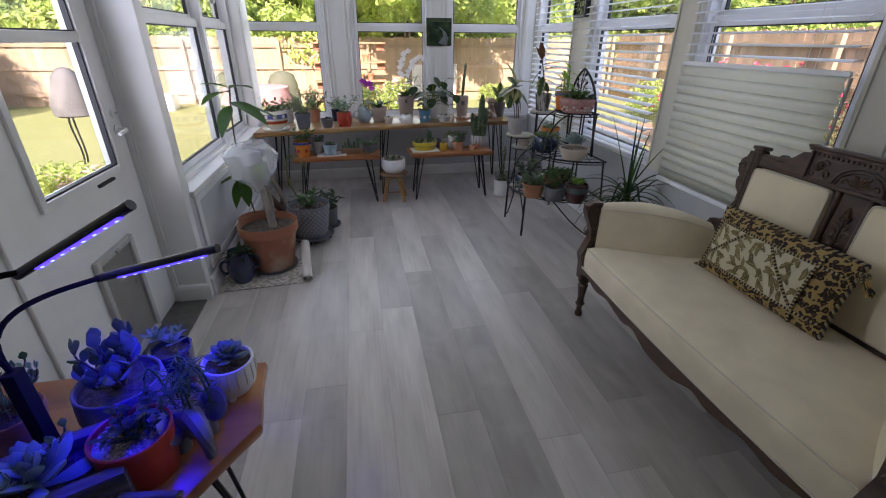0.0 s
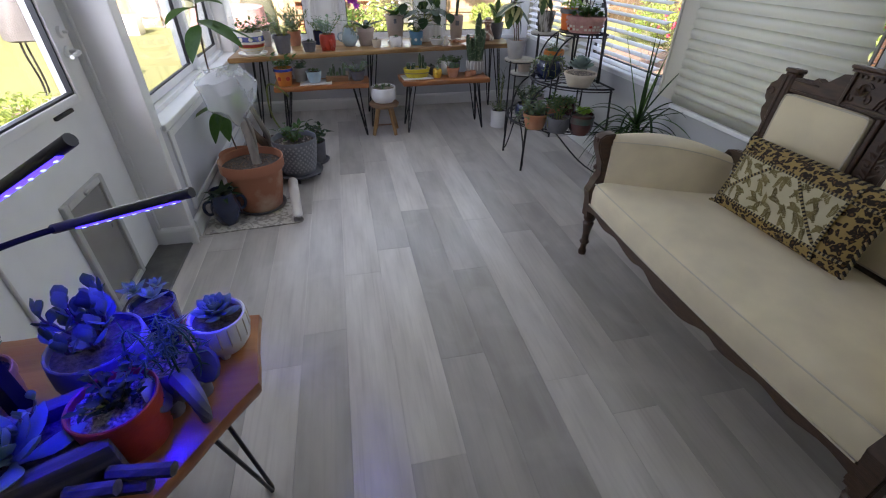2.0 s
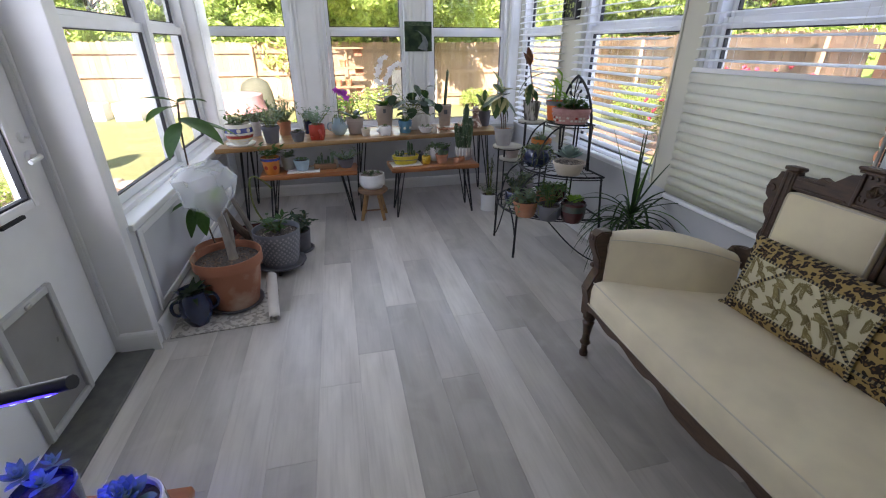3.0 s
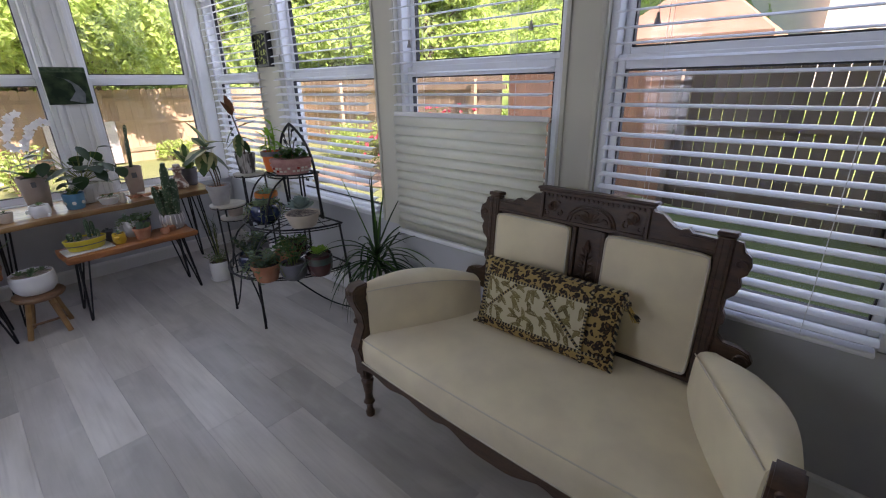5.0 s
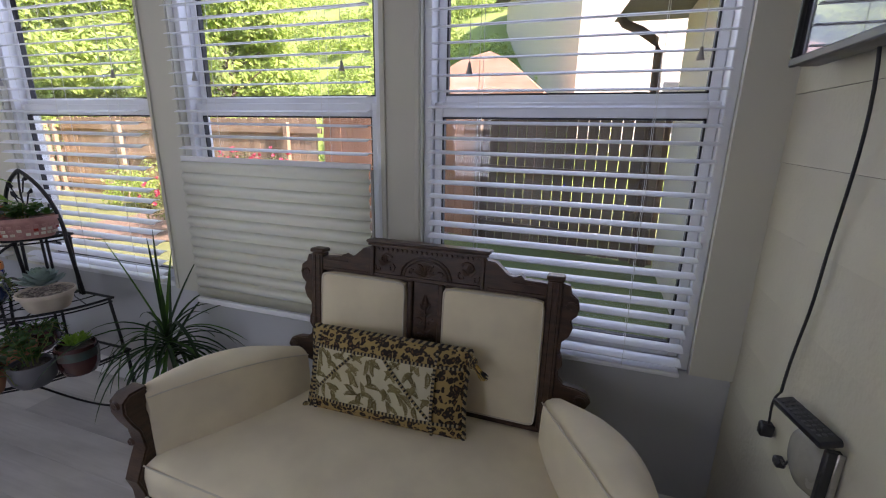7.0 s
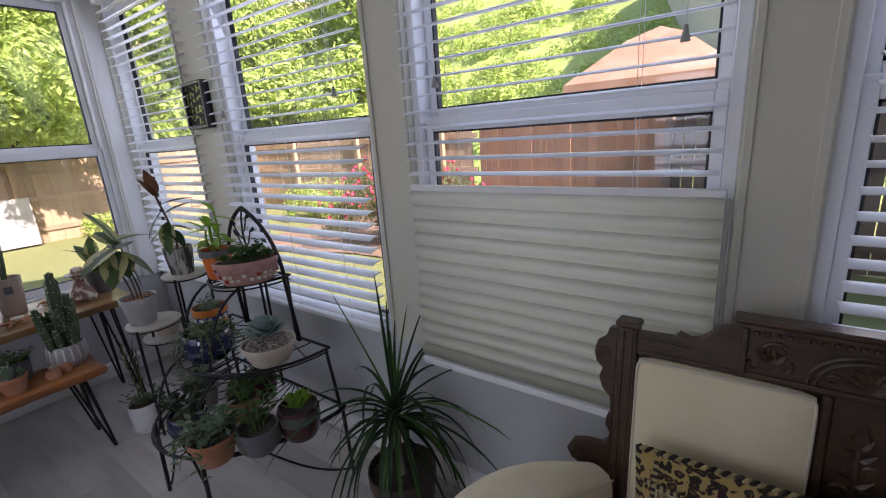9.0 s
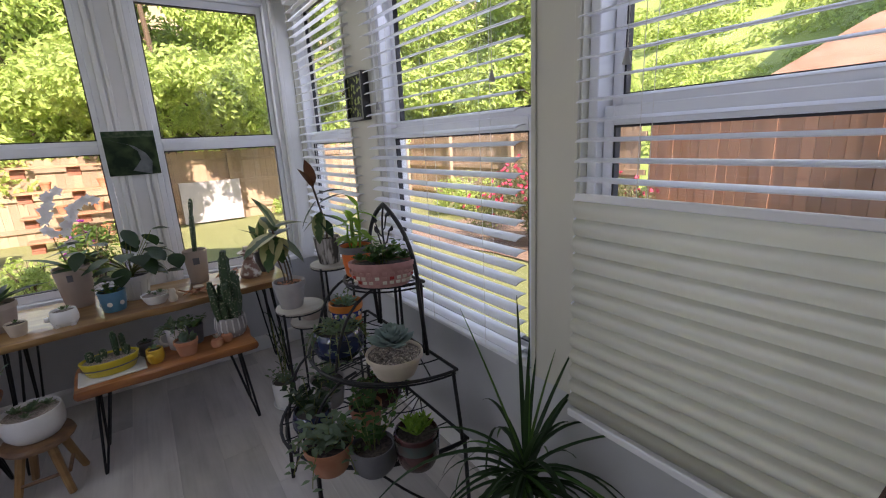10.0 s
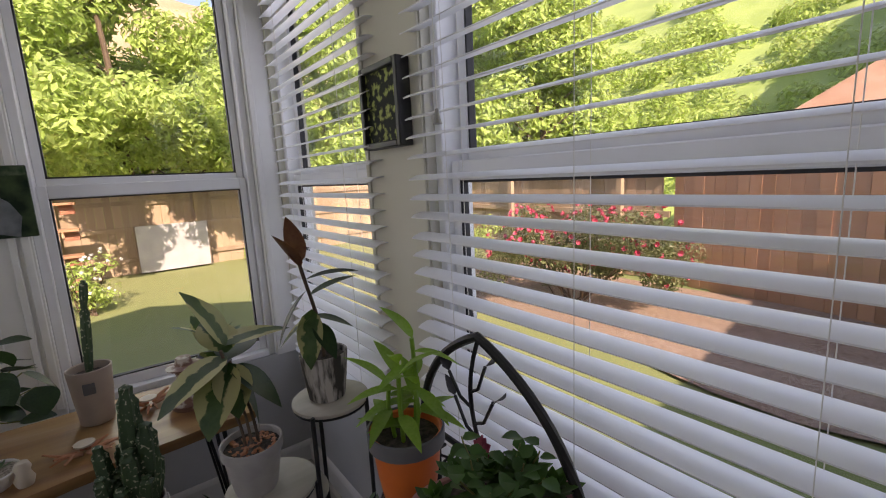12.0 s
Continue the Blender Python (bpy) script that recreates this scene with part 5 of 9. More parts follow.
ol = [(-0.408, 0.590), (0.408, 0.590), (0.408, 0.640), (0.335, 0.643), (0.322, 0.656), (0.300, 0.648), (0.280, 0.652), (0.262, 0.668), (0.240, 0.688), (0.212, 0.692), (0.206, 0.702), (0.214, 0.712)]
ol = ol + [(-x, z) for x, z in ol[:1:-1]]
crest = back("crest_rail", extrude_outline(ol, -0.018, 0.018, 0.003), M_WALNUT)
bm = bmesh.new()
box(bm, -0.222, 0.222, -0.034, 0.022, 0.7125, 0.724, 0.004)
box(bm, -0.216, 0.216, -0.028, -0.0185, 0.703, 0.7120, 0.002)
back("crest_moulding", bm, M_WALNUT, crest)
for x0, x1, z0, z1 in ((-0.205, -0.193, 0.596, 0.702), (0.193, 0.205, 0.596, 0.702), (-0.193, 0.193, 0.596, 0.606)):
    back("panel_frame", boxm(x0, x1, -0.027, -0.0185, z0, z1, 0.002), M_WALNUT, crest)
for s in (-1, 1):
    back("panel_frame", boxm(min(s * 0.218, s * 0.40), max(s * 0.218, s * 0.40), -0.0225, -0.0185, 0.598, 0.604, 0.0015), M_WALNUT, crest)
    back("panel_frame", boxm(min(s * 0.30, s * 0.40), max(s * 0.30, s * 0.40), -0.0225, -0.0185, 0.628, 0.634, 0.0015), M_WALNUT, crest)
bm = bmesh.new()
for i in range(21):
    lathe([(0, 0), (0.0062, 0.0), (0.0045, 0.005), (0, 0.0065)], 7, bm, m=pose(-0.18 + i * 0.018, -0.0185, 0.693, 90, 0, 0))
for piece in split_parts(bm):
    back("bead", piece, M_WALNUT, crest)
bm = bmesh.new()
for rx, rz in ((0.092, 0.072), (0.080, 0.060)):   # fan arch
    tube([(rx * math.cos(math.pi * i / 24), -0.020, 0.607 + rz * math.sin(math.pi * i / 24)) for i in range(25)], 0.0042, 5, bm)
for s in (-1, 1):
    scroll(bm, s * 0.022, 0.634, 0.018, 5.2, s, -0.020, 0.0042, 1.2)
    scroll(bm, s * 0.054, 0.622, 0.013, 5.0, -s, -0.020, 0.0036, 0.6)
    scroll(bm, s * 0.150, 0.655, 0.026, 5.6, -s, -0.020, 0.005, 0.4)
    scroll(bm, s * 0.128, 0.628, 0.015, 5.0, s, -0.020, 0.004, 2.0)
    scroll(bm, s * 0.176, 0.624, 0.014, 5.0, -s, -0.020, 0.004, 2.4)
    for a, L in ((40, 0.032), (90, 0.036), (140, 0.032)):
        carved_leaf(bm, s * 0.152, 0.636, a if s > 0 else 180 - a, L, 0.018, -0.021)
for a in range(20, 161, 20):
    carved_leaf(bm, 0, 0.612, a, 0.046, 0.012, -0.021)
for piece in split_parts(bm):
    back("carved_leaf", piece, M_WALNUT, crest)
splat = back("splat", boxm(-0.047, 0.047, -0.008, 0.014, 0.08, 0.589, 0.003), M_WALNUT)
for s in (-1, 1):
    back("splat_moulding", boxm(s * 0.056 - 0.009, s * 0.056 + 0.009, -0.020, 0.016, 0.08, 0.589, 0.004), M_WALNUT, splat)
bm = bmesh.new()
for z0 in (0.16, 0.36):   # stemmed leaf ornaments, one above the other
    tube([(0, -0.010, z0), (0, -0.012, z0 + 0.08), (0, -0.010, z0 + 0.16)], 0.0045, 5, bm)
    carved_leaf(bm, 0, z0 + 0.135, 90, 0.055, 0.022, -0.011)
    for s in (-1, 1):
        scroll(bm, s * 0.022, z0 + 0.030, 0.017, 5.2, -s, -0.010, 0.0045, 0.3)
        scroll(bm, s * 0.021, z0 + 0.085, 0.015, 5.2, s, -0.010, 0.0042, 0.8)
        for dz, a, L in ((0.05, 35, 0.036), (0.105, 40, 0.036), (0.13, 55, 0.034), (0.01, -20, 0.03)):
            carved_leaf(bm, 0, z0 + dz, a if s > 0 else 180 - a, L, 0.015, -0.011)
for piece in split_parts(bm):
    back("carved_leaf", piece, M_WALNUT, splat)
back("back_board", boxm(-0.405, 0.405, 0.0055, 0.0135, 0.10, 0.589), M_WALNUT, smooth=False)
back("back_rail", boxm(-0.42, 0.42, -0.024, 0.018, 0.055, 0.152, 0.004), M_WALNUT)
for s in (-1, 1):
    bm = cushion(-0.170, 0.170, -0.216, 0.216, 0.0, 0.040, 0.016, r=0.014)
    bmesh.ops.transform(bm, matrix=pose(s * 0.2365, 0.005, 0.372, 90, 0, 0), verts=bm.verts)
    pd = back("back_pad", bm, M_FABRIC)
    ring = []
    for i in range(72):
        a = 2 * math.pi * (i + 0.5) / 72
        ex, ez = math.copysign(abs(math.cos(a)) ** 0.09, math.cos(a)), math.copysign(abs(math.sin(a)) ** 0.09, math.sin(a))
        ring.append((s * 0.2365 + ex * 0.1645, -0.031, 0.372 + ez * 0.2105))
    back("piping", tube(ring, 0.0038, 6, closed=True), M_PIPING, pd, "cream piping")

# ---- scatter cushion ----
M_LEOPARD = mat("leopard_cloth", (0.29, 0.18, 0.055), 0.85, second=(0.36, 0.23, 0.08), scale=9, bump=0.2, bscale=300)
_nt = M_LEOPARD.node_tree
_v = _nt.nodes.new("ShaderNodeTexVoronoi")
_v.inputs["Scale"].default_value, _v.inputs["Randomness"].default_value = 50, 0.75
_mp = [q for q in _nt.nodes if q.bl_idname == "ShaderNodeMapping"][0]
_nz = _nt.nodes.new("ShaderNodeTexNoise")
_nz.inputs["Scale"].default_value = 30
_nt.links.new(_mp.outputs[0], _nz.inputs["Vector"])
_va = _nt.nodes.new("ShaderNodeMix")
_va.data_type = 'RGBA'
_va.inputs[0].default_value = 0.045
_nt.links.new(_mp.outputs[0], _va.inputs[6])
_nt.links.new(_nz.outputs[1], _va.inputs[7])
_nt.links.new(_va.outputs[2], _v.inputs["Vector"])
_cr = _nt.nodes.new("ShaderNodeValToRGB")
_e = _cr.color_ramp.elements
_e[0].position, _e[0].color = 0.0, (0.15, 0.075, 0.022, 1)
_e[1].position, _e[1].color = 0.18, (0.13, 0.065, 0.02, 1)
_q = _cr.color_ramp.elements.new(0.24)
_q.color = (0.022, 0.012, 0.008, 1)
_q = _cr.color_ramp.elements.new(0.47)
_q.color = (0.025, 0.014, 0.008, 1)
_q = _cr.color_ramp.elements.new(0.54)
_q.color = (0.36, 0.245, 0.085, 1)
_nt.links.new(_v.outputs["Distance"], _cr.inputs[0])
_nt.links.new(_cr.outputs[0], _nt.nodes["Principled BSDF"].inputs["Base Color"])
M_FERN = mat("fern_print_ground", (0.52, 0.47, 0.31), 0.85, second=(0.56, 0.51, 0.35), scale=12, bump=0.2, bscale=320)
M_FERNLEAF = mat("fern_print", (0.13, 0.10, 0.035), 0.85, second=(0.24, 0.195, 0.08), scale=40)
pil = thing("cushion", "leopard print cushion with a fern panel and tassels on the settee", "cushion", at=pose(1.735, 1.418, 0.470, 0, 0, -90) @ pose(0, -0.02, 0.118, 76, 0, 0) @ pose(0, 0, 0, 0, 0, 0.5))
PWD, PHT = 0.57, 0.288


def pz(x, y):
    u, v = min(1, abs(x) / (PWD / 2)), min(1, abs(y) / (PHT / 2))
    return 0.055 * ((1 - u ** 3.0) ** 0.6) * ((1 - v ** 2.6) ** 0.6) + 0.004


bm = bmesh.new()
gx, gy = 30, 18
top, bot = {}, {}
for i in range(gx + 1):
    for k in range(gy + 1):
        x, y = (i / gx - 0.5) * PWD, (k / gy - 0.5) * PHT
        e = 1 - 0.035 * (1 - (2 * k / gy - 1) ** 2) * (1 if i in (0, gx) else abs(2 * i / gx - 1) ** 4)
        w = 0.004 * noise.noise((x * 14, y * 14, 3))
        top[i, k] = bm.verts.new((x * e, y, pz(x, y) + w))
        bot[i, k] = bm.verts.new((x * e, y, -pz(x, y)))
for i in range(gx):
    for k in range(gy):
        bm.faces.new((top[i, k], top[i + 1, k], top[i + 1, k + 1], top[i, k + 1]))
        bm.faces.new((bot[i, k], bot[i, k + 1], bot[i + 1, k + 1], bot[i + 1, k]))
part("cover", bm, M_LEOPARD, pil)
bm = bmesh.new()
IX0, IX1, IH = -0.245, 0.185, 0.178
g = {}
for i in range(17):
    for k in range(9):
        x, y = IX0 + (IX1 - IX0) * i / 16, (k / 8 - 0.5) * IH
        g[i, k] = bm.verts.new((x, y, pz(x, y) + 0.0045))
for i in range(16):
    for k in range(8):
        bm.faces.new((g[i, k], g[i + 1, k], g[i + 1, k + 1], g[i, k + 1]))
pn = part("printed_panel", bm, M_FERN, pil, "cream panel printed with brown ferns")
bm = bmesh.new()
rr = random.Random(5)


def on_panel(u, v):
    return IX0 + 0.004 < u < IX1 - 0.004 and abs(v) < IH / 2 - 0.004


def frond(bm, cx, cy, a0, bend, ln, wide):
    """One printed frond: a curved rib with paired leaflets."""
    x, y, n = cx, cy, 11
    for q in range(n):
        f = q / (n - 1)
        a = radians(a0 + bend * f)
        nx, ny = x + math.cos(a) * ln / n, y + math.sin(a) * ln / n
        w = 0.0012
        rib = [(x - math.sin(a) * w, y + math.cos(a) * w), (x + math.sin(a) * w, y - math.cos(a) * w), (nx + math.sin(a) * w, ny - math.cos(a) * w), (nx - math.sin(a) * w, ny + math.cos(a) * w)]
        if all(on_panel(*p) for p in rib):
            bm.faces.new([bm.verts.new((u, v, pz(u, v) + 0.0062)) for u, v in rib])
        for sd in (-1, 1):
            b = a + sd * 0.85
            L = wide * (math.sin(math.pi * (0.12 + 0.85 * f)) + 0.12)
            c, d = math.cos(b), math.sin(b)
            m = L * 0.5
            leaf = [(x + c * 0.001, y + d * 0.001), (x + c * m - d * 0.0027, y + d * m + c * 0.0027), (x + c * L, y + d * L), (x + c * m + d * 0.0027, y + d * m - c * 0.0027)]
            if all(on_panel(*p) for p in leaf):
                bm.faces.new([bm.verts.new((u, v, pz(u, v) + 0.0062)) for u, v in leaf])
        x, y = nx, ny


for row in range(5):
    for k in range(13):
        frond(bm, IX0 + 0.012 + 0.034 * k + 0.017 * (row % 2) + rr.uniform(-.005, .005), -0.086 + 0.036 * row + rr.uniform(-.005, .005), 60 + 70 * ((k + row) % 2) + rr.uniform(-25, 25), rr.choice((-60, 50, 70)), rr.uniform(0.040, 0.062), rr.uniform(0.010, 0.014))
part("fern_pattern", bm, M_FERNLEAF, pn, "brown fern print", smooth=False)
bm = bmesh.new()
mid = (IX0 + IX1) / 2


def braid(bm, a, b):
    """A flat braid of short slanting stitches."""
    L = math.hypot(b[0] - a[0], b[1] - a[1])
    n = int(L / 0.0065)
    for i in range(n):
        f = (i + 0.5) / n
        x, y = a[0] + (b[0] - a[0]) * f, a[1] + (b[1] - a[1]) * f
        m = Matrix.Translation((x, y, pz(x, y) + 0.0075)) @ Matrix.Rotation(math.atan2(b[1] - a[1], b[0] - a[0]), 4, 'Z')
        box(bm, -0.0031, 0.0031, -0.0045, 0.0045, -0.0025, 0.0012, 0, m, i % 2)


for a, b in (((IX0 - 0.02, -IH / 2), (0.27, -IH / 2)), ((IX0 - 0.02, IH / 2), (0.27, IH / 2)), ((IX0, -0.135), (IX0, 0.135)), ((IX1, -0.135), (IX1, 0.135)), ((IX0 + 0.01, -0.06), (mid - 0.06, IH / 2)), ((IX1 - 0.01, -0.075), (mid + 0.04, IH / 2))):
    braid(bm, a, b)
M_CORDTAN = mat("tan_cord", (0.42, 0.33, 0.17), 0.85, second=(0.32, 0.24, 0.11), scale=90)
M_CORDBLK = mat("black_cord", (0.018, 0.014, 0.012), 0.8, second=(0.03, 0.024, 0.02), scale=90)
part("braid", bm, [M_CORDBLK, M_CORDTAN], pil, "black and gold braid", smooth=False)
rim = [Vector(((-0.5 + i / 20) * PWD, -PHT / 2, 0)) for i in range(20)] + [Vector((PWD / 2 * (1 - 0.035 * math.sin(math.pi * i / 10)), (-0.5 + i / 10) * PHT, 0)) for i in range(10)] + [Vector(((0.5 - i / 20) * PWD, PHT / 2, 0)) for i in range(20)] + [Vector((-PWD / 2 * (1 - 0.035 * math.sin(math.pi * i / 10)), (0.5 - i / 10) * PHT, 0)) for i in range(10)]
for ph, mt in ((0.0, M_CORDBLK), (math.pi, M_CORDTAN)):
    pts = []
    for i in range(60):
        a, b = rim[i], rim[(i + 1) % 60]
        d = (b - a).normalized()
        w = Vector((d.y, -d.x, 0))
        for q in range(10):
            an = ph + 2 * math.pi * (i * 1.2 + q * 0.12)
            pts.append(a + (b - a) * q / 10 + (w * math.cos(an) + Vector((0, 0, 1)) * math.sin(an)) * 0.0045)
    part("corded_edge", tube(pts, 0.0046, 5, closed=True), mt, pil, "strand of the twisted black and tan cord edge")
M_GOLD = mat("gold_thread", (0.55, 0.38, 0.10), 0.7, second=(0.35, 0.22, 0.05), scale=80)
for x, y, dx, dy in ((-PWD / 2, -PHT / 2, -0.9, -0.2), (PWD / 2, PHT / 2 - 0.02, 0.6, -0.8), (PWD / 2 - 0.004, PHT / 2 - 0.035, 0.75, -0.5)):
    bm = bmesh.new()
    for q in range(26):
        a, r = rnd.uniform(0, 6.28), rnd.uniform(0, 0.014)
        tube([(x, y, 0), (x + dx * 0.03 + math.cos(a) * r * 0.6, y + dy * 0.03, math.sin(a) * r * 0.6), (x + dx * 0.075 + math.cos(a) * r, y + dy * 0.075 + rnd.uniform(-.008, .008), math.sin(a) * r)], 0.0016, 4, bm)
    ts = part("tassel", bm, M_GOLD if x == PWD / 2 else M_CORDBLK, pil, "thread tassel")
    part("tassel_knot", lathe([(0, -0.014), (0.012, -0.008), (0.015, 0.0), (0.012, 0.008), (0, 0.014)], 10, m=pose(x + dx * 0.014, y + dy * 0.014, 0)), M_BROWNTRIM, ts)

# ---- tables and stands ----
def slab(outline, z0, z1, seed=0, wob=0.008):
    """A live-edge board from a plan outline, its edge wavy and softened."""
    bm = bmesh.new()
    pts = []
    n = len(outline)
    for i in range(n):
        a, b = Vector(outline[i]), Vector(outline[(i + 1) % n])
        k = max(1, int((b - a).length / 0.05))
        d = (b - a).normalized()
        for q in range(k):
            p = a + (b - a) * q / k
            w = wob * noise.noise((p.x * 7 + seed, p.y * 7, seed)) * 1.6
            pts.append((p.x + d.y * w, p.y - d.x * w))
    rings = []
    cx, cy = sum(p[0] for p in pts) / len(pts), sum(p[1] for p in pts) / len(pts)

    def ring(ins, z):
        out = []
        for x, y in pts:
            v = Vector((cx - x, cy - y))
            v = v.normalized() * ins
            out.append(bm.verts.new((x + v.x, y + v.y, z)))
        return out
    h = z1 - z0
    rings = [ring(0.012, z0), ring(0.003, z0 + h * 0.25), ring(0.0, z0 + h * 0.6), ring(0.003, z1 - 0.003), ring(0.008, z1)]
    for a, b in zip(rings, rings[1:]):
        for i in range(len(pts)):
            k = (i + 1) % len(pts)
            bm.faces.new((a[i], a[k], b[k], b[i]))
    bm.faces.new(rings[0][::-1])
    bm.faces.new(rings[-1])
    bmesh.ops.recalc_face_normals(bm, faces=bm.faces)
    return bm


def hairpin(h, sx, sy, parent, x, y, spread=0.055):
    """A three-rod hairpin leg that splays outward to its foot."""
    bm = bmesh.new()
    fx, fy = sx * 0.035, sy * 0.045
    tops = [(-sx * spread, 0), (0.0, 0.0), (0, -sy * spread)]
    foot = (fx, fy)
    for k, (tx, ty) in enumerate(tops):
        ox, oy = tx * 0.16, ty * 0.16
        tube([(tx, ty, h), (foot[0] + ox, foot[1] + oy, 0.02), (foot[0] + ox * 0.4, foot[1] + oy * 0.4, 0.004)], 0.0055, 6, bm)
    tube([(foot[0] - sx * spread * 0.16, foot[1], 0.012), (foot[0], foot[1], 0.0055), (foot[0], foot[1] - sy * spread * 0.16, 0.012)], 0.0055, 6, bm)
    box(bm, min(-sx * 0.07, sx * 0.012), max(-sx * 0.07, sx * 0.012), min(-sy * 0.07, sy * 0.012), max(-sy * 0.07, sy * 0.012), h - 0.003, h)
    return part("leg", bm, M_BLACK, parent, at=pose(x, y, 0))


TZ, BZ = 0.66, 0.44
tab = thing("plant_table", "long honey-coloured live-edge table on black hairpin legs", "table")
part("tabletop", slab([(-0.67, 4.09), (0.2, 4.23), (1.0, 4.33), (1.70, 4.37), (1.71, 4.84), (0.5, 4.84), (-0.66, 4.80)], TZ - 0.036, TZ, 1), M_SLAB_L, tab)
for x, y, sx, sy in ((-0.52, 4.24, -1, -1), (-0.52, 4.70, -1, 1), (0.42, 4.36, -1, -1), (0.42, 4.74, -1, 1), (1.60, 4.46, 1, -1), (1.60, 4.74, 1, 1)):
    hairpin(TZ - 0.036, sx, sy, tab, x, y)
for nm, x0, x1 in (("first", -0.38, 0.37), ("second", 0.65, 1.41)):
    bn = thing("bench", "reddish live-edge wooden bench on black hairpin legs", "bench", group="low benches before the plant table")
    part("seat", slab([(x0, 4.06), (x1, 4.08), (x1 + 0.01, 4.35), (x0 - 0.01, 4.36)], BZ - 0.038, BZ, 3 if nm == "first" else 5, 0.010), M_SLAB, bn)
    for x, y, sx, sy in ((x0 + 0.07, 4.13, -1, -1), (x0 + 0.07, 4.29, -1, 1), (x1 - 0.08, 4.14, 1, -1), (x1 - 0.08, 4.29, 1, 1)):
        hairpin(BZ - 0.038, sx, sy, bn, x, y, 0.05)

# rustic stool
stool = thing("stool", "small rustic round wooden stool with splayed legs", "stool", at=pose(0.49, 4.16, 0))
part("seat", lathe([(0, 0.225), (0.10, 0.225), (0.122, 0.235), (0.128, 0.25), (0.122, 0.262), (0.10, 0.268), (0, 0.268)], 28, wob=0.02), M_STOOLW, stool)
for a in (35, 125, 215, 305):
    c, s = math.cos(radians(a)), math.sin(radians(a))
    part("leg", tube([(c * 0.07, s * 0.07, 0.235), (c * 0.10, s * 0.10, 0.12), (c * 0.135, s * 0.135, 0.0)], 0.019, 8, r_end=0.015), M_SLAB_L, stool)
for a in (0, 90):
    c, s = math.cos(radians(a)), math.sin(radians(a))
    part("stretcher", tube([(-c * 0.08 + s * 0.08, -s * 0.08 - c * 0.08, 0.09), (c * 0.08 + s * 0.08, s * 0.08 - c * 0.08, 0.09)], 0.008, 6), M_STOOLW, stool)

# tiered disc stand
disc = thing("tiered_stand", "black metal stand with three pale round shelves", "plant stand")
M_DISC = mat("pale_wood_disc", (0.46, 0.43, 0.36), 0.55, second=(0.38, 0.35, 0.29), scale=5, stretch=(0.4, 3, 1), bump=0.1)
DISCS = [(1.84, 4.02, 0.80, 0.115), (1.64, 4.02, 0.60, 0.125), (1.72, 4.12, 0.47, 0.115)]
for x, y, z, r in DISCS:
    part("shelf", lathe([(0, -0.014), (r - 0.004, -0.014), (r, -0.010), (r, -0.002), (r - 0.003, 0.0), (0, 0.0)], 32, m=pose(x, y, z)), M_DISC, disc)
    part("shelf_ring", tube(arc((x, y, z - 0.018), r - 0.006, 0, 354, 30), 0.0045, 6, closed=True), M_BLACK, disc)
for x, y, z in ((1.75, 3.94, 0.80), (1.92, 3.94, 0.80), (1.84, 4.13, 0.80), (1.535, 3.95, 0.60), (1.66, 4.14, 0.60), (1.745, 3.945, 0.60)):
    part("leg", tube([(x, y, z - 0.004), (x, y, 0.004)], 0.0065, 8), M_BLACK, disc)

# three-tier half-round iron stand with a pointed arch
st = thing("wire_plant_stand", "black wrought iron three-tier half-round plant stand with a pointed arch", "plant stand", at=pose(1.885, 3.318, 0, 0, 0, 0))
TIERS = [(0.335, 0.56, 0.43), (0.60, 0.41, 0.38), (0.895, 0.24, 0.185)]   # height, reach into the room, half width


def tier_pt(reach, half, a):
    return (-reach * math.sin(radians(a)), half * math.cos(radians(a)))


for z, reach, half in TIERS:
    hh = 0.37 if z < 0.4 else half
    rim = [(*tier_pt(reach, half, 180 * i / 24), z) for i in range(25)]
    part("shelf_rim", tube(rim + [(0, half, z)], 0.0065, 6), M_BLACK, st)
    part("shelf_rim", tube([(p[0] * 0.97, p[1] * 0.97, z - 0.02) for p in rim], 0.004, 6), M_BLACK, st)
    for i in range(1, 12):
        a = 15 * i
        x, y = tier_pt(reach, half, a)
        part("shelf_wire", tube([(x, y, z - 0.001), (x * 0.5, y * 0.55, z - 0.002), (0, y * 0.22, z - 0.001)], 0.0028, 5), M_BLACK, st)
    for f in (0.35, 0.68):
        part("shelf_wire", tube([(p[0] * f, p[1] * f, z - 0.006) for p in rim], 0.0028, 5), M_BLACK, st)
z3, z2, z1 = Z_LOW, Z_MID, Z_TOP = [t[0] for t in TIERS]
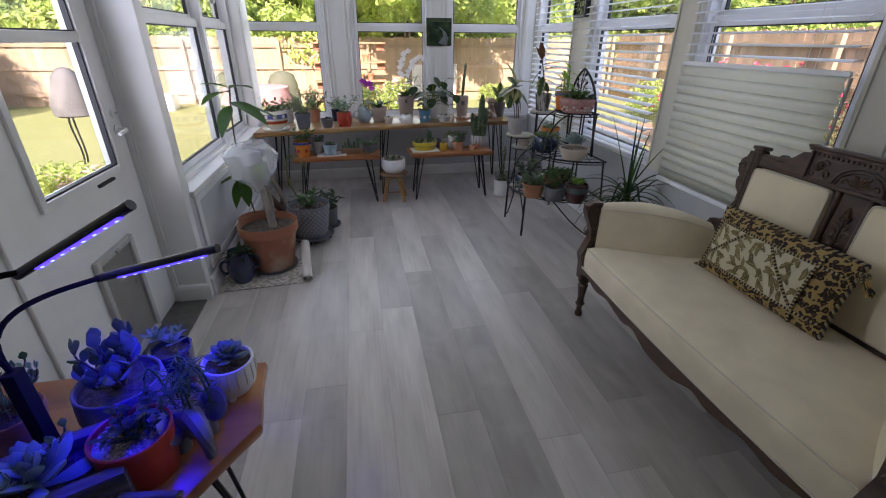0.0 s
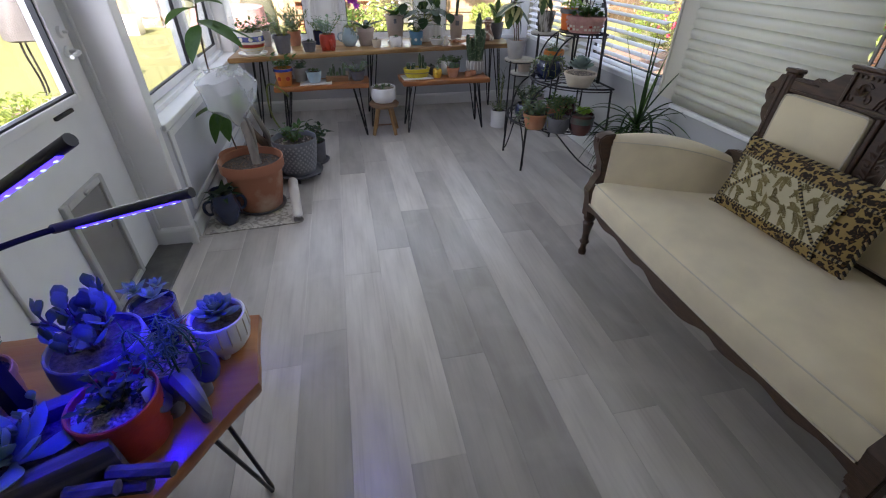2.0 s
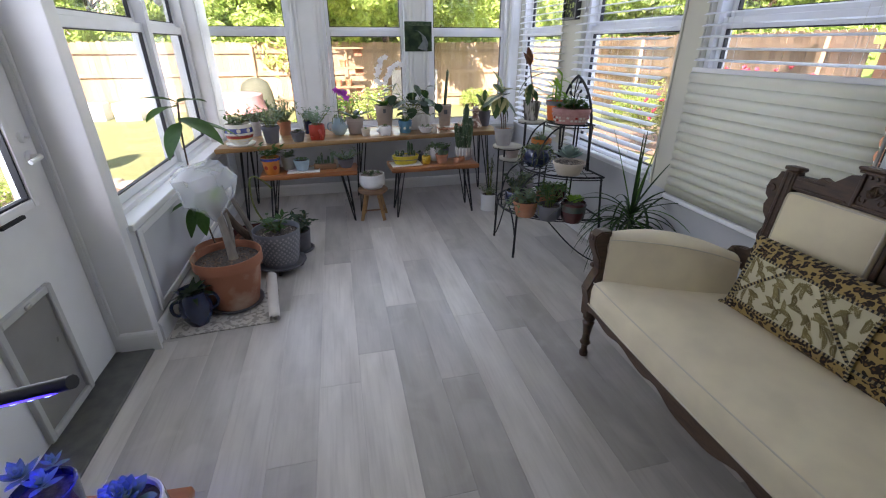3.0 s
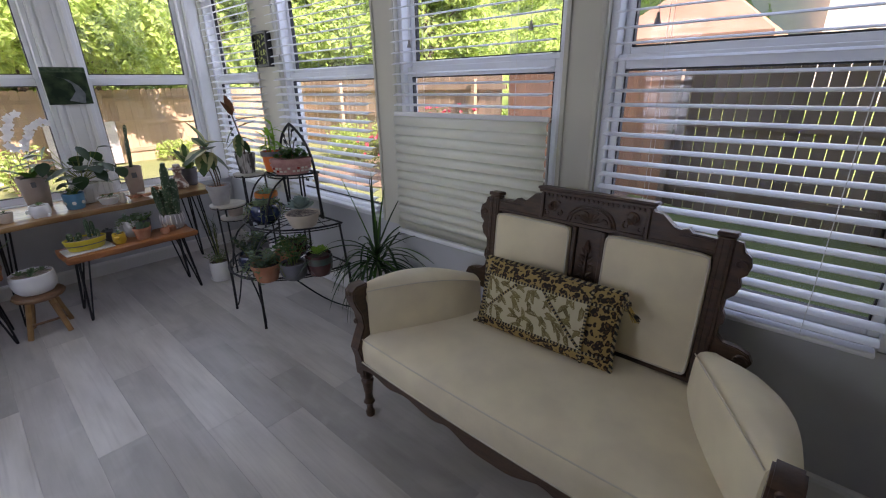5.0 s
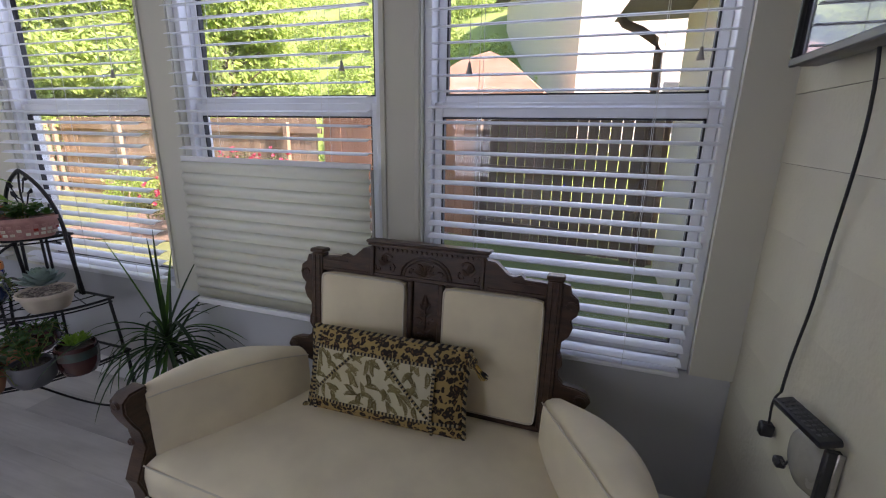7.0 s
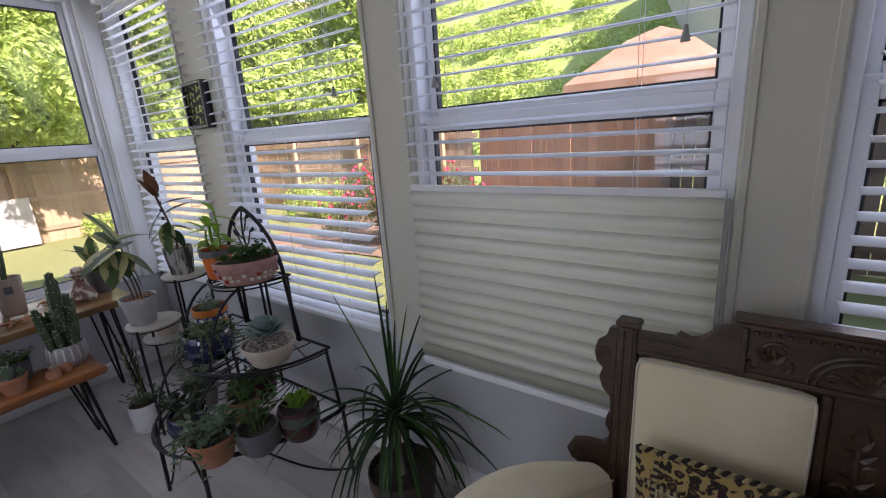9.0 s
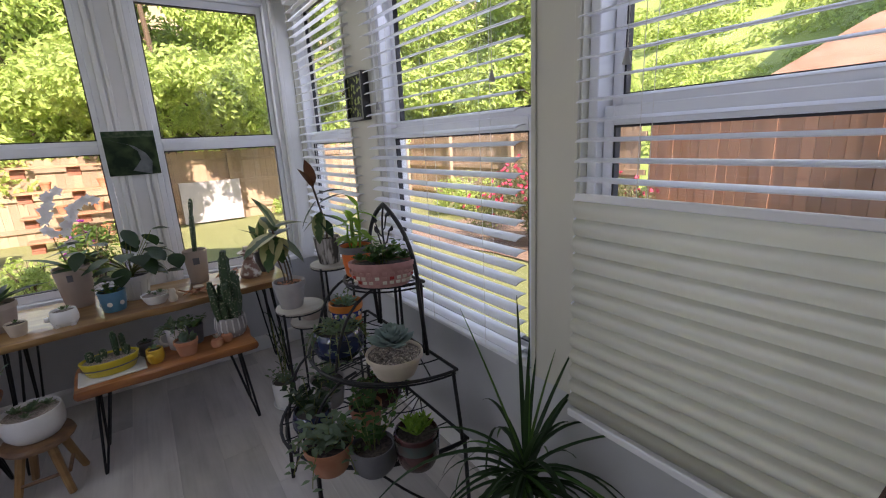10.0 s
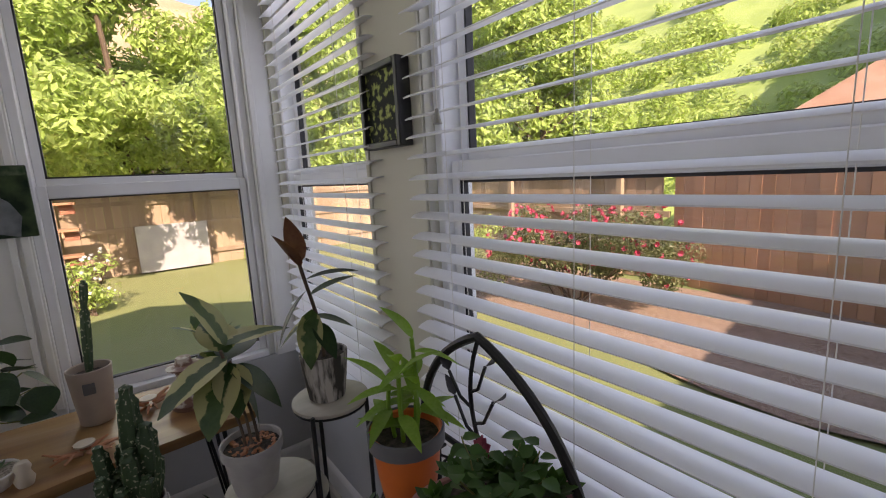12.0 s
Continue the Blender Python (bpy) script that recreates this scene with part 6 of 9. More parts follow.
for sgn in (-1, 1):
    x, y = tier_pt(0.56, 0.43, 90 - sgn * 27)
    part("leg", tube([(x, y, z3), (x - 0.01, y * 1.03, 0.0)], 0.008, 8), M_BLACK, st)
    part("leg", tube([(-0.01, sgn * 0.42, z3), (-0.01, sgn * 0.435, 0.0)], 0.008, 8), M_BLACK, st)
    part("brace", tube(bez((x, y, 0.03), (x * 0.95, y * 0.75, 0.15), (x * 0.98, y * 0.4, 0.3), (x * 0.99, y * 0.1, z3), 10), 0.005, 6), M_BLACK, st)
    part("brace", tube(bez((-0.02, sgn * 0.43, 0.03), (-0.2, sgn * 0.40, 0.12), (-0.3, sgn * 0.38, 0.28), (-0.36, sgn * 0.33, z3), 10), 0.005, 6), M_BLACK, st)
    # risers between tiers, bowed
    part("riser", tube(bez((-0.02, sgn * 0.42, z3), (-0.02, sgn * 0.41, 0.45), (-0.02, sgn * 0.39, 0.52), (-0.015, sgn * 0.375, z2), 8), 0.007, 6), M_BLACK, st)
    part("riser", tube(bez((-0.50, sgn * 0.14, z3), (-0.47, sgn * 0.15, 0.5), (-0.44, sgn * 0.16, 0.58), (-0.30, sgn * 0.15, z2), 10), 0.006, 6), M_BLACK, st)
    part("riser", tube(bez((-0.36, sgn * 0.10, z2), (-0.33, sgn * 0.11, 0.76), (-0.30, sgn * 0.12, 0.86), (-0.16, sgn * 0.11, z1), 10), 0.006, 6), M_BLACK, st)
    part("riser", tube([(-0.02, sgn * 0.19, z2), (-0.015, sgn * 0.185, z1)], 0.007, 6), M_BLACK, st)
    part("riser", tube([(-0.02, sgn * 0.02, z2), (-0.02, sgn * 0.02, z1)], 0.006, 6), M_BLACK, st)
    part("riser", tube([(-0.03, sgn * 0.03, 0.33), (-0.03, sgn * 0.03, z2)], 0.006, 6), M_BLACK, st)
L = bez((-0.04, 0.198, z1), (-0.045, 0.198, 1.05), (-0.05, 0.11, 1.14), (-0.055, 0.0, 1.187), 14)
R = bez((-0.055, 0.0, 1.187), (-0.05, -0.11, 1.14), (-0.045, -0.205, 1.05), (-0.04, -0.207, z1), 14)
part("arch", tube(L + R[1:], 0.0085, 8), M_BLACK, st)
for sgn in (-1, 1):
    part("arch_foot", tube([(-0.04, sgn * 0.2025, z1), (-0.03, sgn * 0.207, 0.74), (-0.02, sgn * 0.21, z2)], 0.0085, 8), M_BLACK, st)
vine = bmesh.new()
stem = bez((-0.05, -0.04, z1), (-0.06, 0.0, 0.98), (-0.05, 0.06, 1.05), (-0.055, 0.0, 1.18), 10)
tube(stem, 0.0042, 6, vine)
for q, (dy, dz) in ((2, (-0.06, 0.05)), (3, (-0.10, 0.01)), (4, (0.06, 0.06)), (5, (-0.05, 0.06)), (6, (0.06, 0.05)), (7, (-0.04, 0.06))):
    p = stem[q]
    e = p + Vector((0, dy, dz))
    tube([p, p + Vector((0, dy * 0.5, dz * 0.2)), e], 0.0032, 5, vine)
    leaf_into(vine, Matrix.Translation(e) @ Matrix.Rotation(math.atan2(dz, dy) + 0.2, 4, 'X') @ pose(0, 0, 0, 0, 0, 90), 0.042, 0.024, 0.3, 0.1, 4)
part("vine_scroll", vine, M_BLACK, st, "iron vine with small leaves")
rose = bmesh.new()
for k in range(9):
    a = k * 2.4
    leaf_into(rose, Matrix.Translation((-0.062, -0.005, 0.985)) @ Matrix.Rotation(a, 4, 'X') @ pose(0, 0, 0, 0, -55, 0), 0.024, 0.022, 0.4, -0.4, 3)
part("iron_rose", rose, mat("painted_rose", (0.35, 0.05, 0.09), 0.5, second=(0.5, 0.1, 0.14), scale=60), st, "small painted red rose")

# foreground bench with grow lamp
FZ = 0.55
fgb = thing("plant_bench", "glossy live-edge wooden bench on black hairpin legs", "bench")
part("seat", slab([(-0.10, 1.235), (-0.078, 1.01), (-0.15, 0.90), (-0.215, 0.79), (-0.30, 0.66), (-0.44, 0.60), (-0.82, 0.60), (-0.82, 1.26), (-0.40, 1.27)], FZ - 0.045, FZ, 9, 0.006), M_SLAB, fgb)
for x, y, sx, sy in ((-0.20, 1.03, 1, 1), (-0.72, 1.17, -1, 1), (-0.72, 0.70, -1, -1), (-0.42, 0.70, 1, -1)):
    hairpin(FZ - 0.045, sx, sy, fgb, x, y, 0.075)

lamp = thing("grow_lamp", "black clip-on grow lamp with two glowing blue bars", "grow lamp")
M_LED = bpy.data.materials.new("blue_led")
M_LED.use_nodes = True
_b = M_LED.node_tree.nodes["Principled BSDF"]
_b.inputs["Base Color"].default_value = (0.02, 0.02, 0.3, 1)
_b.inputs["Emission Color"].default_value = (0.03, 0.02, 1.0, 1)
_b.inputs["Emission Strength"].default_value = 1.6
M_LEDW = bpy.data.materials.new("led_chip")
M_LEDW.use_nodes = True
_b = M_LEDW.node_tree.nodes["Principled BSDF"]
_b.inputs["Emission Color"].default_value = (0.07, 0.12, 1.0, 1)
_b.inputs["Emission Strength"].default_value = 2.2
M_NECK = mat("matt_black_tube", (0.012, 0.012, 0.013), 0.75, spec=0.12)
J = Vector((-0.475, 0.97, 0.80))
part("clamp", boxm(J.x - 0.013, J.x + 0.013, J.y - 0.016, J.y + 0.016, FZ, J.z, 0.005), M_NECK, lamp)
for base, tip, c1 in ((Vector((-0.387, 0.978, 1.002)), Vector((-0.155, 0.916, 1.133)), Vector((-0.50, 0.90, 1.02))), (Vector((-0.34, 1.10, 0.92)), Vector((-0.088, 1.039, 0.994)), Vector((-0.44, 1.06, 0.91)))):
    d = (tip - base).normalized()
    part("gooseneck", tube(bez(J, J + Vector((-0.02, -0.01, 0.13)), c1, base, 16), 0.0055, 8), M_NECK, lamp)
    bar = part("lamp_bar", tube([base - d * 0.015, base, base + d * 0.001, tip - d * 0.03, tip], 0.0092, 10), M_PLASTIC_BLACK, lamp)
    mid = (base + tip) / 2
    side = d.cross(Vector((0, 0, 1))).normalized()
    dn = Vector((0, 0, -1)) - d * Vector((0, 0, -1)).dot(d)
    # the lit face turns down and somewhat towards the room's south
    dn = (dn.normalized() * 0.86 + Vector((0.25, -0.45, 0))).normalized()
    u = d
    w = dn.cross(u).normalized()
    M4 = Matrix((( u.x, w.x, dn.x, mid.x), (u.y, w.y, dn.y, mid.y), (u.z, w.z, dn.z, mid.z), (0, 0, 0, 1)))
    hl = (tip - base).length / 2 - 0.03
    bm = boxm(-hl, hl, -0.0045, 0.0045, 0.006, 0.0105, 0.0015)
    bmesh.ops.transform(bm, matrix=M4, verts=bm.verts)
    part("led_strip", bm, M_LED, bar, "glowing blue diode strip")
    bm = bmesh.new()
    for q in range(8):
        x = -hl + hl * 2 * (q + 0.5) / 8
        box(bm, x - 0.0022, x + 0.0022, -0.0022, 0.0022, 0.0105, 0.012)
    bmesh.ops.transform(bm, matrix=M4, verts=bm.verts)
    part("led_chips", bm, M_LEDW, bar, "bright diode chips", smooth=False)
    al = bpy.data.lights.new("grow_light", 'AREA')
    al.shape, al.size, al.size_y, al.energy, al.color = 'RECTANGLE', hl * 2, 0.006, 0.30, (0.0, 0.0, 1.0)
    al.spread = radians(84)
    ao = new("grow_light", al)
    ao.matrix_world = look(mid + dn * 0.014, mid + dn * 0.014 + Vector((-0.25, -0.05, -1)))

# ---- pictures, television and wall fittings ----
M_PAINT = mat("landscape_print", (0.010, 0.022, 0.010), 0.55, spec=0.2, second=(0.045, 0.075, 0.03), scale=14, lo=0.42, hi=0.66)
pic = thing("picture", "unframed glossy landscape print on the white pier", "picture")
part("canvas", boxm(0.925, 1.176, YN - 0.022, YN - 0.002, 1.314, 1.562, 0.002), M_PAINT, pic)
bm = bmesh.new()
px = [(0.955, 1.515), (1.00, 1.50), (1.06, 1.48), (1.105, 1.44), (1.125, 1.39), (1.11, 1.35), (1.10, 1.322)]
wd = [0.008, 0.012, 0.02, 0.03, 0.045, 0.06, 0.075]
rows = [(bm.verts.new((x - w * 0.8, YN - 0.0245, z + w * 0.25)), bm.verts.new((x + w * 0.4, YN - 0.0245, z - w * 0.1))) for (x, z), w in zip(px, wd)]
for a, b in zip(rows, rows[1:]):
    bm.faces.new((a[0], a[1], b[1], b[0]))
part("painted_river", bm, mat("painted_water", (0.11, 0.125, 0.13), 0.55, spec=0.2, second=(0.19, 0.21, 0.22), scale=20), pic, "pale painted river bend", smooth=False)
bm = boxm(0.928, 1.173, YN - 0.0238, YN - 0.0225, 1.528, 1.559)
part("painted_sky", bm, mat("painted_trees", (0.09, 0.12, 0.07), 0.55, spec=0.2, second=(0.02, 0.05, 0.02), scale=40), pic, "hazy painted treeline", smooth=False)

pic2 = thing("framed_picture", "small dark framed picture hung on the pier edge", "picture")
for y0, y1, z0, z1 in ((3.785, 3.803, 1.538, 1.765), (3.972, 3.99, 1.538, 1.765), (3.803, 3.972, 1.538, 1.556), (3.803, 3.972, 1.747, 1.765)):
    part("frame_bar", boxm(XE + 0.004, XP - 0.001, y0, y1, z0, z1, 0.003), M_PLASTIC_BLACK, pic2)
part("print", boxm(XE + 0.018, XE + 0.024, 3.803, 3.972, 1.556, 1.747), mat("leaf_print", (0.006, 0.009, 0.005), 0.6, spec=0.15, second=(0.34, 0.40, 0.12), scale=46, lo=0.52, hi=0.62), pic2, "dark print of pale foliage", smooth=False)

tv = thing("television", "wall-mounted television with a glossy screen and a thin dark frame", "television")
M_SCREEN = mat("dark_screen", (0.012, 0.012, 0.014), 0.06, spec=0.8, coat=1.0)
part("body", boxm(0.95, 1.86, 0.36, 0.41, 1.55, 2.10, 0.008), M_PLASTIC_BLACK, tv)
part("screen", boxm(0.965, 1.845, 0.4105, 0.414, 1.568, 2.085), M_SCREEN, tv, "black glossy screen", smooth=False)
for x0, x1, z0, z1 in ((0.95, 1.86, 1.549, 1.568), (0.95, 0.965, 1.568, 2.085), (1.845, 1.86, 1.568, 2.085), (0.95, 1.86, 2.085, 2.10)):
    part("bezel", boxm(x0, x1, 0.4105, 0.424, z0, z1, 0.003), M_PLASTIC_BLACK, tv, "thin black bezel")
part("wall_mount", boxm(1.3, 1.5, YS, 0.36, 1.72, 1.92, 0.004), M_PLASTIC_BLACK, tv)
part("power_cord", tube(bez((1.60, 0.375, 1.56), (1.60, 0.35, 1.40), (1.66, 0.345, 1.25), (1.665, 0.345, 1.08), 12) + bez((1.665, 0.345, 1.08), (1.67, 0.345, 0.98), (1.70, 0.345, 0.93), (1.695, 0.35, 0.80), 10)[1:], 0.0034, 7), M_RUBBER, tv, "black power cord")
part("plug", boxm(1.70, 1.725, 0.34, 0.37, 0.665, 0.70, 0.004), M_PLASTIC_BLACK, tv, "black plug")
part("power_cord", tube(bez((1.695, 0.35, 0.80), (1.71, 0.36, 0.77), (1.72, 0.35, 0.74), (1.712, 0.352, 0.70), 8), 0.003, 6), M_PLASTIC_BLACK, tv)
holder = thing("remote_holder", "clear plastic wall pocket with a metal base", "holder")
M_CLEARP = mat("cloudy_plastic", (0.34, 0.33, 0.28), 0.25, second=(0.26, 0.25, 0.21), scale=12)
part("pocket", lathe([(0.082, 0.0), (0.080, 0.018), (0.066, 0.038), (0.04, 0.05), (0.0, 0.054)], 26, m=pose(1.515, 0.336, 0.752, -90, 0, 0) @ Matrix.Diagonal((0.86, 0.86, 0.8, 1))), M_CLEARP, holder, "cloudy plastic bowl")
part("base_plate", boxm(1.436, 1.440, 0.337, 0.349, 0.70, 0.828, 0.0015), M_METAL, holder, "bent metal plate")
part("bracket", boxm(1.4405, 1.456, 0.337, 0.364, 0.705, 0.826, 0.003), M_PLASTIC_BLACK, holder)
part("dangling_plug", boxm(1.60, 1.626, 0.345, 0.366, 0.655, 0.676, 0.004), M_PLASTIC_BLACK, holder)
part("cable", tube(bez((1.565, 0.362, 0.705), (1.58, 0.362, 0.665), (1.595, 0.356, 0.69), (1.612, 0.356, 0.67), 8), 0.0025, 6), M_PLASTIC_BLACK, holder)
remote = thing("remote_control", "black remote control resting across the wall pocket", "remote control")
rb = pose(1.512, 0.376, 0.842, -14, 4, 8) @ Matrix.Diagonal((0.84, 0.84, 0.9, 1))
bm = boxm(-0.095, 0.095, -0.024, 0.024, -0.009, 0.009, 0.006)
bmesh.ops.transform(bm, matrix=rb, verts=bm.verts)
part("body", bm, M_PLASTIC_BLACK, remote)
M_KEYS = mat("grey_keys", (0.07, 0.07, 0.075), 0.5)
bm = bmesh.new()
for i in range(9):
    for k in range(3):
        box(bm, -0.078 + i * 0.018, -0.068 + i * 0.018, -0.016 + k * 0.012, -0.008 + k * 0.012, 0.009, 0.0115, 0.001)
bmesh.ops.transform(bm, matrix=rb, verts=bm.verts)
part("keypad", bm, M_KEYS, remote, "dark grey keys")
tagboard = thing("wall_plate", "small dark wall plate with a white label", "wall plate")
part("plate", boxm(1.93, 1.96, YS, YS + 0.012, 1.70, 1.76, 0.002), M_PLASTIC_BLACK, tagboard)

# small hanging bird ornaments in the west window
orn = thing("window_ornament", "white wire bird ornament hung at the window", "ornament")
part("hook_wire", tube([(XW - 0.075, 3.72, 1.95), (XW + 0.03, 3.72, 1.86), (XW + 0.03, 3.72, 1.74)], 0.0015, 5), M_METAL, orn)
part("hoop", tube([(XW + 0.03, 3.72 + 0.05 * math.cos(radians(18 * q)), 1.66 + 0.085 * math.sin(radians(18 * q))) for q in range(20)], 0.003, 5, closed=True), M_METAL, orn)
bd = bmesh.new()
lathe([(0, -0.05), (0.012, -0.03), (0.022, 0.0), (0.018, 0.025), (0.008, 0.04), (0, 0.044)], 12, bd, m=pose(XW + 0.03, 3.72, 1.60, 90, 0, 0))
lathe([(0, -0.015), (0.013, -0.006), (0.013, 0.006), (0, 0.015)], 10, bd, m=pose(XW + 0.03, 3.685, 1.622))
part("bird", bd, M_WCER, orn, "small white bird figure")

# lap boards on the south wall
slap = bpy.data.objects["wall_south"]
lb = {}
for i in range(14):
    z0, z1 = 0.063 + (i - 1) * 0.18, 0.063 + i * 0.18 - 0.0015
    z0, z1 = max(0, z0), min(ZC, z1)
    if z1 - z0 < 0.02:
        continue
    for x0, x1 in (((0.862, XE + 0.068),) if z0 < 2.1 else ((-0.45, XE + 0.068),)) + (((-0.87, -0.452),) if z0 < 2.1 else ()):
        key = (round(x1 - x0, 3), round(z1 - z0, 3))
        if key not in lb:
            bm = bmesh.new()
            w, h = x1 - x0, z1 - z0
            v = [bm.verts.new(c) for c in ((0, 0, 0), (w, 0, 0), (w, 0.006, 0), (0, 0.006, 0), (0, 0, h), (w, 0, h), (w, 0.0035, h), (0, 0.0035, h))]
            for f in ((0, 1, 2, 3), (7, 6, 5, 4), (0, 4, 5, 1), (2, 6, 7, 3), (1, 5, 6, 2), (3, 7, 4, 0)):
                bm.faces.new([v[k] for k in f])
            bmesh.ops.recalc_face_normals(bm, faces=bm.faces)
            lb[key] = finish(bm, "board", M_BLOCK, smooth=False)
        share("board", lb[key], slap, pose(x0, YS - 0.006, z0))

# ---- pots and plants ----
def pot_bm(rt, rb, h, rim=0.0, wall=0.006, belly=0.0, seg=26, sx=1.0, sy=1.0, wob=0.0):
    pr = [(0, 0), (rb * 0.96, 0), (rb, 0.004)]
    if belly:
        pr += [(rb + (belly - rb) * 0.7, h * 0.22), (belly, h * 0.48), (rt + (belly - rt) * 0.6, h * 0.78)]
    else:
        pr += [(rb + (rt - rb) * 0.45, h * 0.42)]
    if rim:
        pr += [(rt - rim * 0.5 - (rt - rb) * 0.18, h * 0.80), (rt, h * 0.805), (rt, h * 0.985)]
    pr += [(rt, h - 0.002), (rt - wall * 0.4, h), (rt - wall, h - 0.002), (rt - wall * 1.4, h * 0.80), (0, h * 0.79)]
    return lathe(pr, seg, sx=sx, sy=sy, wob=wob)


def soil_bm(r, h, seed=1, sx=1.0, sy=1.0):
    bm = bmesh.new()
    c = bm.verts.new((0, 0, h + 0.004))
    prev = None
    rr = random.Random(seed)
    for k in (0.35, 0.7, 1.0):
        ring = [bm.verts.new((r * k * sx * math.cos(i * 0.3491), r * k * sy * math.sin(i * 0.3491), h + rr.uniform(-0.002, 0.004) * (1 if k < 1 else 0))) for i in range(18)]
        for i in range(18):
            j = (i + 1) % 18
            bm.faces.new((c, ring[i], ring[j]) if prev is None else (prev[i], ring[i], ring[j], prev[j]))
        prev = ring
    return bm


def pebbles(r, h, n, size, seed, sx=1.0, sy=1.0):
    rr = random.Random(seed)
    bm = bmesh.new()
    for _ in range(n):
        a, k = rr.uniform(0, 6.28), r * rr.random() ** 0.5 * 0.92
        s = size * rr.uniform(0.5, 1.2)
        lathe([(0, -s * 0.5), (s, 0), (0, s * 0.6)], 5, bm, m=pose(math.cos(a) * k * sx, math.sin(a) * k * sy, h + s * 0.3, rr.uniform(-40, 40), rr.uniform(-40, 40), rr.uniform(0, 180)))
    return bm


def rosette(bm, at, n, length, width, tilt=20, rise=0.0, seed=0, fold=0.25):
    rr = random.Random(seed)
    for i in range(n):
        s = i / n
        L = length * (1 - 0.72 * s)
        el = tilt + 62 * s + rr.uniform(-5, 5)
        leaf_into(bm, Matrix.Translation(at) @ Matrix.Rotation(i * 2.3999, 4, 'Z') @ Matrix.Translation((0, 0, rise * s)) @ Matrix.Rotation(-radians(el), 4, 'Y'), L, width * (1 - 0.5 * s), fold, -0.12, 4, 0.8)


def fleshy_rosette(bm, at, n, length, width, thick, seed=0, rise=0.03):
    rr = random.Random(seed)
    for i in range(n):
        f = i / n
        fleshy_into(bm, Matrix.Translation(at) @ Matrix.Rotation(i * 2.3999, 4, 'Z') @ Matrix.Translation((0, 0, rise * f)) @ Matrix.Rotation(-radians(8 + 62 * f + rr.uniform(-6, 6)), 4, 'Y'), length * (1 - 0.6 * f), width * (1 - 0.45 * f), thick * (1 - 0.3 * f))


def plant_jade(th, h0, r, height, n_stems, pairs, length, width, material, seed):
    """Woody branching stems with pairs of plump leaves."""
    rr = random.Random(seed)
    sb, lb = bmesh.new(), bmesh.new()
    for i in range(n_stems):
        a = i * 2.4 + rr.uniform(-.4, .4)
        k, hh = r * rr.uniform(0.3, 1.0), height * rr.uniform(0.55, 1.0)
        b0 = Vector((math.cos(a) * r * 0.15, math.sin(a) * r * 0.15, h0))
        e = Vector((math.cos(a) * k, math.sin(a) * k, h0 + hh))
        pts = bez(b0, b0 + Vector((0, 0, hh * 0.4)), e - Vector((0, 0, hh * 0.3)), e, 8)
        tube(pts, 0.0035, 5, sb, r_end=0.0022)
        for q in range(pairs):
            f = 0.35 + 0.65 * (q + 1) / pairs
            p = pts[min(8, int(f * 8))]
            for half in (0, math.pi):
                up = 75 if q == pairs - 1 else 15 + 35 * f
                fleshy_into(lb, Matrix.Translation(p) @ Matrix.Rotation(a + q * 1.571 + half + rr.uniform(-.25, .25), 4, 'Z') @ Matrix.Rotation(-radians(up + rr.uniform(-15, 15)), 4, 'Y'),
                            length * rr.uniform(0.75, 1.1), width * rr.uniform(0.8, 1.1), width * 0.22, 5)
    part("branching", sb, M_BARK, th)
    part("foliage", lb, material, th)


def plant_bushy(th, h0, r, height, n_stems, n_leaves, ls, lw, material, seed, stem_mat=None, droop=0.2, up=20, lean=1.0):
    """Thin stems with many small leaves along them."""
    rr = random.Random(seed)
    sb, lb = bmesh.new(), bmesh.new()
    for i in range(n_stems):
        a = i * 2.4 + rr.uniform(-.4, .4)
        k = r * rr.uniform(0.3, 1.0) * lean
        hh = height * rr.uniform(0.6, 1.0)
        b0 = Vector((math.cos(a) * r * 0.2, math.sin(a) * r * 0.2, h0))
        e = Vector((math.cos(a) * k, math.sin(a) * k, h0 + hh))
        pts = bez(b0, b0 + Vector((0, 0, hh * 0.4)), e - Vector((0, 0, hh * 0.25)), e, 6)
        tube(pts, 0.0025, 5, sb, r_end=0.0012)
        for q in range(n_leaves):
            s = 0.2 + 0.8 * (q + 1) / n_leaves
            p = pts[min(6, int(s * 6))]
            leaf_into(lb, Matrix.Translation(p + Vector((rr.uniform(-.004, .004), rr.uniform(-.004, .004), rr.uniform(-.008, .008)))) @ Matrix.Rotation(q * 2.4 + i + rr.uniform(-.3, .3), 4, 'Z') @ Matrix.Rotation(-radians(up + rr.uniform(-25, 30)), 4, 'Y'),
                      ls * rr.uniform(0.7, 1.2), lw * rr.uniform(0.8, 1.2), 0.25, droop, 4, 0.75)
    part("branching", sb, stem_mat or M_LEAF_OLIVE, th)
    part("foliage", lb, material, th)


def plant_rosettes(th, h0, r, specs, material, seed=0):
    bm = bmesh.new()
    for k, (x, y, L, n) in enumerate(specs):
        rosette(bm, (x * r, y * r, h0 + 0.006), n, L, L * 0.42, 14, 0.012, seed + k)
    part("rosette_leaves", bm, material, th)


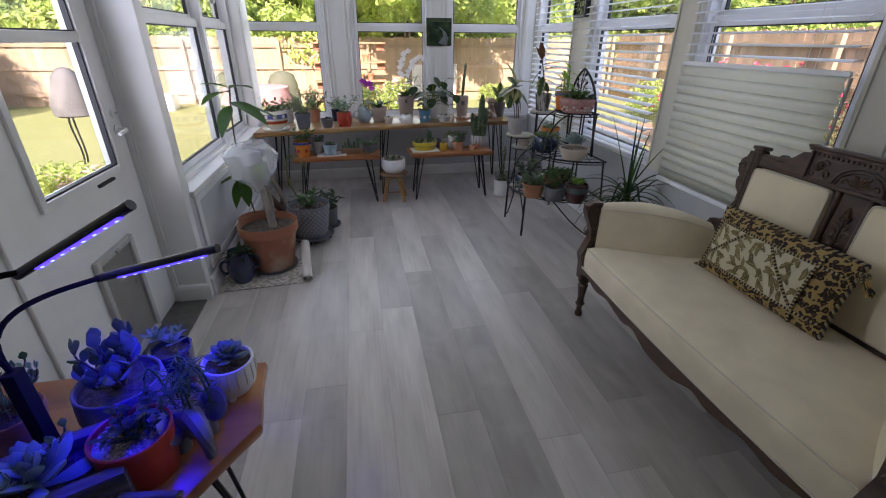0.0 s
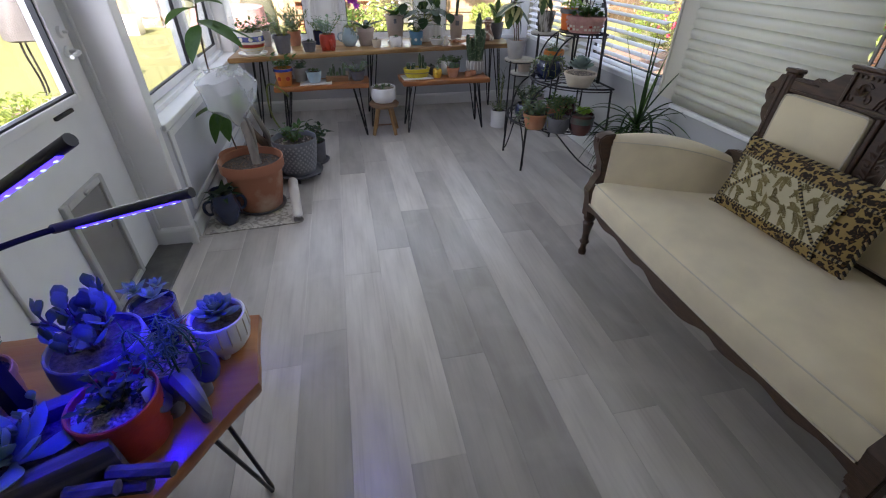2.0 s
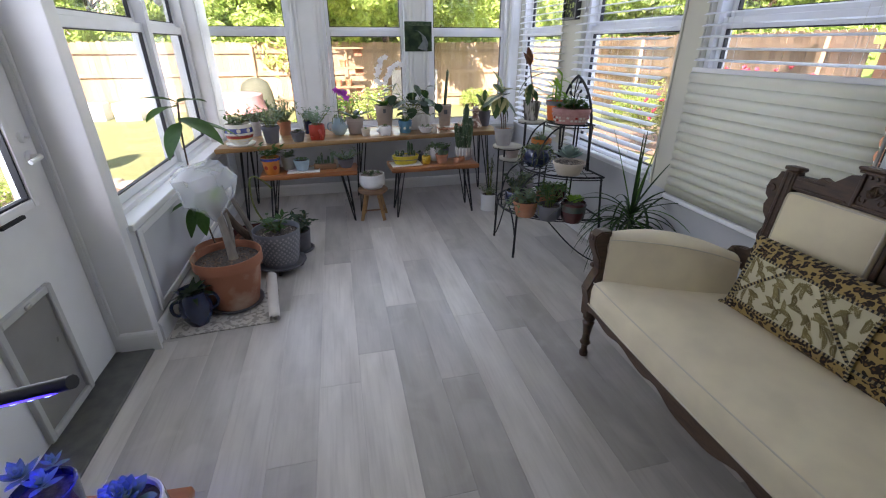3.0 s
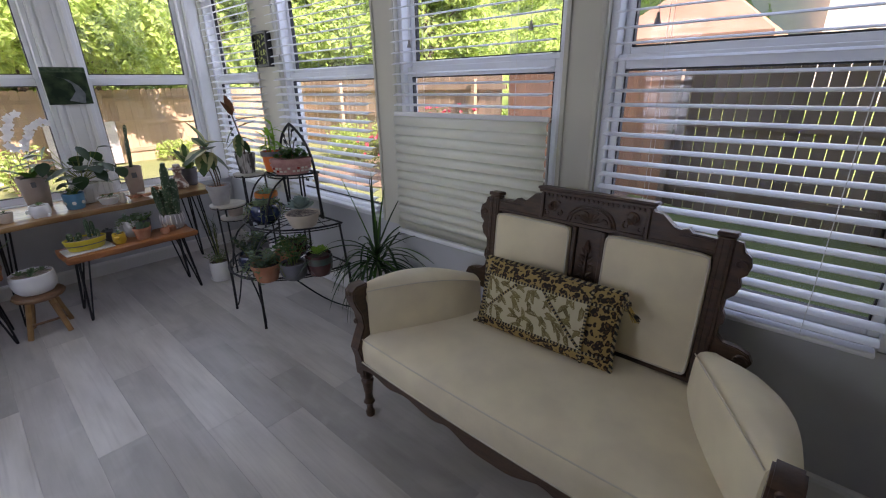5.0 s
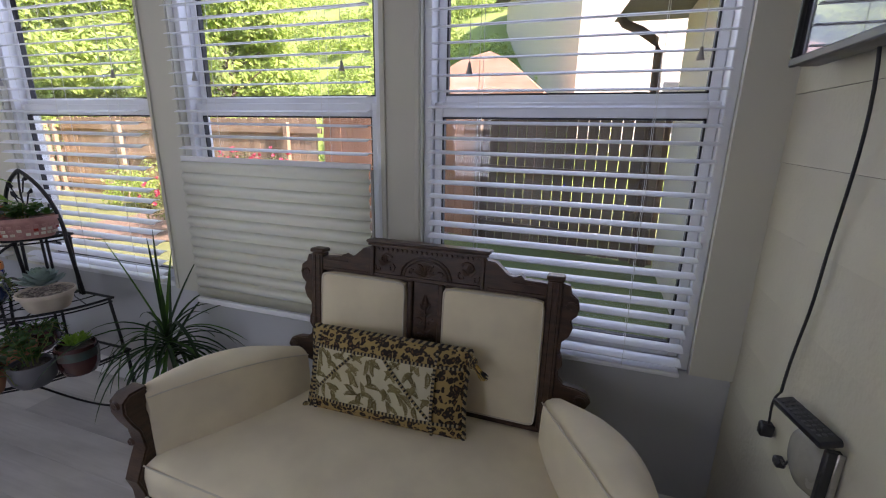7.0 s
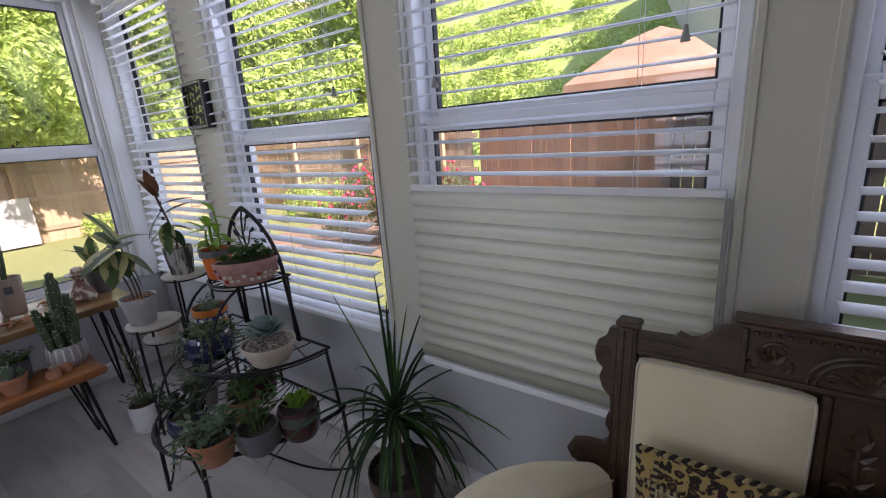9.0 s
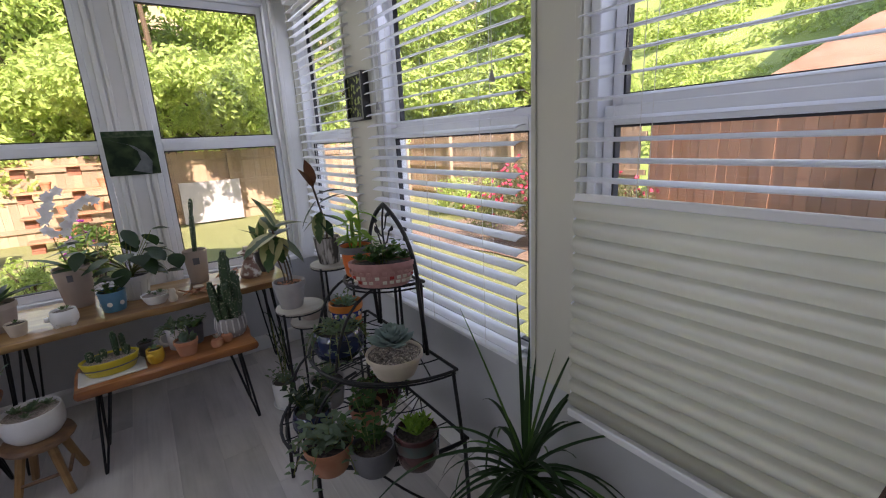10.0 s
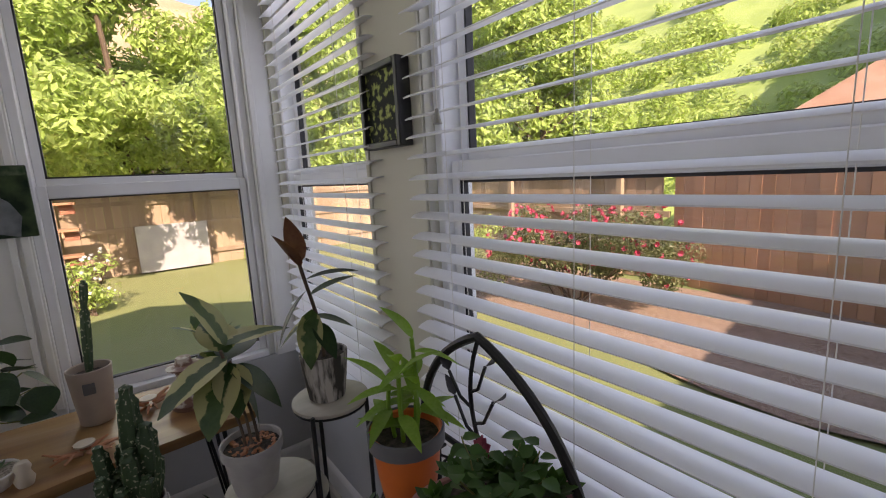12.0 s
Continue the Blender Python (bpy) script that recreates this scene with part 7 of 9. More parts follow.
def plant_trailing(th, h0, r, n, length, material, seed, ls=0.016):
    rr = random.Random(seed)
    sb, lb = bmesh.new(), bmesh.new()
    for i in range(n):
        a = i * 2.4 + rr.uniform(-.4, .4)
        o = Vector((math.cos(a), math.sin(a), 0))
        L = length * rr.uniform(0.5, 1.1)
        pts = bez(o * r * 0.3 + Vector((0, 0, h0)), o * r * 0.8 + Vector((0, 0, h0 + 0.05)), o * r * 1.25 + Vector((0, 0, h0 + 0.02)), o * r * 1.45 + Vector((0, 0, h0 - L * 0.55)), 8)
        tube(pts, 0.0018, 4, sb)
        for q in range(14):
            p = pts[min(8, int(q / 14 * 8) + 1)]
            leaf_into(lb, Matrix.Translation(p + Vector((rr.uniform(-.008, .008), rr.uniform(-.008, .008), rr.uniform(-.01, .01)))) @ Matrix.Rotation(rr.uniform(0, 6.28), 4, 'Z') @ Matrix.Rotation(-radians(rr.uniform(0, 60)), 4, 'Y'), ls * rr.uniform(0.7, 1.3), ls * 0.55, 0.3, 0.1, 3)
    part("branching", sb, M_LEAF_OLIVE, th)
    part("foliage", lb, material, th)


def column_cactus(bm, x, y, z0, h, r, ribs=7, lean=(0, 0)):
    rows = []
    for i in range(17):
        s = i / 16
        rad = r * (0.75 + 0.35 * math.sin(min(1, s * 1.3) * 2.2)) * (1 if s < 0.9 else 0.62) * (1 + 0.03 * (-1) ** i)
        rows.append([bm.verts.new((x + lean[0] * s + rad * (1 + 0.16 * math.cos(ribs * 2 * math.pi * k / 21)) * math.cos(2 * math.pi * k / 21), y + lean[1] * s + rad * (1 + 0.16 * math.cos(ribs * 2 * math.pi * k / 21)) * math.sin(2 * math.pi * k / 21), z0 + h * s)) for k in range(21)])
    tip = bm.verts.new((x + lean[0], y + lean[1], z0 + h * 1.03))
    for a, b in zip(rows, rows[1:]):
        for k in range(21):
            bm.faces.new((a[k], a[(k + 1) % 21], b[(k + 1) % 21], b[k]))
    for k in range(21):
        bm.faces.new((rows[-1][k], rows[-1][(k + 1) % 21], tip))


LEAF_ME = {}


def big_leaf(th, material, key, p, yaw, pitch, L, W, droop=0.25, fold=0.15, roll=0.0):
    """One large leaf as a part of its own, on a shared blade."""
    k = (key, round(droop, 2), round(fold, 2), round(W / L, 2))
    if k not in LEAF_ME:
        bm = bmesh.new()
        leaf_into(bm, Matrix.Identity(4), 1.0, W / L, fold, droop, 8, 0.8)
        LEAF_ME[k] = finish(bm, "leaf", material)
    return share("leaf", LEAF_ME[k], th, Matrix.Translation(p) @ Matrix.Rotation(radians(yaw), 4, 'Z') @ Matrix.Rotation(-radians(pitch), 4, 'Y') @ Matrix.Rotation(radians(roll), 4, 'X') @ Matrix.Diagonal((L, L, L, 1)))


def potted(label, x, y, z, rt, rb, h, potmat, category="potted plant", name="potted_plant", rim=0.0, belly=0.0, saucer=None, saucer_mat=None, soil=M_SOIL, rz=0, sx=1.0, sy=1.0, group=""):
    th = thing(name, label, category, at=pose(x, y, z + 0.001, 0, 0, rz), group=group)
    up = 0.0
    if saucer:
        part("saucer", lathe([(0, 0), (saucer * 0.9, 0), (saucer, 0.012), (saucer, 0.017), (saucer * 0.92, 0.016), (saucer * 0.85, 0.007), (0, 0.007)], 26, sx=sx, sy=sy), saucer_mat or potmat, th)
        up = 0.008
    bm = pot_bm(rt, rb, h, rim, belly=belly, sx=sx, sy=sy)
    bmesh.ops.translate(bm, verts=bm.verts, vec=(0, 0, up))
    part("pot", bm, potmat, th)
    part("soil", soil_bm(rt * 0.93, h * 0.86 + up, 3, sx, sy), soil, th)
    return th, h * 0.86 + up


def bands(th, h, rows, rad):
    """Painted rings round a pot: (height from, height to, material)."""
    for z0, z1, m in rows:
        n = 26
        bm = bmesh.new()
        a = [bm.verts.new(((rad(z0) + 0.0022) * math.cos(6.2832 * i / n), (rad(z0) + 0.0022) * math.sin(6.2832 * i / n), z0)) for i in range(n)]
        b = [bm.verts.new(((rad(z1) + 0.0022) * math.cos(6.2832 * i / n), (rad(z1) + 0.0022) * math.sin(6.2832 * i / n), z1)) for i in range(n)]
        for i in range(n):
            j = (i + 1) % n
            bm.faces.new((a[i], a[j], b[j], b[i]))
        part("painted_band", bm, m, th)


def scallops(th, z, r, n, size, m, label="painted pattern"):
    bm = bmesh.new()
    for i in range(n):
        a = 6.2832 * i / n
        q = Matrix.Rotation(a, 4, 'Z') @ Matrix.Translation((r + 0.0026, 0, z)) @ Matrix.Rotation(radians(90), 4, 'Y')
        lathe([(0, 0.0012), (size, 0.0012), (size * 0.98, 0)], 10, bm, m=q)
    for piece in split_parts(bm):
        part("painted_motif", piece, m, th, label)


M_TALBASE = mat("hand_painted_orange", (0.60, 0.20, 0.03), 0.3, second=(0.52, 0.15, 0.02), scale=14, coat=0.5)
M_TALBLUE = mat("cobalt_paint", (0.02, 0.03, 0.16), 0.25, second=(0.04, 0.06, 0.28), scale=40, coat=0.5)
M_TALWHITE = mat("cream_glaze", (0.70, 0.66, 0.56), 0.25, second=(0.60, 0.56, 0.47), scale=40, coat=0.5)
M_TALRED = mat("brick_glaze", (0.42, 0.05, 0.03), 0.25, second=(0.30, 0.04, 0.03), scale=30, coat=0.5)
M_TALYEL = mat("yellow_paint", (0.65, 0.42, 0.04), 0.3, second=(0.55, 0.33, 0.03), scale=30, coat=0.5)

# - plant table, back and front rows
th, h = potted("round hand-painted bowl of succulents on a plate on the plant table", -0.50, 4.24, TZ, 0.095, 0.055, 0.155, M_TALWHITE, belly=0.105, saucer=0.11, saucer_mat=M_WCER)
bands(th, h, ((0.035, 0.06, M_TALYEL), (0.06, 0.085, M_TALRED), (0.085, 0.10, M_TALWHITE), (0.10, 0.135, M_TALBLUE)), lambda z: 0.055 + 0.05 * math.sin(min(1, z / 0.10) * 1.57) if z < 0.1 else 0.105 - 0.01 * (z - 0.1) / 0.055)
scallops(th, 0.118, 0.103, 9, 0.016, M_TALWHITE)
plant_bushy(th, h, 0.13, 0.12, 12, 9, 0.045, 0.02, M_LEAF, 1)
th, h = potted("grey pot with a leafy succulent", -0.44, 4.60, TZ, 0.05, 0.042, 0.12, M_GREYPOT)
plant_bushy(th, h, 0.10, 0.14, 9, 10, 0.03, 0.016, M_LEAF_GREY, 2)
th, h = potted("dark grey square-shouldered pot with grey-green leaves", -0.27, 4.27, TZ, 0.070, 0.05, 0.13, M_DGREY, rim=0.006)
plant_bushy(th, h, 0.13, 0.17, 12, 12, 0.04, 0.018, M_LEAF_GREY, 3)
th, h = potted("terracotta pot with spiky pale succulent stems", -0.20, 4.60, TZ, 0.058, 0.045, 0.115, M_TERRA, rim=0.005)
plant_bushy(th, h, 0.14, 0.20, 16, 14, 0.05, 0.012, M_LEAF_GREY, 4, up=45)
th, h = potted("small dark bowl with a round cactus", -0.07, 4.28, TZ, 0.058, 0.04, 0.075, M_DGREY)
plant_rosettes(th, h, 0.05, ((0, 0, 0.035, 16), (0.5, 0.4, 0.025, 12)), M_LEAF_DARK, 5)
th, h = potted("orange-red animal-shaped pot with dusty succulent leaves", 0.08, 4.34, TZ, 0.062, 0.052, 0.12, M_REDPOT, belly=0.066)
for s in (-1, 1):
    part("foot", lathe([(0, 0), (0.018, 0), (0.02, 0.03), (0, 0.03)], 10, m=pose(s * 0.035, -0.045, 0)), M_REDPOT, th)
part("trunk_spout", tube(bez((0.02, -0.06, 0.08), (0.03, -0.09, 0.07), (0.04, -0.085, 0.03), (0.03, -0.075, 0.015), 8), 0.011, 8), M_REDPOT, th)
plant_bushy(th, h, 0.13, 0.16, 12, 12, 0.038, 0.022, M_LEAF_BLUE, 6)
th, h = potted("dark blue pot with a grey leafy plant", 0.0, 4.62, TZ, 0.045, 0.038, 0.11, M_NAVY)
plant_bushy(th, h, 0.09, 0.12, 8, 10, 0.03, 0.018, M_LEAF_GREY, 7)
# teapot
th = thing("teapot_planter", "pale blue ceramic teapot planter on the plant table", "planter", at=pose(0.26, 4.50, TZ + 0.001))
part("body", lathe([(0, 0), (0.04, 0), (0.062, 0.03), (0.066, 0.06), (0.055, 0.10), (0.04, 0.12), (0.036, 0.14), (0.03, 0.138), (0, 0.10)], 24), M_CYAN, th)
part("spout", tube(bez((0.05, 0, 0.05), (0.09, 0, 0.06), (0.085, 0, 0.11), (0.11, 0, 0.125), 8), 0.012, 8, r_end=0.007), M_CYAN, th)
part("handle", tube(bez((-0.05, 0, 0.10), (-0.11, 0, 0.12), (-0.11, 0, 0.03), (-0.055, 0, 0.035), 10), 0.006, 8), M_CYAN, th)
plant_trailing(th, 0.13, 0.04, 7, 0.10, M_LEAF_GREY, 8)
# purple orchid in a taupe pot
th, h = potted("taupe pot with dark strappy orchid leaves and purple blooms", 0.40, 4.52, TZ, 0.078, 0.055, 0.135, M_TAUPE, rim=0.004)
for i, (a, L, d) in enumerate(((10, 0.20, 0.45), (80, 0.17, 0.4), (150, 0.21, 0.5), (215, 0.18, 0.4), (280, 0.20, 0.55), (330, 0.16, 0.3), (50, 0.12, 0.1))):
    big_leaf(th, M_LEAF_DARK, "orchid", (0, 0, h), a, 42, L, L * 0.26, d, 0.35)


def orchid_spike(th, h, material, pts, n, size, seed):
    rr = random.Random(seed)
    path = bez(*pts, 14)
    part("flower_stem", tube(path, 0.0028, 5), M_LEAF_OLIVE, th)
    for i in range(n):
        p = path[14 - i]
        bm = bmesh.new()
        q = Matrix.Translation(p + Vector((rr.uniform(-.012, .012), -0.02, rr.uniform(-.02, .01)))) @ pose(0, 0, 0, 78 + rr.uniform(-15, 15), 0, rr.uniform(-25, 25))
        for k, (w, L) in enumerate(((0.9, 1), (1.15, 1), (0.7, 0.95), (0.7, 0.95), (1.15, 1))):
            leaf_into(bm, q @ Matrix.Rotation(radians(90 + 72 * k), 4, 'Z') @ Matrix.Rotation(-radians(12), 4, 'Y'), size * L, size * w * 0.8, 0.12, 0.12, 4)
        part("blossom", bm, material, th)


orchid_spike(th, h, M_PETAL_P, ((0, 0, h), (-0.02, 0.0, h + 0.12), (-0.05, 0, h + 0.24), (-0.13, 0, h + 0.25)), 6, 0.032, 3)
th, h = potted("small cream cup with a seedling", 0.48, 4.38, TZ, 0.042, 0.03, 0.062, M_CREAMCER)
plant_rosettes(th, h, 0.03, ((0, 0, 0.022, 10),), M_LEAF, 4)
th, h = potted("small white animal-shaped pot with a tiny succulent", 0.645, 4.40, TZ, 0.05, 0.045, 0.075, M_WCER, belly=0.056, soil=M_GRAVEL)
for x, y in ((-0.03, -0.035), (0.03, -0.035), (-0.03, 0.03), (0.03, 0.03)):
    part("foot", lathe([(0, 0), (0.012, 0), (0.014, 0.02), (0, 0.02)], 8, m=pose(x, y, -0.001)), M_WCER, th)
part("snout", lathe([(0, 0), (0.014, 0.004), (0.012, 0.018), (0, 0.02)], 10, m=pose(-0.052, -0.01, 0.04, 0, -90, 0)), M_WCER, th)
plant_rosettes(th, h, 0.04, ((0, 0, 0.03, 12), (0.4, 0.5, 0.02, 10)), M_LEAF_GREY, 5)
# tall white orchid
th, h = potted("tall taupe pot with a white moth orchid by the window", 0.68, 4.70, TZ, 0.085, 0.062, 0.215, M_TAUPE)
part("tag", boxm(-0.02, 0.005, -0.086, -0.082, 0.15, 0.185, 0.002), M_DGREY, th, "small dark hanging tag")
for i, (a, L, d) in enumerate(((0, 0.19, 0.4), (175, 0.20, 0.45), (60, 0.16, 0.35), (240, 0.18, 0.5), (300, 0.15, 0.2))):
    big_leaf(th, M_LEAF, "orchid", (0, 0, h), a, 50, L, L * 0.32, d, 0.3)
orchid_spike(th, h, M_PETAL_W, ((0, 0, h), (0.02, 0, h + 0.2), (0.03, 0.0, h + 0.40), (0.16, -0.02, h + 0.36)), 11, 0.031, 5)
orchid_spike(th, h, M_PETAL_W, ((0, 0, h), (-0.04, 0, h + 0.16), (-0.08, 0.0, h + 0.36), (0.02, -0.03, h + 0.42)), 9, 0.031, 6)
th, h = potted("small blue pot with painted flowers and green leaves", 0.835, 4.47, TZ, 0.062, 0.05, 0.105, M_BLUECER, soil=M_SOIL)
scallops(th, 0.045, 0.057, 7, 0.012, M_TALWHITE, "white painted flowers")
plant_bushy(th, h, 0.07, 0.06, 10, 8, 0.025, 0.016, M_LEAF, 9)
# round dark leaves in a white fluted pot
th, h = potted("white ribbed pot with a plant of round dark leaves", 0.93, 4.62, TZ, 0.085, 0.055, 0.135, M_WCER, rim=0.004)
for i in range(11):
    part("rib", tube([(math.cos(i * 0.571) * 0.058, math.sin(i * 0.571) * 0.058, 0.01), (math.cos(i * 0.571) * 0.077, math.sin(i * 0.571) * 0.077, 0.105)], 0.004, 5), M_WCER, th)
rr = random.Random(10)
for i in range(44):
    a = i * 137.5
    r, z = 0.06 + 0.19 * rr.random(), h + 0.04 + 0.25 * rr.random()
    p = Vector((math.cos(radians(a)) * r, math.sin(radians(a)) * r * 0.8, z - 0.9 * max(0, r - 0.16)))
    part("leaf_stalk", tube(bez((0, 0, h), (0, 0, h + 0.06), p * 0.7 + Vector((0, 0, 0.03)), p, 5), 0.002, 4), M_LEAF_OLIVE, th)
    big_leaf(th, M_LEAF_DARK, "round", p, a + rr.uniform(-40, 40), rr.uniform(-55, 15), 0.105 * rr.uniform(0.8, 1.15), 0.092, 0.15, 0.12)
th, h = potted("white scalloped dish of tiny succulents", 1.015, 4.44, TZ, 0.068, 0.045, 0.05, M_WCER, soil=M_GRAVEL)
plant_rosettes(th, h, 0.06, ((0.4, 0.1, 0.03, 12), (-0.4, 0.3, 0.024, 10), (0, -0.5, 0.02, 10)), M_LEAF_GREY, 11)
fig = thing("figurine", "small wooden hedgehog-like figure on the table edge", "figurine", at=pose(1.09, 4.40, TZ + 0.001))
part("body", lathe([(0, 0), (0.018, 0), (0.024, 0.02), (0.016, 0.04), (0.02, 0.055), (0.014, 0.07), (0, 0.074)], 14), M_CREAMCER, fig)
th, h = potted("tall taupe pot with a thin columnar cactus and a dark tag", 1.25, 4.70, TZ, 0.066, 0.05, 0.20, M_TAUPE)
part("tag", boxm(-0.022, 0.012, -0.064, -0.058, 0.12, 0.16, 0.002), M_DGREY, th, "dark paper tag")
bm = bmesh.new()
column_cactus(bm, 0, 0, h, 0.25, 0.012, 4, (0.02, 0))
column_cactus(bm, 0.02, 0, h + 0.24, 0.09, 0.010, 4, (0.01, 0))
part("stem", bm, M_CACTUS, th)
dw = thing("driftwood_dish", "reddish driftwood piece with a small pale disc", "ornament", at=pose(1.22, 4.47, TZ + 0.001))
bm = bmesh.new()
rr = random.Random(4)
for i in range(16):
    a = rr.uniform(0, 6.28)
    tube([(math.cos(a) * 0.02, math.sin(a) * 0.015, 0.008), (math.cos(a) * 0.06, math.sin(a) * 0.04, rr.uniform(0.01, 0.03)), (math.cos(a) * 0.10, math.sin(a) * 0.06, rr.uniform(0.005, 0.035))], 0.007, 5, bm, r_end=0.003)
for piece in split_parts(bm):
    part("twig", piece, M_TERRA, dw)
part("disc", lathe([(0, 0.03), (0.026, 0.03), (0.028, 0.036), (0, 0.04)], 16), M_CREAMCER, dw, "small pale disc")
copy_thing(dw, pose(1.40, 4.68, TZ + 0.001, 0, 0, 60))
# hatted figure
hf = thing("figurine", "painted figure in a dark wide-brimmed hat among pots", "figurine", at=pose(1.52, 4.58, TZ + 0.001))
bm = lathe([(0, 0), (0.055, 0), (0.062, 0.02), (0.05, 0.05), (0.035, 0.09), (0.026, 0.11), (0.032, 0.13), (0.03, 0.15), (0.058, 0.152), (0.06, 0.158), (0.03, 0.165), (0.024, 0.19), (0, 0.194)], 18, wob=0.03)
part("figure", bm, mat("painted_resin", (0.20, 0.10, 0.07), 0.5, second=(0.55, 0.50, 0.42), scale=26, lo=0.5, hi=0.6), hf)
th, h = potted("dark pot with variegated broad leaves at the table end", 1.63, 4.66, TZ, 0.065, 0.05, 0.14, M_DGREY)
for i, (a, p, L) in enumerate(((20, 55, 0.16), (110, 60, 0.17), (190, 50, 0.16), (260, 45, 0.18), (320, 65, 0.15), (70, 75, 0.14))):
    big_leaf(th, M_LEAF_VAR, "varieg", (0, 0, h + 0.04 * (i % 3)), a, p, L, L * 0.5, 0.3, 0.15)

# - first bench
th, h = potted("hand-painted orange pot with a rambling green stem", -0.29, 4.14, BZ, 0.072, 0.052, 0.135, M_TALBASE, rim=0.004)
bands(th, h, ((0.112, 0.132, M_TALBLUE),), lambda z: 0.072)
scallops(th, 0.06, 0.062, 6, 0.016, M_TALRED)
plant_bushy(th, h, 0.12, 0.10, 8, 6, 0.06, 0.03, M_LEAF, 21)
th, h = potted("grey-blue pot with grey succulent rosettes", -0.17, 4.25, BZ, 0.056, 0.045, 0.11, M_GREYPOT)
plant_bushy(th, h, 0.07, 0.06, 9, 9, 0.03, 0.018, M_LEAF_BLUE, 22)
th, h = potted("pale blue octagonal pot with a small succulent on a white tray", -0.06, 4.16, BZ + 0.012, 0.064, 0.045, 0.085, M_CYAN)
plant_rosettes(th, h, 0.05, ((0, 0, 0.04, 16), (-0.6, 0.4, 0.03, 12), (0.6, 0.3, 0.03, 12)), M_LEAF_GREY, 23)
tr = thing("tray", "white rectangular ceramic tray on the bench", "tray", at=pose(-0.05, 4.17, BZ + 0.001))
part("base", boxm(-0.12, 0.12, -0.07, 0.07, 0, 0.006, 0.002), M_WCER, tr)
for x0, x1, y0, y1 in ((-0.125, 0.125, -0.075, -0.068), (-0.125, 0.125, 0.068, 0.075), (-0.125, -0.118, -0.068, 0.068), (0.118, 0.125, -0.068, 0.068)):
    part("rim", boxm(x0, x1, y0, y1, 0, 0.012, 0.002), M_WCER, tr)
tg = thing("trough_planter", "narrow brown wooden trough planted with small cacti", "planter", at=pose(0.12, 4.20, BZ + 0.001))
part("trough", boxm(-0.09, 0.09, -0.03, 0.03, 0, 0.045, 0.004), M_STOOLW, tg)
part("gravel", pebbles(0.08, 0.044, 60, 0.005, 2, 1, 0.3), M_GRAVEL, tg)
for i, x in enumerate((-0.07, -0.045, -0.02, 0.005, 0.03, 0.06)):
    bm = bmesh.new()
    column_cactus(bm, x, 0, 0.045, 0.03 + 0.03 * (i % 3), 0.008 + 0.003 * (i % 2), 6)
    part("cactus", bm, M_LEAF_GREY if i % 2 else M_CACTUS, tg)
copy_thing(fig, pose(0.205, 4.22, BZ + 0.001))
th, h = potted("dark blue-grey bowl with a spreading grey succulent", 0.29, 4.22, BZ, 0.068, 0.045, 0.075, M_DGREY)
plant_bushy(th, h, 0.16, 0.08, 13, 9, 0.035, 0.016, M_LEAF_BLUE, 25)
# - stool
th, h = potted("white speckled bowl of mixed succulents on the stool", 0.49, 4.16, 0.269, 0.105, 0.085, 0.12, M_WCER, belly=0.11, soil=M_GRAVEL)
plant_rosettes(th, h, 0.09, ((0, 0, 0.05, 18), (0.6, 0.3, 0.04, 14), (-0.6, 0.2, 0.045, 14), (-0.1, -0.6, 0.035, 12), (0.1, 0.6, 0.035, 12)), M_LEAF_GREY, 26)
# - second bench
yt = thing("trivet", "white square ceramic trivet under the yellow pot", "tray", at=pose(0.79, 4.20, BZ + 0.001, 0, 0, 4))
part("plate", boxm(-0.13, 0.13, -0.085, 0.085, 0, 0.009, 0.003), M_WCER, yt)
th, h = potted("long oval yellow dish with a cactus garden", 0.79, 4.20, BZ + 0.0105, 0.075, 0.062, 0.07, M_YELLOW, soil=M_GRAVEL, sx=1.55, rz=4)
bm = bmesh.new()
tube([(0.112 * math.cos(i * 0.314), 0.073 * math.sin(i * 0.314), 0.036) for i in range(20)], 0.003, 5, bm, closed=True)
part("painted_line", bm, M_DGREY, th, "black painted zigzag line")
part("gravel", pebbles(0.065, h, 90, 0.006, 3, 1.5, 1), M_GRAVEL, th)
for i, (x, y, hh, r) in enumerate(((-0.07, 0.01, 0.05, 0.014), (-0.04, -0.02, 0.035, 0.012), (-0.02, 0.02, 0.045, 0.012), (0.03, 0.01, 0.12, 0.011), (0.06, 0.02, 0.10, 0.010), (0.07, -0.01, 0.05, 0.012))):
    bm = bmesh.new()
    column_cactus(bm, x, y, h, hh, r, 6)
    part("cactus", bm, M_CACTUS, th)
th, h = potted("small yellow dog-shaped pot with a tiny plant", 0.965, 4.18, BZ, 0.036, 0.03, 0.07, M_TALYEL, belly=0.04)
part("head", lathe([(0, -0.016), (0.015, -0.008), (0.016, 0.006), (0, 0.016)], 10, m=pose(-0.02, -0.035, 0.045)), M_TALYEL, th)
plant_rosettes(th, h, 0.03, ((0, 0, 0.035, 12),), M_LEAF_BLUE, 28)
th, h = potted("small black cup with a dark succulent", 0.93, 4.29, BZ, 0.036, 0.03, 0.075, M_DGREY)
plant_rosettes(th, h, 0.03, ((0, 0, 0.03, 12),), M_LEAF_DARK, 29)
th, h = potted("white mug planted with spreading pale succulents", 1.07, 4.29, BZ, 0.05, 0.042, 0.115, M_WCER)
part("handle", tube(bez((-0.045, 0, 0.09), (-0.09, 0, 0.10), (-0.09, 0, 0.03), (-0.042, 0, 0.03), 10), 0.006, 8), M_WCER, th)
plant_trailing(th, h, 0.06, 10, 0.05, M_LEAF_GREY, 30, 0.03)
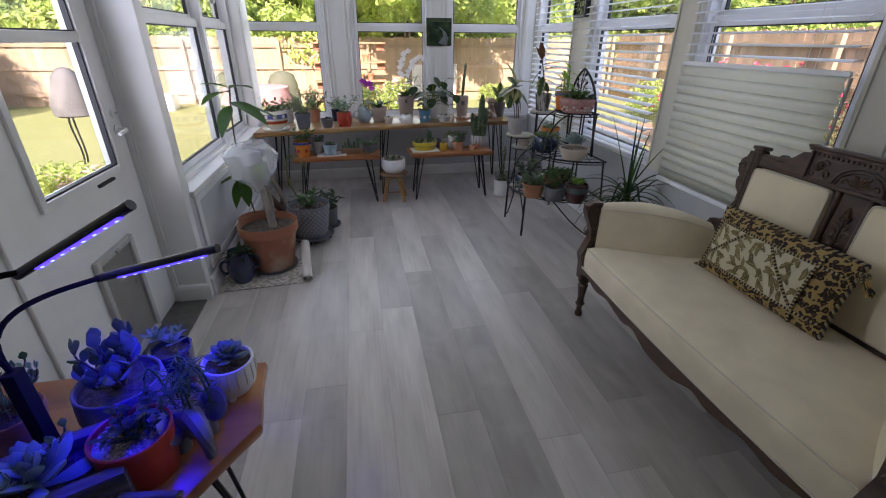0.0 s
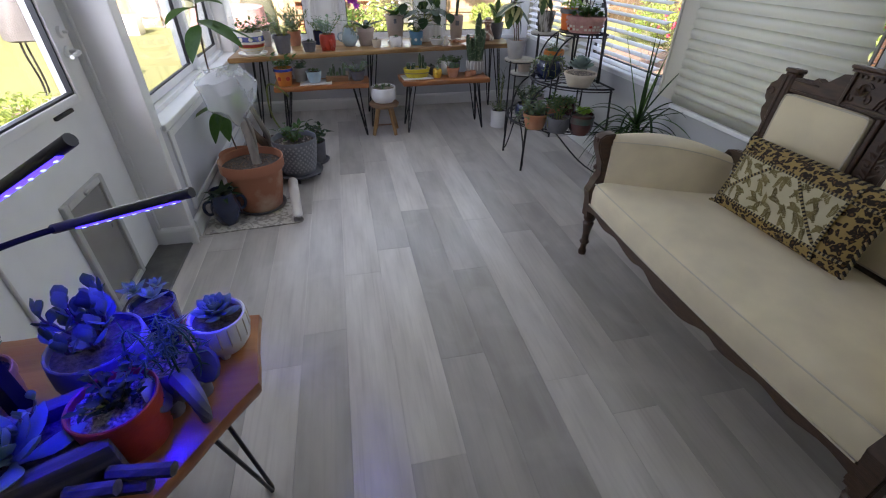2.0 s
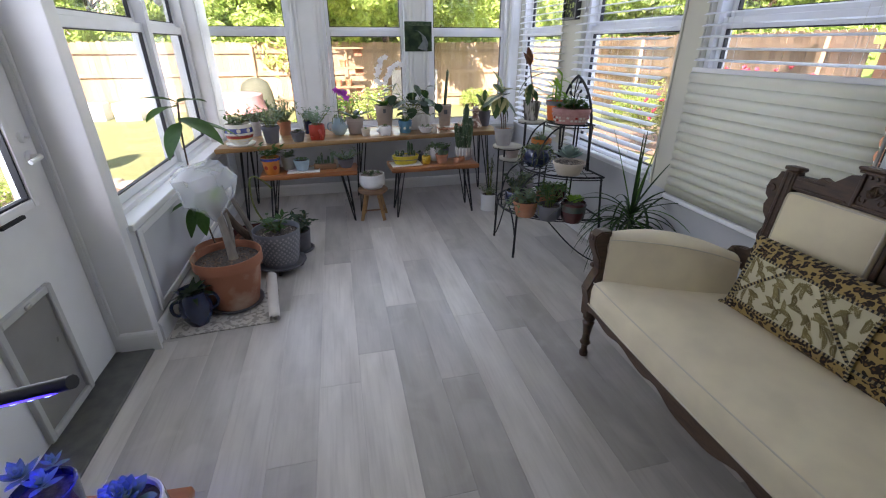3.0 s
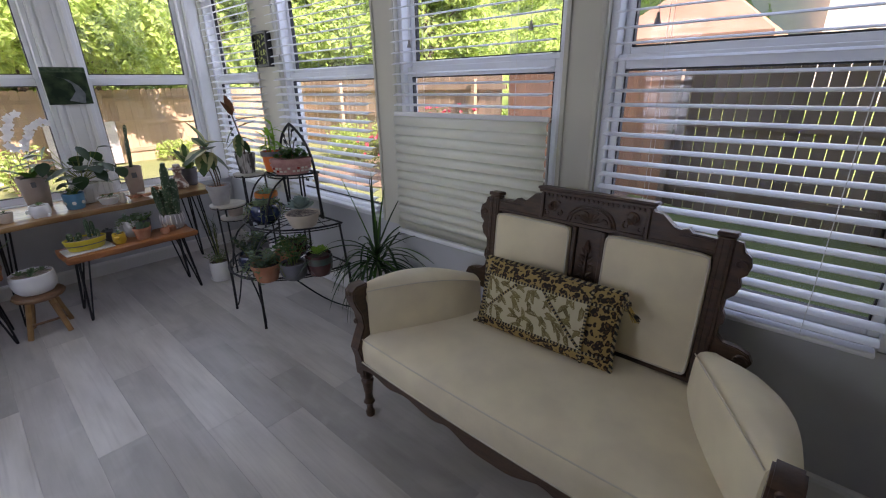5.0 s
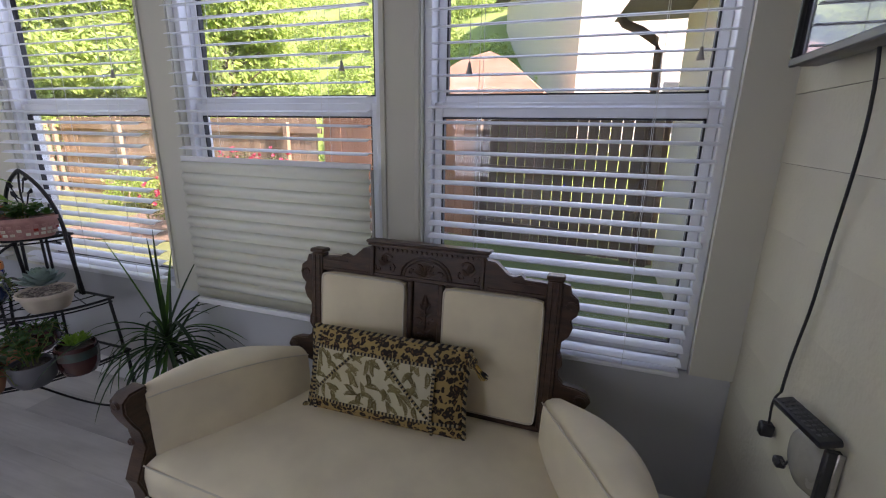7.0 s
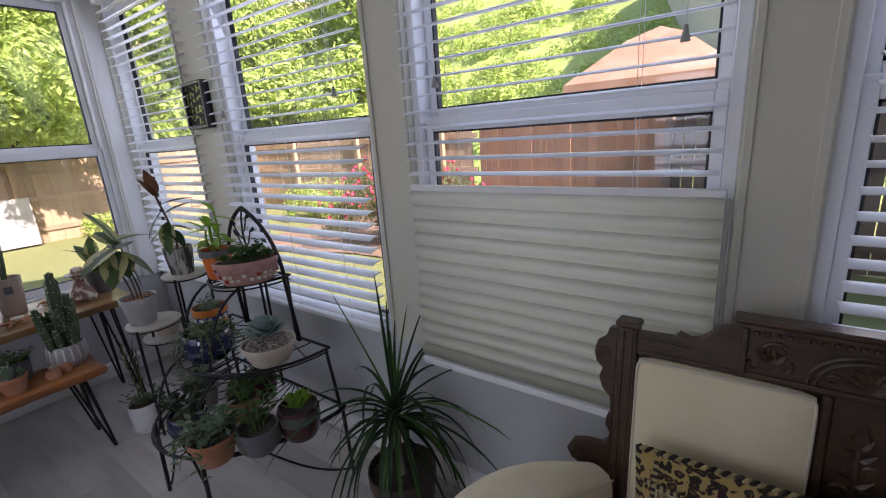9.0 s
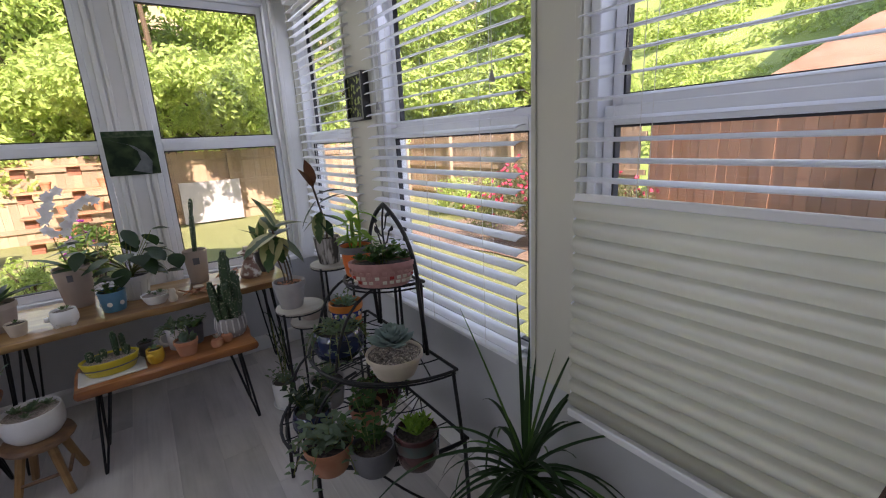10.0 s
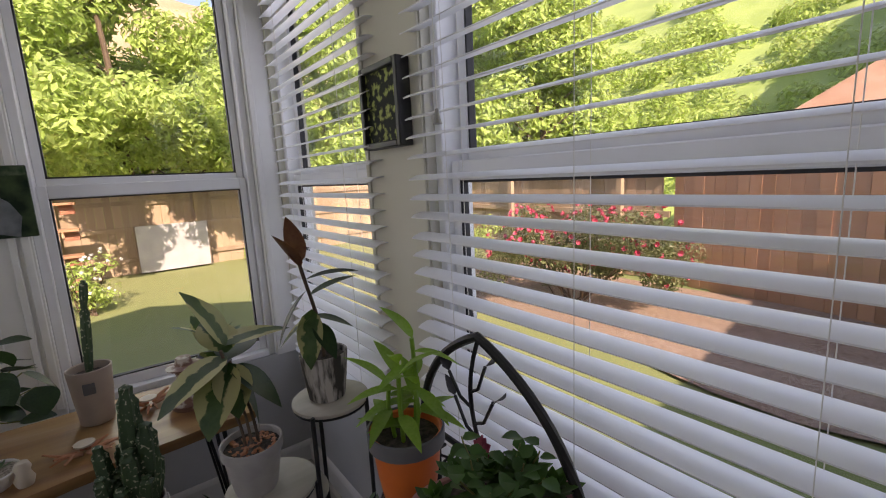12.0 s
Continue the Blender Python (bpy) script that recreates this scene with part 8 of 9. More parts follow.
th, h = potted("dark pot with a small leafy succulent", 1.15, 4.30, BZ, 0.045, 0.036, 0.10, M_DGREY)
plant_bushy(th, h, 0.08, 0.06, 8, 7, 0.03, 0.016, M_LEAF, 33)
th, h = potted("small terracotta pot with flat prickly-pear pads", 1.10, 4.17, BZ, 0.055, 0.04, 0.08, M_TERRA, rim=0.004, soil=M_GRAVEL)
for i, (x, y, a, t) in enumerate(((0, 0, 0, 8), (0.02, 0.01, 60, 22), (-0.025, 0.0, 120, 20), (0.03, -0.015, 20, 25), (-0.01, -0.02, 150, 30), (0.0, 0.025, 90, 20))):
    bm = lathe([(0, 0), (0.012, 0.006), (0.019, 0.025), (0.016, 0.042), (0, 0.05)], 12, m=pose(x, y, h, t, 0, a), sy=0.28)
    part("pad", bm, M_LEAF_GREY, th)
for k, x in enumerate((1.235, 1.285)):
    so = thing("clay_frog", "small rough clay bud pot on the bench", "pot", at=pose(x, 4.17 + 0.03 * k, BZ + 0.001, 0, 0, 40 * k), group="clay bud pots")
    part("body", lathe([(0, 0), (0.026, 0), (0.032, 0.018), (0.026, 0.038), (0.014, 0.044), (0.01, 0.034), (0, 0.034)], 16, wob=0.03), M_TERRA, so)
    if k == 0:
        bm = bmesh.new()
        rosette(bm, (0, 0, 0.04), 10, 0.035, 0.014, 30, 0.006, 2)
        part("air_plant", bm, M_CREAMCER, so, "pale dried air plant")
th, h = potted("ribbed stoneware pot with a clump of tall columnar cactus", 1.325, 4.27, BZ, 0.072, 0.06, 0.115, M_GREYPOT, belly=0.08)
for i in range(16):
    a = i * 6.2832 / 16
    part("rib", tube([(math.cos(a) * 0.060, math.sin(a) * 0.060, 0.008), (math.cos(a) * 0.0795, math.sin(a) * 0.0795, 0.055), (math.cos(a) * 0.0735, math.sin(a) * 0.0735, 0.108)], 0.0045, 5), M_WCER, th)
rr = random.Random(8)
for i in range(13):
    a, k = i * 2.4, 0.062 * math.sqrt(i / 13)
    bm = bmesh.new()
    hh = (0.37 if i == 0 else 0.26 if i in (3, 5) else rr.uniform(0.10, 0.21))
    column_cactus(bm, math.cos(a) * k, math.sin(a) * k, h, hh, 0.024 if i < 6 else 0.018, 5, (math.cos(a) * 0.02, math.sin(a) * 0.02))
    part("cactus", bm, M_CACTUS, th)
# floor white pot with wispy stems
th, h = potted("white round pot on a saucer on the floor with wispy stems", 1.53, 4.12, 0, 0.078, 0.07, 0.145, M_WCER, saucer=0.082)
plant_bushy(th, h, 0.09, 0.09, 10, 7, 0.03, 0.016, M_LEAF_GREY, 40)
plant_bushy(th, h, 0.05, 0.42, 7, 12, 0.05, 0.006, M_LEAF_DARK, 41, up=60)

# - disc stand
th, h = potted("grey bark-textured pot with a burgundy-leaved rubber plant", 1.835, 4.03, 0.80, 0.072, 0.055, 0.145, mat("carved_bark_pot", (0.46, 0.43, 0.39), 0.8, second=(0.06, 0.05, 0.04), lo=0.44, hi=0.56, scale=42, stretch=(1, 1, 0.16), bump=0.9, bscale=40))
part("stem", tube(bez((0, 0, h), (0.01, 0, h + 0.1), (-0.03, -0.01, h + 0.2), (-0.05, -0.01, h + 0.31), 10), 0.006, 6), M_BARK, th)
for a, p, L, z, m, r in ((100, 80, 0.14, 0.30, M_LEAF_RED, 0), (200, 62, 0.13, 0.29, M_LEAF_RED, 0), (-20, 28, 0.15, 0.20, M_LEAF_DARK, 0), (-40, 18, 0.16, 0.25, M_LEAF_DARK, 0), (195, -40, 0.17, 0.22, M_LEAF_DARK, 30), (230, -62, 0.17, 0.16, M_LEAF_VAR, 0), (330, -12, 0.12, 0.14, M_LEAF_DARK, 0), (160, -30, 0.13, 0.14, M_LEAF_VAR, 0), (280, -35, 0.13, 0.12, M_LEAF_DARK, 0)):
    big_leaf(th, m, "rubber" + m.name, (-0.05 * (z / 0.31), -0.01, h + z), a, p, L, L * 0.46, 0.18, 0.18, r)
th, h = potted("plain grey pot with a variegated rubber plant and clay pebbles", 1.605, 4.04, 0.60, 0.083, 0.058, 0.145, M_GREYPOT, rim=0.004)
part("pebbles", pebbles(0.07, h, 55, 0.009, 6), M_TERRA, th)
for dx, dy, hh in ((0, 0, 0.30), (0.02, 0.01, 0.26), (-0.015, 0.01, 0.22)):
    part("stem", tube(bez((dx, dy, h), (dx, dy, h + hh * 0.4), (dx - 0.03, dy, h + hh * 0.7), (dx - 0.045, dy, h + hh), 8), 0.0045, 6), M_BARK, th)
for a, p, L, z, m in ((150, 74, 0.16, 0.31, M_LEAF_VAR), (15, 12, 0.17, 0.31, M_LEAF_VAR), (195, -12, 0.18, 0.28, M_LEAF_VAR), (225, -38, 0.17, 0.26, M_LEAF_VAR), (330, -32, 0.16, 0.25, M_LEAF_DARK), (345, -58, 0.17, 0.24, M_LEAF_DARK), (60, 15, 0.15, 0.27, M_LEAF_DARK), (265, -40, 0.13, 0.26, M_LEAF_VAR), (100, 38, 0.14, 0.29, M_LEAF_VAR)):
    big_leaf(th, m, "vrub" + m.name, (-0.03, 0.0, h + z), a, p, L * 1.1, L * 0.74, 0.28, 0.12)
th, h = potted("low taupe bowl on the lowest pale shelf", 1.73, 4.13, 0.47, 0.06, 0.05, 0.07, M_TAUPE)
plant_rosettes(th, h, 0.05, ((0, 0, 0.03, 12),), M_LEAF_GREY, 44)

# - wire stand, top tier
th, h = potted("orange plastic pot with an upright bright green plant", 1.735, 3.41, Z_TOP, 0.066, 0.048, 0.125, M_ORANGE, rim=0.005)
part("liner_rim", lathe([(0.0665, 0.10), (0.0685, 0.10), (0.0690, 0.127), (0.0655, 0.128)], 26), M_DGREY, th, "dark grey rim band")
for i in range(5):
    dx, dy = 0.02 * math.cos(i * 1.3), 0.02 * math.sin(i * 1.3)
    hh = (0.175, 0.11, 0.10, 0.125, 0.09)[i]
    part("stem", tube([(dx, dy, h), (dx * 1.4, dy * 1.4, h + hh * 0.6), (dx * 1.2, dy * 1.2, h + hh)], 0.004, 6), M_LEAF_BRIGHT, th)
    for q in range(int(hh / 0.022)):
        big_leaf(th, M_LEAF_BRIGHT, "peperomia", (dx * 1.3, dy * 1.3, h + 0.03 + q * 0.024), q * 137.5 + i * 40, 20 - 12 * (q % 3) if q * 0.024 < hh - 0.05 else 50, 0.085, 0.026, 0.35, 0.3)
th = thing("trough_planter", "pink mosaic trough of dark green rosettes on the iron stand", "planter", at=pose(1.745, 3.20, Z_TOP + 0.008, 0, 0, -33))
M_PINKPOT = mat("pink_mosaic", (0.48, 0.25, 0.22), 0.6, second=(0.40, 0.19, 0.17), scale=30, bump=0.2)
part("trough", pot_bm(0.072, 0.056, 0.095, 0.004, sx=1.75), M_PINKPOT, th)
part("soil", soil_bm(0.064, 0.08, 4, 1.75, 1.0), M_SOIL, th)
rr = random.Random(17)
tile = [finish(boxm(-0.008, 0.008, -0.0015, 0.0015, -0.006, 0.006, 0.001), "mosaic_tile", m) for m in (M_PINKPOT, M_TALWHITE, M_TALRED, M_CREAMCER)]
for row in range(3):
    for i in range(26):
        a = i * 6.2832 / 26
        k = 0.060 + 0.0042 * row + 0.0015
        share("mosaic_tile", tile[0 if row == 2 else rr.choice((0, 1, 1, 2, 3))], th, Matrix.Translation((math.cos(a) * k * 1.75, math.sin(a) * k, 0.022 + row * 0.018)) @ Matrix.Rotation(math.atan2(math.sin(a) * 1.75, math.cos(a)) + 1.5708, 4, 'Z'))
bm = bmesh.new()
for k, (x, y, L) in enumerate(((-0.08, 0, 0.045), (-0.05, 0.03, 0.04), (-0.03, -0.03, 0.045), (0.0, 0.015, 0.05), (0.035, -0.02, 0.05), (0.05, 0.025, 0.045), (0.085, 0.0, 0.05))):
    rosette(bm, (x, y, 0.095 + 0.02 * (k % 2)), 20, L, L * 0.5, 5, 0.015, k)
part("rosette_leaves", bm, M_LEAF, th)
plant_bushy(th, 0.085, 0.09, 0.075, 12, 9, 0.03, 0.022, M_LEAF, 50)
# - middle tier
th, h = potted("hand-painted orange and blue pot with pale succulents", 1.71, 3.53, Z_MID, 0.075, 0.058, 0.145, M_TALBASE, rim=0.006)
bands(th, h, ((0.085, 0.112, M_TALBLUE), (0.045, 0.05, M_TALWHITE)), lambda z: 0.058 + 0.010 * z / 0.1)
scallops(th, 0.098, 0.0675, 12, 0.0105, M_TALWHITE)
scallops(th, 0.03, 0.061, 6, 0.018, M_TALRED)
plant_rosettes(th, h, 0.06, ((0, 0, 0.06, 16), (0.5, 0.3, 0.045, 12), (-0.5, 0.2, 0.045, 12), (0, -0.6, 0.04, 12)), M_LEAF_BLUE, 51)
plant_bushy(th, h, 0.06, 0.07, 5, 5, 0.025, 0.01, M_LEAF_GREY, 52)
th, h = potted("glossy navy bowl of trailing grey-green succulents", 1.585, 3.32, Z_MID, 0.088, 0.06, 0.125, M_NAVY, belly=0.10)
plant_trailing(th, h, 0.09, 15, 0.14, M_LEAF_GREY, 53, 0.024)
plant_rosettes(th, h, 0.08, ((0, 0, 0.05, 14), (0.5, 0.4, 0.045, 12), (-0.5, -0.3, 0.045, 12), (0.3, -0.5, 0.04, 12)), M_LEAF_GREY, 54)
th, h = potted("cream stoneware bowl with a blue-green echeveria and gravel", 1.70, 3.07, Z_MID, 0.105, 0.075, 0.085, M_CREAMCER, rim=0.004, soil=M_GRAVEL)
part("gravel", pebbles(0.095, h, 190, 0.0095, 7), M_GRAVEL, th)
bm = bmesh.new()
fleshy_rosette(bm, (-0.005, 0.005, h + 0.03), 40, 0.100, 0.050, 0.012, 5, 0.045)
part("rosette_leaves", bm, leaf_mat("powdery_leaf", (0.24, 0.34, 0.31), (0.32, 0.41, 0.38), rough=0.65, vary=0.12, through_col=(0.30, 0.42, 0.34)), th)
# - lowest tier
th, h = potted("terracotta pot with leafy grey-green succulents", 1.42, 3.07, Z_LOW, 0.085, 0.06, 0.105, M_TERRA, rim=0.005)
plant_bushy(th, h, 0.12, 0.10, 12, 8, 0.042, 0.024, M_LEAF_GREY, 55)
plant_trailing(th, h, 0.09, 8, 0.12, M_LEAF_GREY, 56, 0.03)
th, h = potted("dark glazed pot with a branching jade plant", 1.54, 2.97, Z_LOW, 0.075, 0.058, 0.10, M_DGREY, belly=0.08)
plant_bushy(th, h, 0.10, 0.16, 9, 9, 0.032, 0.02, M_LEAF, 57)
th, h = potted("maroon and green glazed pot with a bright green spiky rosette", 1.675, 2.905, Z_LOW, 0.075, 0.062, 0.13, M_MAROON, belly=0.078)
bands(th, h, ((0.075, 0.115, mat("teal_glaze", (0.05, 0.09, 0.08), 0.2, second=(0.08, 0.06, 0.05), scale=14, coat=0.5)),), lambda z: 0.0775)
bm = bmesh.new()
for k in range(9):
    rosette(bm, (0.045 * math.cos(k * 2.4) * (k / 9) ** 0.5, 0.045 * math.sin(k * 2.4) * (k / 9) ** 0.5, h + 0.02), 18, 0.045, 0.014, 25, 0.02, k)
part("rosette_leaves", bm, M_LEAF_BRIGHT, th)
th, h = potted("glossy black pot with small dark leaves", 1.44, 3.30, Z_LOW, 0.07, 0.05, 0.10, M_NAVY, belly=0.078)
plant_bushy(th, h, 0.12, 0.13, 12, 11, 0.032, 0.022, M_LEAF_DARK, 58)
th, h = potted("grey stone pot behind the black one on the iron stand", 1.56, 3.45, Z_LOW, 0.075, 0.06, 0.12, M_GREYPOT)
plant_bushy(th, h, 0.09, 0.10, 9, 9, 0.03, 0.018, M_LEAF_GREY, 59)
th, h = potted("small terracotta pot with a dark succulent", 1.62, 3.20, Z_LOW, 0.065, 0.05, 0.10, M_TERRA, rim=0.005)
plant_bushy(th, h, 0.09, 0.09, 9, 9, 0.03, 0.018, M_LEAF, 60)
th, h = potted("maroon bowl with drooping green stems", 1.74, 3.30, Z_LOW, 0.075, 0.055, 0.10, M_MAROON, belly=0.085)
plant_trailing(th, h, 0.08, 12, 0.10, M_LEAF, 61, 0.022)

# - dracaena on the floor
th, h = potted("dark brown floor pot with an arching dracaena", 1.80, 2.505, 0, 0.125, 0.10, 0.27, mat("brown_resin_pot", (0.055, 0.035, 0.025), 0.5, second=(0.08, 0.05, 0.035), scale=14), rim=0.006)
part("trunk", tube([(0, 0, h), (0.0, 0.01, h + 0.12), (-0.005, 0.0, h + 0.22)], 0.014, 8), M_GREYBARK, th)
part("trunk", tube([(0.03, 0.03, h), (0.045, 0.05, h + 0.08), (0.05, 0.05, h + 0.14)], 0.011, 8), M_GREYBARK, th)
rr = random.Random(3)
for cx, cy, cz, n, L in ((-0.005, 0.0, h + 0.24, 50, 0.46), (0.05, 0.05, h + 0.16, 22, 0.38)):
    for i in range(n):
        s = i / n
        a = i * 2.3999
        a += rr.uniform(-0.5, 0.5)
        el = radians(rr.uniform(-5, 30) + 45 * s) if s < 0.88 else radians(72 + rr.uniform(-14, 10))
        bm = bmesh.new()
        L2 = L * rr.uniform(0.65, 1.15)
        strap_into(bm, (cx, cy, cz - 0.04 + 0.10 * s), (math.cos(a) * math.cos(el), math.sin(a) * math.cos(el), math.sin(el)), L2, rr.uniform(0.014, 0.021), rr.uniform(0.7, 1.8) - 0.5 * s if s < 0.88 else rr.uniform(0.05, 0.3), 10)
        part("leaf", bm, M_LEAF_DARK if i % 4 else M_LEAF, th)

# - floor cluster by the west windows
rug = thing("mat", "small patterned cream mat folded under the pots", "mat", at=pose(-0.44, 2.80, 0.001, 0, 0, 4))
bm = bmesh.new()
g = {}
for i in range(15):
    for k in range(11):
        x, y = -0.26 + 0.52 * i / 14, -0.16 + 0.36 * k / 10
        g[i, k] = (bm.verts.new((x, y, 0.001)), bm.verts.new((x, y, 0.006 + 0.002 * noise.noise((x * 12, y * 12, 0)))))
for i in range(14):
    for k in range(10):
        bm.faces.new((g[i, k][1], g[i + 1, k][1], g[i + 1, k + 1][1], g[i, k + 1][1]))
for i in range(14):
    for k in (0, 10):
        bm.faces.new((g[i, k][0], g[i + 1, k][0], g[i + 1, k][1], g[i, k][1]))
for k in range(10):
    for i in (0, 14):
        bm.faces.new((g[i, k][0], g[i, k + 1][0], g[i, k + 1][1], g[i, k][1]))
part("weave", bm, mat("patterned_mat", (0.52, 0.49, 0.42), 0.95, second=(0.30, 0.28, 0.24), scale=38, detail=2, lo=0.48, hi=0.54, bump=0.4, bscale=200), rug)
roll = thing("paper_roll", "rolled white paper sheet lying against the clay pot", "roll", at=pose(-0.175, 2.66, 0.022))
bm = bmesh.new()
rows = []
for y, zz in ((0.0, 0.0), (0.28, 0.12)):
    rows.append([bm.verts.new((math.cos(q * 0.5) * (0.012 + 0.0011 * q) - 0.03 * y / 0.28, y, zz + math.sin(q * 0.5) * (0.012 + 0.0011 * q))) for q in range(22)])
for q in range(21):
    bm.faces.new((rows[0][q], rows[0][q + 1], rows[1][q + 1], rows[1][q]))
part("paper", bm, mat("white_paper", (0.66, 0.63, 0.57), 0.85, second=(0.58, 0.55, 0.49), scale=9), roll)

th, h = potted("large weathered terracotta pot with a bagged money tree trunk", -0.415, 2.92, 0.008, 0.182, 0.125, 0.31, M_TERRA_OLD, rim=0.013, saucer=0.15, saucer_mat=M_DGREY)
part("trunk", tube(bez((0.03, 0.0, h), (0.02, 0.02, h + 0.12), (0.0, 0.05, h + 0.2), (-0.02, 0.06, h + 0.32), 10), 0.026, 10, r_end=0.018), M_GREYBARK, th)
part("side_shoot", tube(bez((0.03, 0.01, h), (0.05, 0.02, h + 0.1), (0.04, 0.05, h + 0.18), (0.02, 0.07, h + 0.25), 8), 0.010, 8), M_GREYBARK, th)
tagged(part("bark_chips", pebbles(0.155, h, 150, 0.009, 9), M_BARK, th), kind="stuff")
M_BAG = bpy.data.materials.new("clear_bag")
M_BAG.use_nodes = True
_nt = M_BAG.node_tree
_p = _nt.nodes["Principled BSDF"]
_p.inputs["Base Color"].default_value = (0.75, 0.77, 0.78, 1)
_p.inputs["Roughness"].default_value = 0.18
_tr, _mx = _nt.nodes.new("ShaderNodeBsdfTransparent"), _nt.nodes.new("ShaderNodeMixShader")
_mx.inputs[0].default_value = 0.34
_nt.links.new(_tr.outputs[0], _mx.inputs[1])
_nt.links.new(_p.outputs[0], _mx.inputs[2])
_nt.links.new(_mx.outputs[0], _nt.nodes["Material Output"].inputs[0])
bm = lathe([(0.02, 0.0), (0.05, 0.05), (0.105, 0.12), (0.13, 0.20), (0.12, 0.245), (0.09, 0.262), (0.03, 0.268), (0, 0.268)], 30)
for v in bm.verts:
    k = 0.040 * min(1, (v.co.z) / 0.1)
    q = v.co * 13
    v.co += Vector((noise.noise(q), noise.noise(q + Vector((9, 0, 0))), noise.noise(q + Vector((0, 9, 0))) * 0.6)) * k + Vector((noise.noise(q * 3), noise.noise(q * 3 + Vector((5, 0, 0))), 0)) * k * 0.45
bmesh.ops.transform(bm, matrix=pose(-0.02, 0.06, h + 0.215, 4, -6, 0) @ Matrix.Diagonal((1.08, 1.08, 1.12, 1)), verts=bm.verts)
part("plastic_bag", bm, M_BAG, th, "crumpled clear plastic bag tied over the top")
for a, p, L in ((200, 30, 0.10), (320, 10, 0.09), (80, 40, 0.10)):
    big_leaf(th, M_LEAF_BRIGHT, "bagged", (-0.02, 0.06, h + 0.33), a, p, L, L * 0.45, 0.2, 0.2)
bp = thing("black_planter", "glossy black jug-shaped planter with handles", "planter", at=pose(-0.575, 2.745, 0.008, 0, 0, 20))
part("body", lathe([(0, 0), (0.05, 0), (0.075, 0.05), (0.082, 0.11), (0.065, 0.165), (0.06, 0.19), (0.068, 0.205), (0.06, 0.20), (0.052, 0.17), (0, 0.16)], 22, wob=0.02), M_NAVY, bp)
for s in (-1, 1):
    part("handle", tube(bez((s * 0.07, 0, 0.15), (s * 0.125, 0, 0.17), (s * 0.12, 0, 0.06), (s * 0.078, 0, 0.07), 10), 0.009, 8), M_NAVY, bp)
rr = random.Random(30)
bm = bmesh.new()
for i in range(14):
    a = i * 2.4
    leaf_into(bm, Matrix.Translation((0, 0, 0.17)) @ Matrix.Rotation(a, 4, 'Z') @ Matrix.Rotation(-radians(rr.uniform(20, 60)), 4, 'Y'), 0.10, 0.035, 0.3, 0.5, 5)
part("foliage", bm, M_LEAF_DARK, bp)
th, h = potted("old terracotta pot with a thin-stemmed avocado plant", -0.555, 3.26, 0, 0.125, 0.09, 0.235, M_TERRA_OLD, rim=0.01)
part("stem", tube(bez((0, 0, h), (-0.03, -0.02, h + 0.25), (-0.05, -0.08, h + 0.55), (0.02, -0.14, h + 0.90), 14), 0.005, 6), M_BARK, th)
for a, p, L, z, x, y in ((150, -5, 0.20, 0.88, 0.015, -0.135), (20, -6, 0.24, 0.80, 0.0, -0.12), (250, -35, 0.17, 0.80, 0.0, -0.12), (60, 10, 0.15, 0.90, 0.02, -0.14), (200, 25, 0.13, 0.90, 0.02, -0.14), (330, -10, 0.22, 0.82, 0.0, -0.12),
                         (190, -10, 0.17, 0.35, -0.03, -0.06), (240, -45, 0.16, 0.33, -0.03, -0.06), (290, -50, 0.15, 0.33, -0.03, -0.06), (120, -15, 0.14, 0.36, -0.03, -0.06)):
    big_leaf(th, M_LEAF, "avocado", (x, y, h + z), a, p, L * 1.25, L * 0.56, 0.28, 0.22)
th, h = potted("terracotta pot with a stout grey trunk behind the large pot", -0.36, 3.42, 0, 0.12, 0.085, 0.22, M_TERRA_OLD, rim=0.009)
part("trunk", tube(bez((0, 0, h), (-0.02, 0, h + 0.1), (-0.05, -0.02, h + 0.2), (-0.09, -0.03, h + 0.32), 8), 0.022, 8, r_end=0.015), M_GREYBARK, th)
part("trunk", tube(bez((-0.03, 0.02, h), (-0.09, 0.02, h + 0.06), (-0.13, 0.0, h + 0.14), (-0.15, 0.0, h + 0.22), 8), 0.03, 8, r_end=0.02), M_BARK, th)
# grey patterned pot
th, h = potted("grey pot with a lattice relief on a wheeled saucer", -0.205, 3.335, 0.035, 0.15, 0.112, 0.245, mat("slate_pot", (0.17, 0.18, 0.20), 0.7, second=(0.22, 0.23, 0.25), scale=14, bump=0.2), saucer=0.165, saucer_mat=M_DGREY)
dia = finish(lathe([(0, 0.003), (0.009, 0.0), (0.007, -0.001)], 4), "lattice_diamond", mat("pale_relief", (0.36, 0.36, 0.37), 0.7, second=(0.30, 0.30, 0.31), scale=20))
for row in range(11):
    for i in range(26):
        z = 0.035 + row * 0.018
        r = 0.112 + (0.15 - 0.112) * z / 0.245
        a = (i + 0.5 * (row % 2)) * 6.2832 / 26
        share("lattice_diamond", dia, th, Matrix.Rotation(a, 4, 'Z') @ Matrix.Translation((r + 0.0035, 0, z + 0.008)) @ Matrix.Rotation(radians(90), 4, 'Y'))
for a in (0, 90, 180, 270):
    part("caster", lathe([(0, -0.008), (0.017, -0.008), (0.017, 0.008), (0, 0.008)], 12, m=pose(0.125 * math.cos(radians(a)), 0.125 * math.sin(radians(a)), -0.0185, 90, 0, a)), M_PLASTIC_BLACK, th)
part("pebbles", pebbles(0.13, h, 70, 0.008, 12), M_GRAVEL, th)
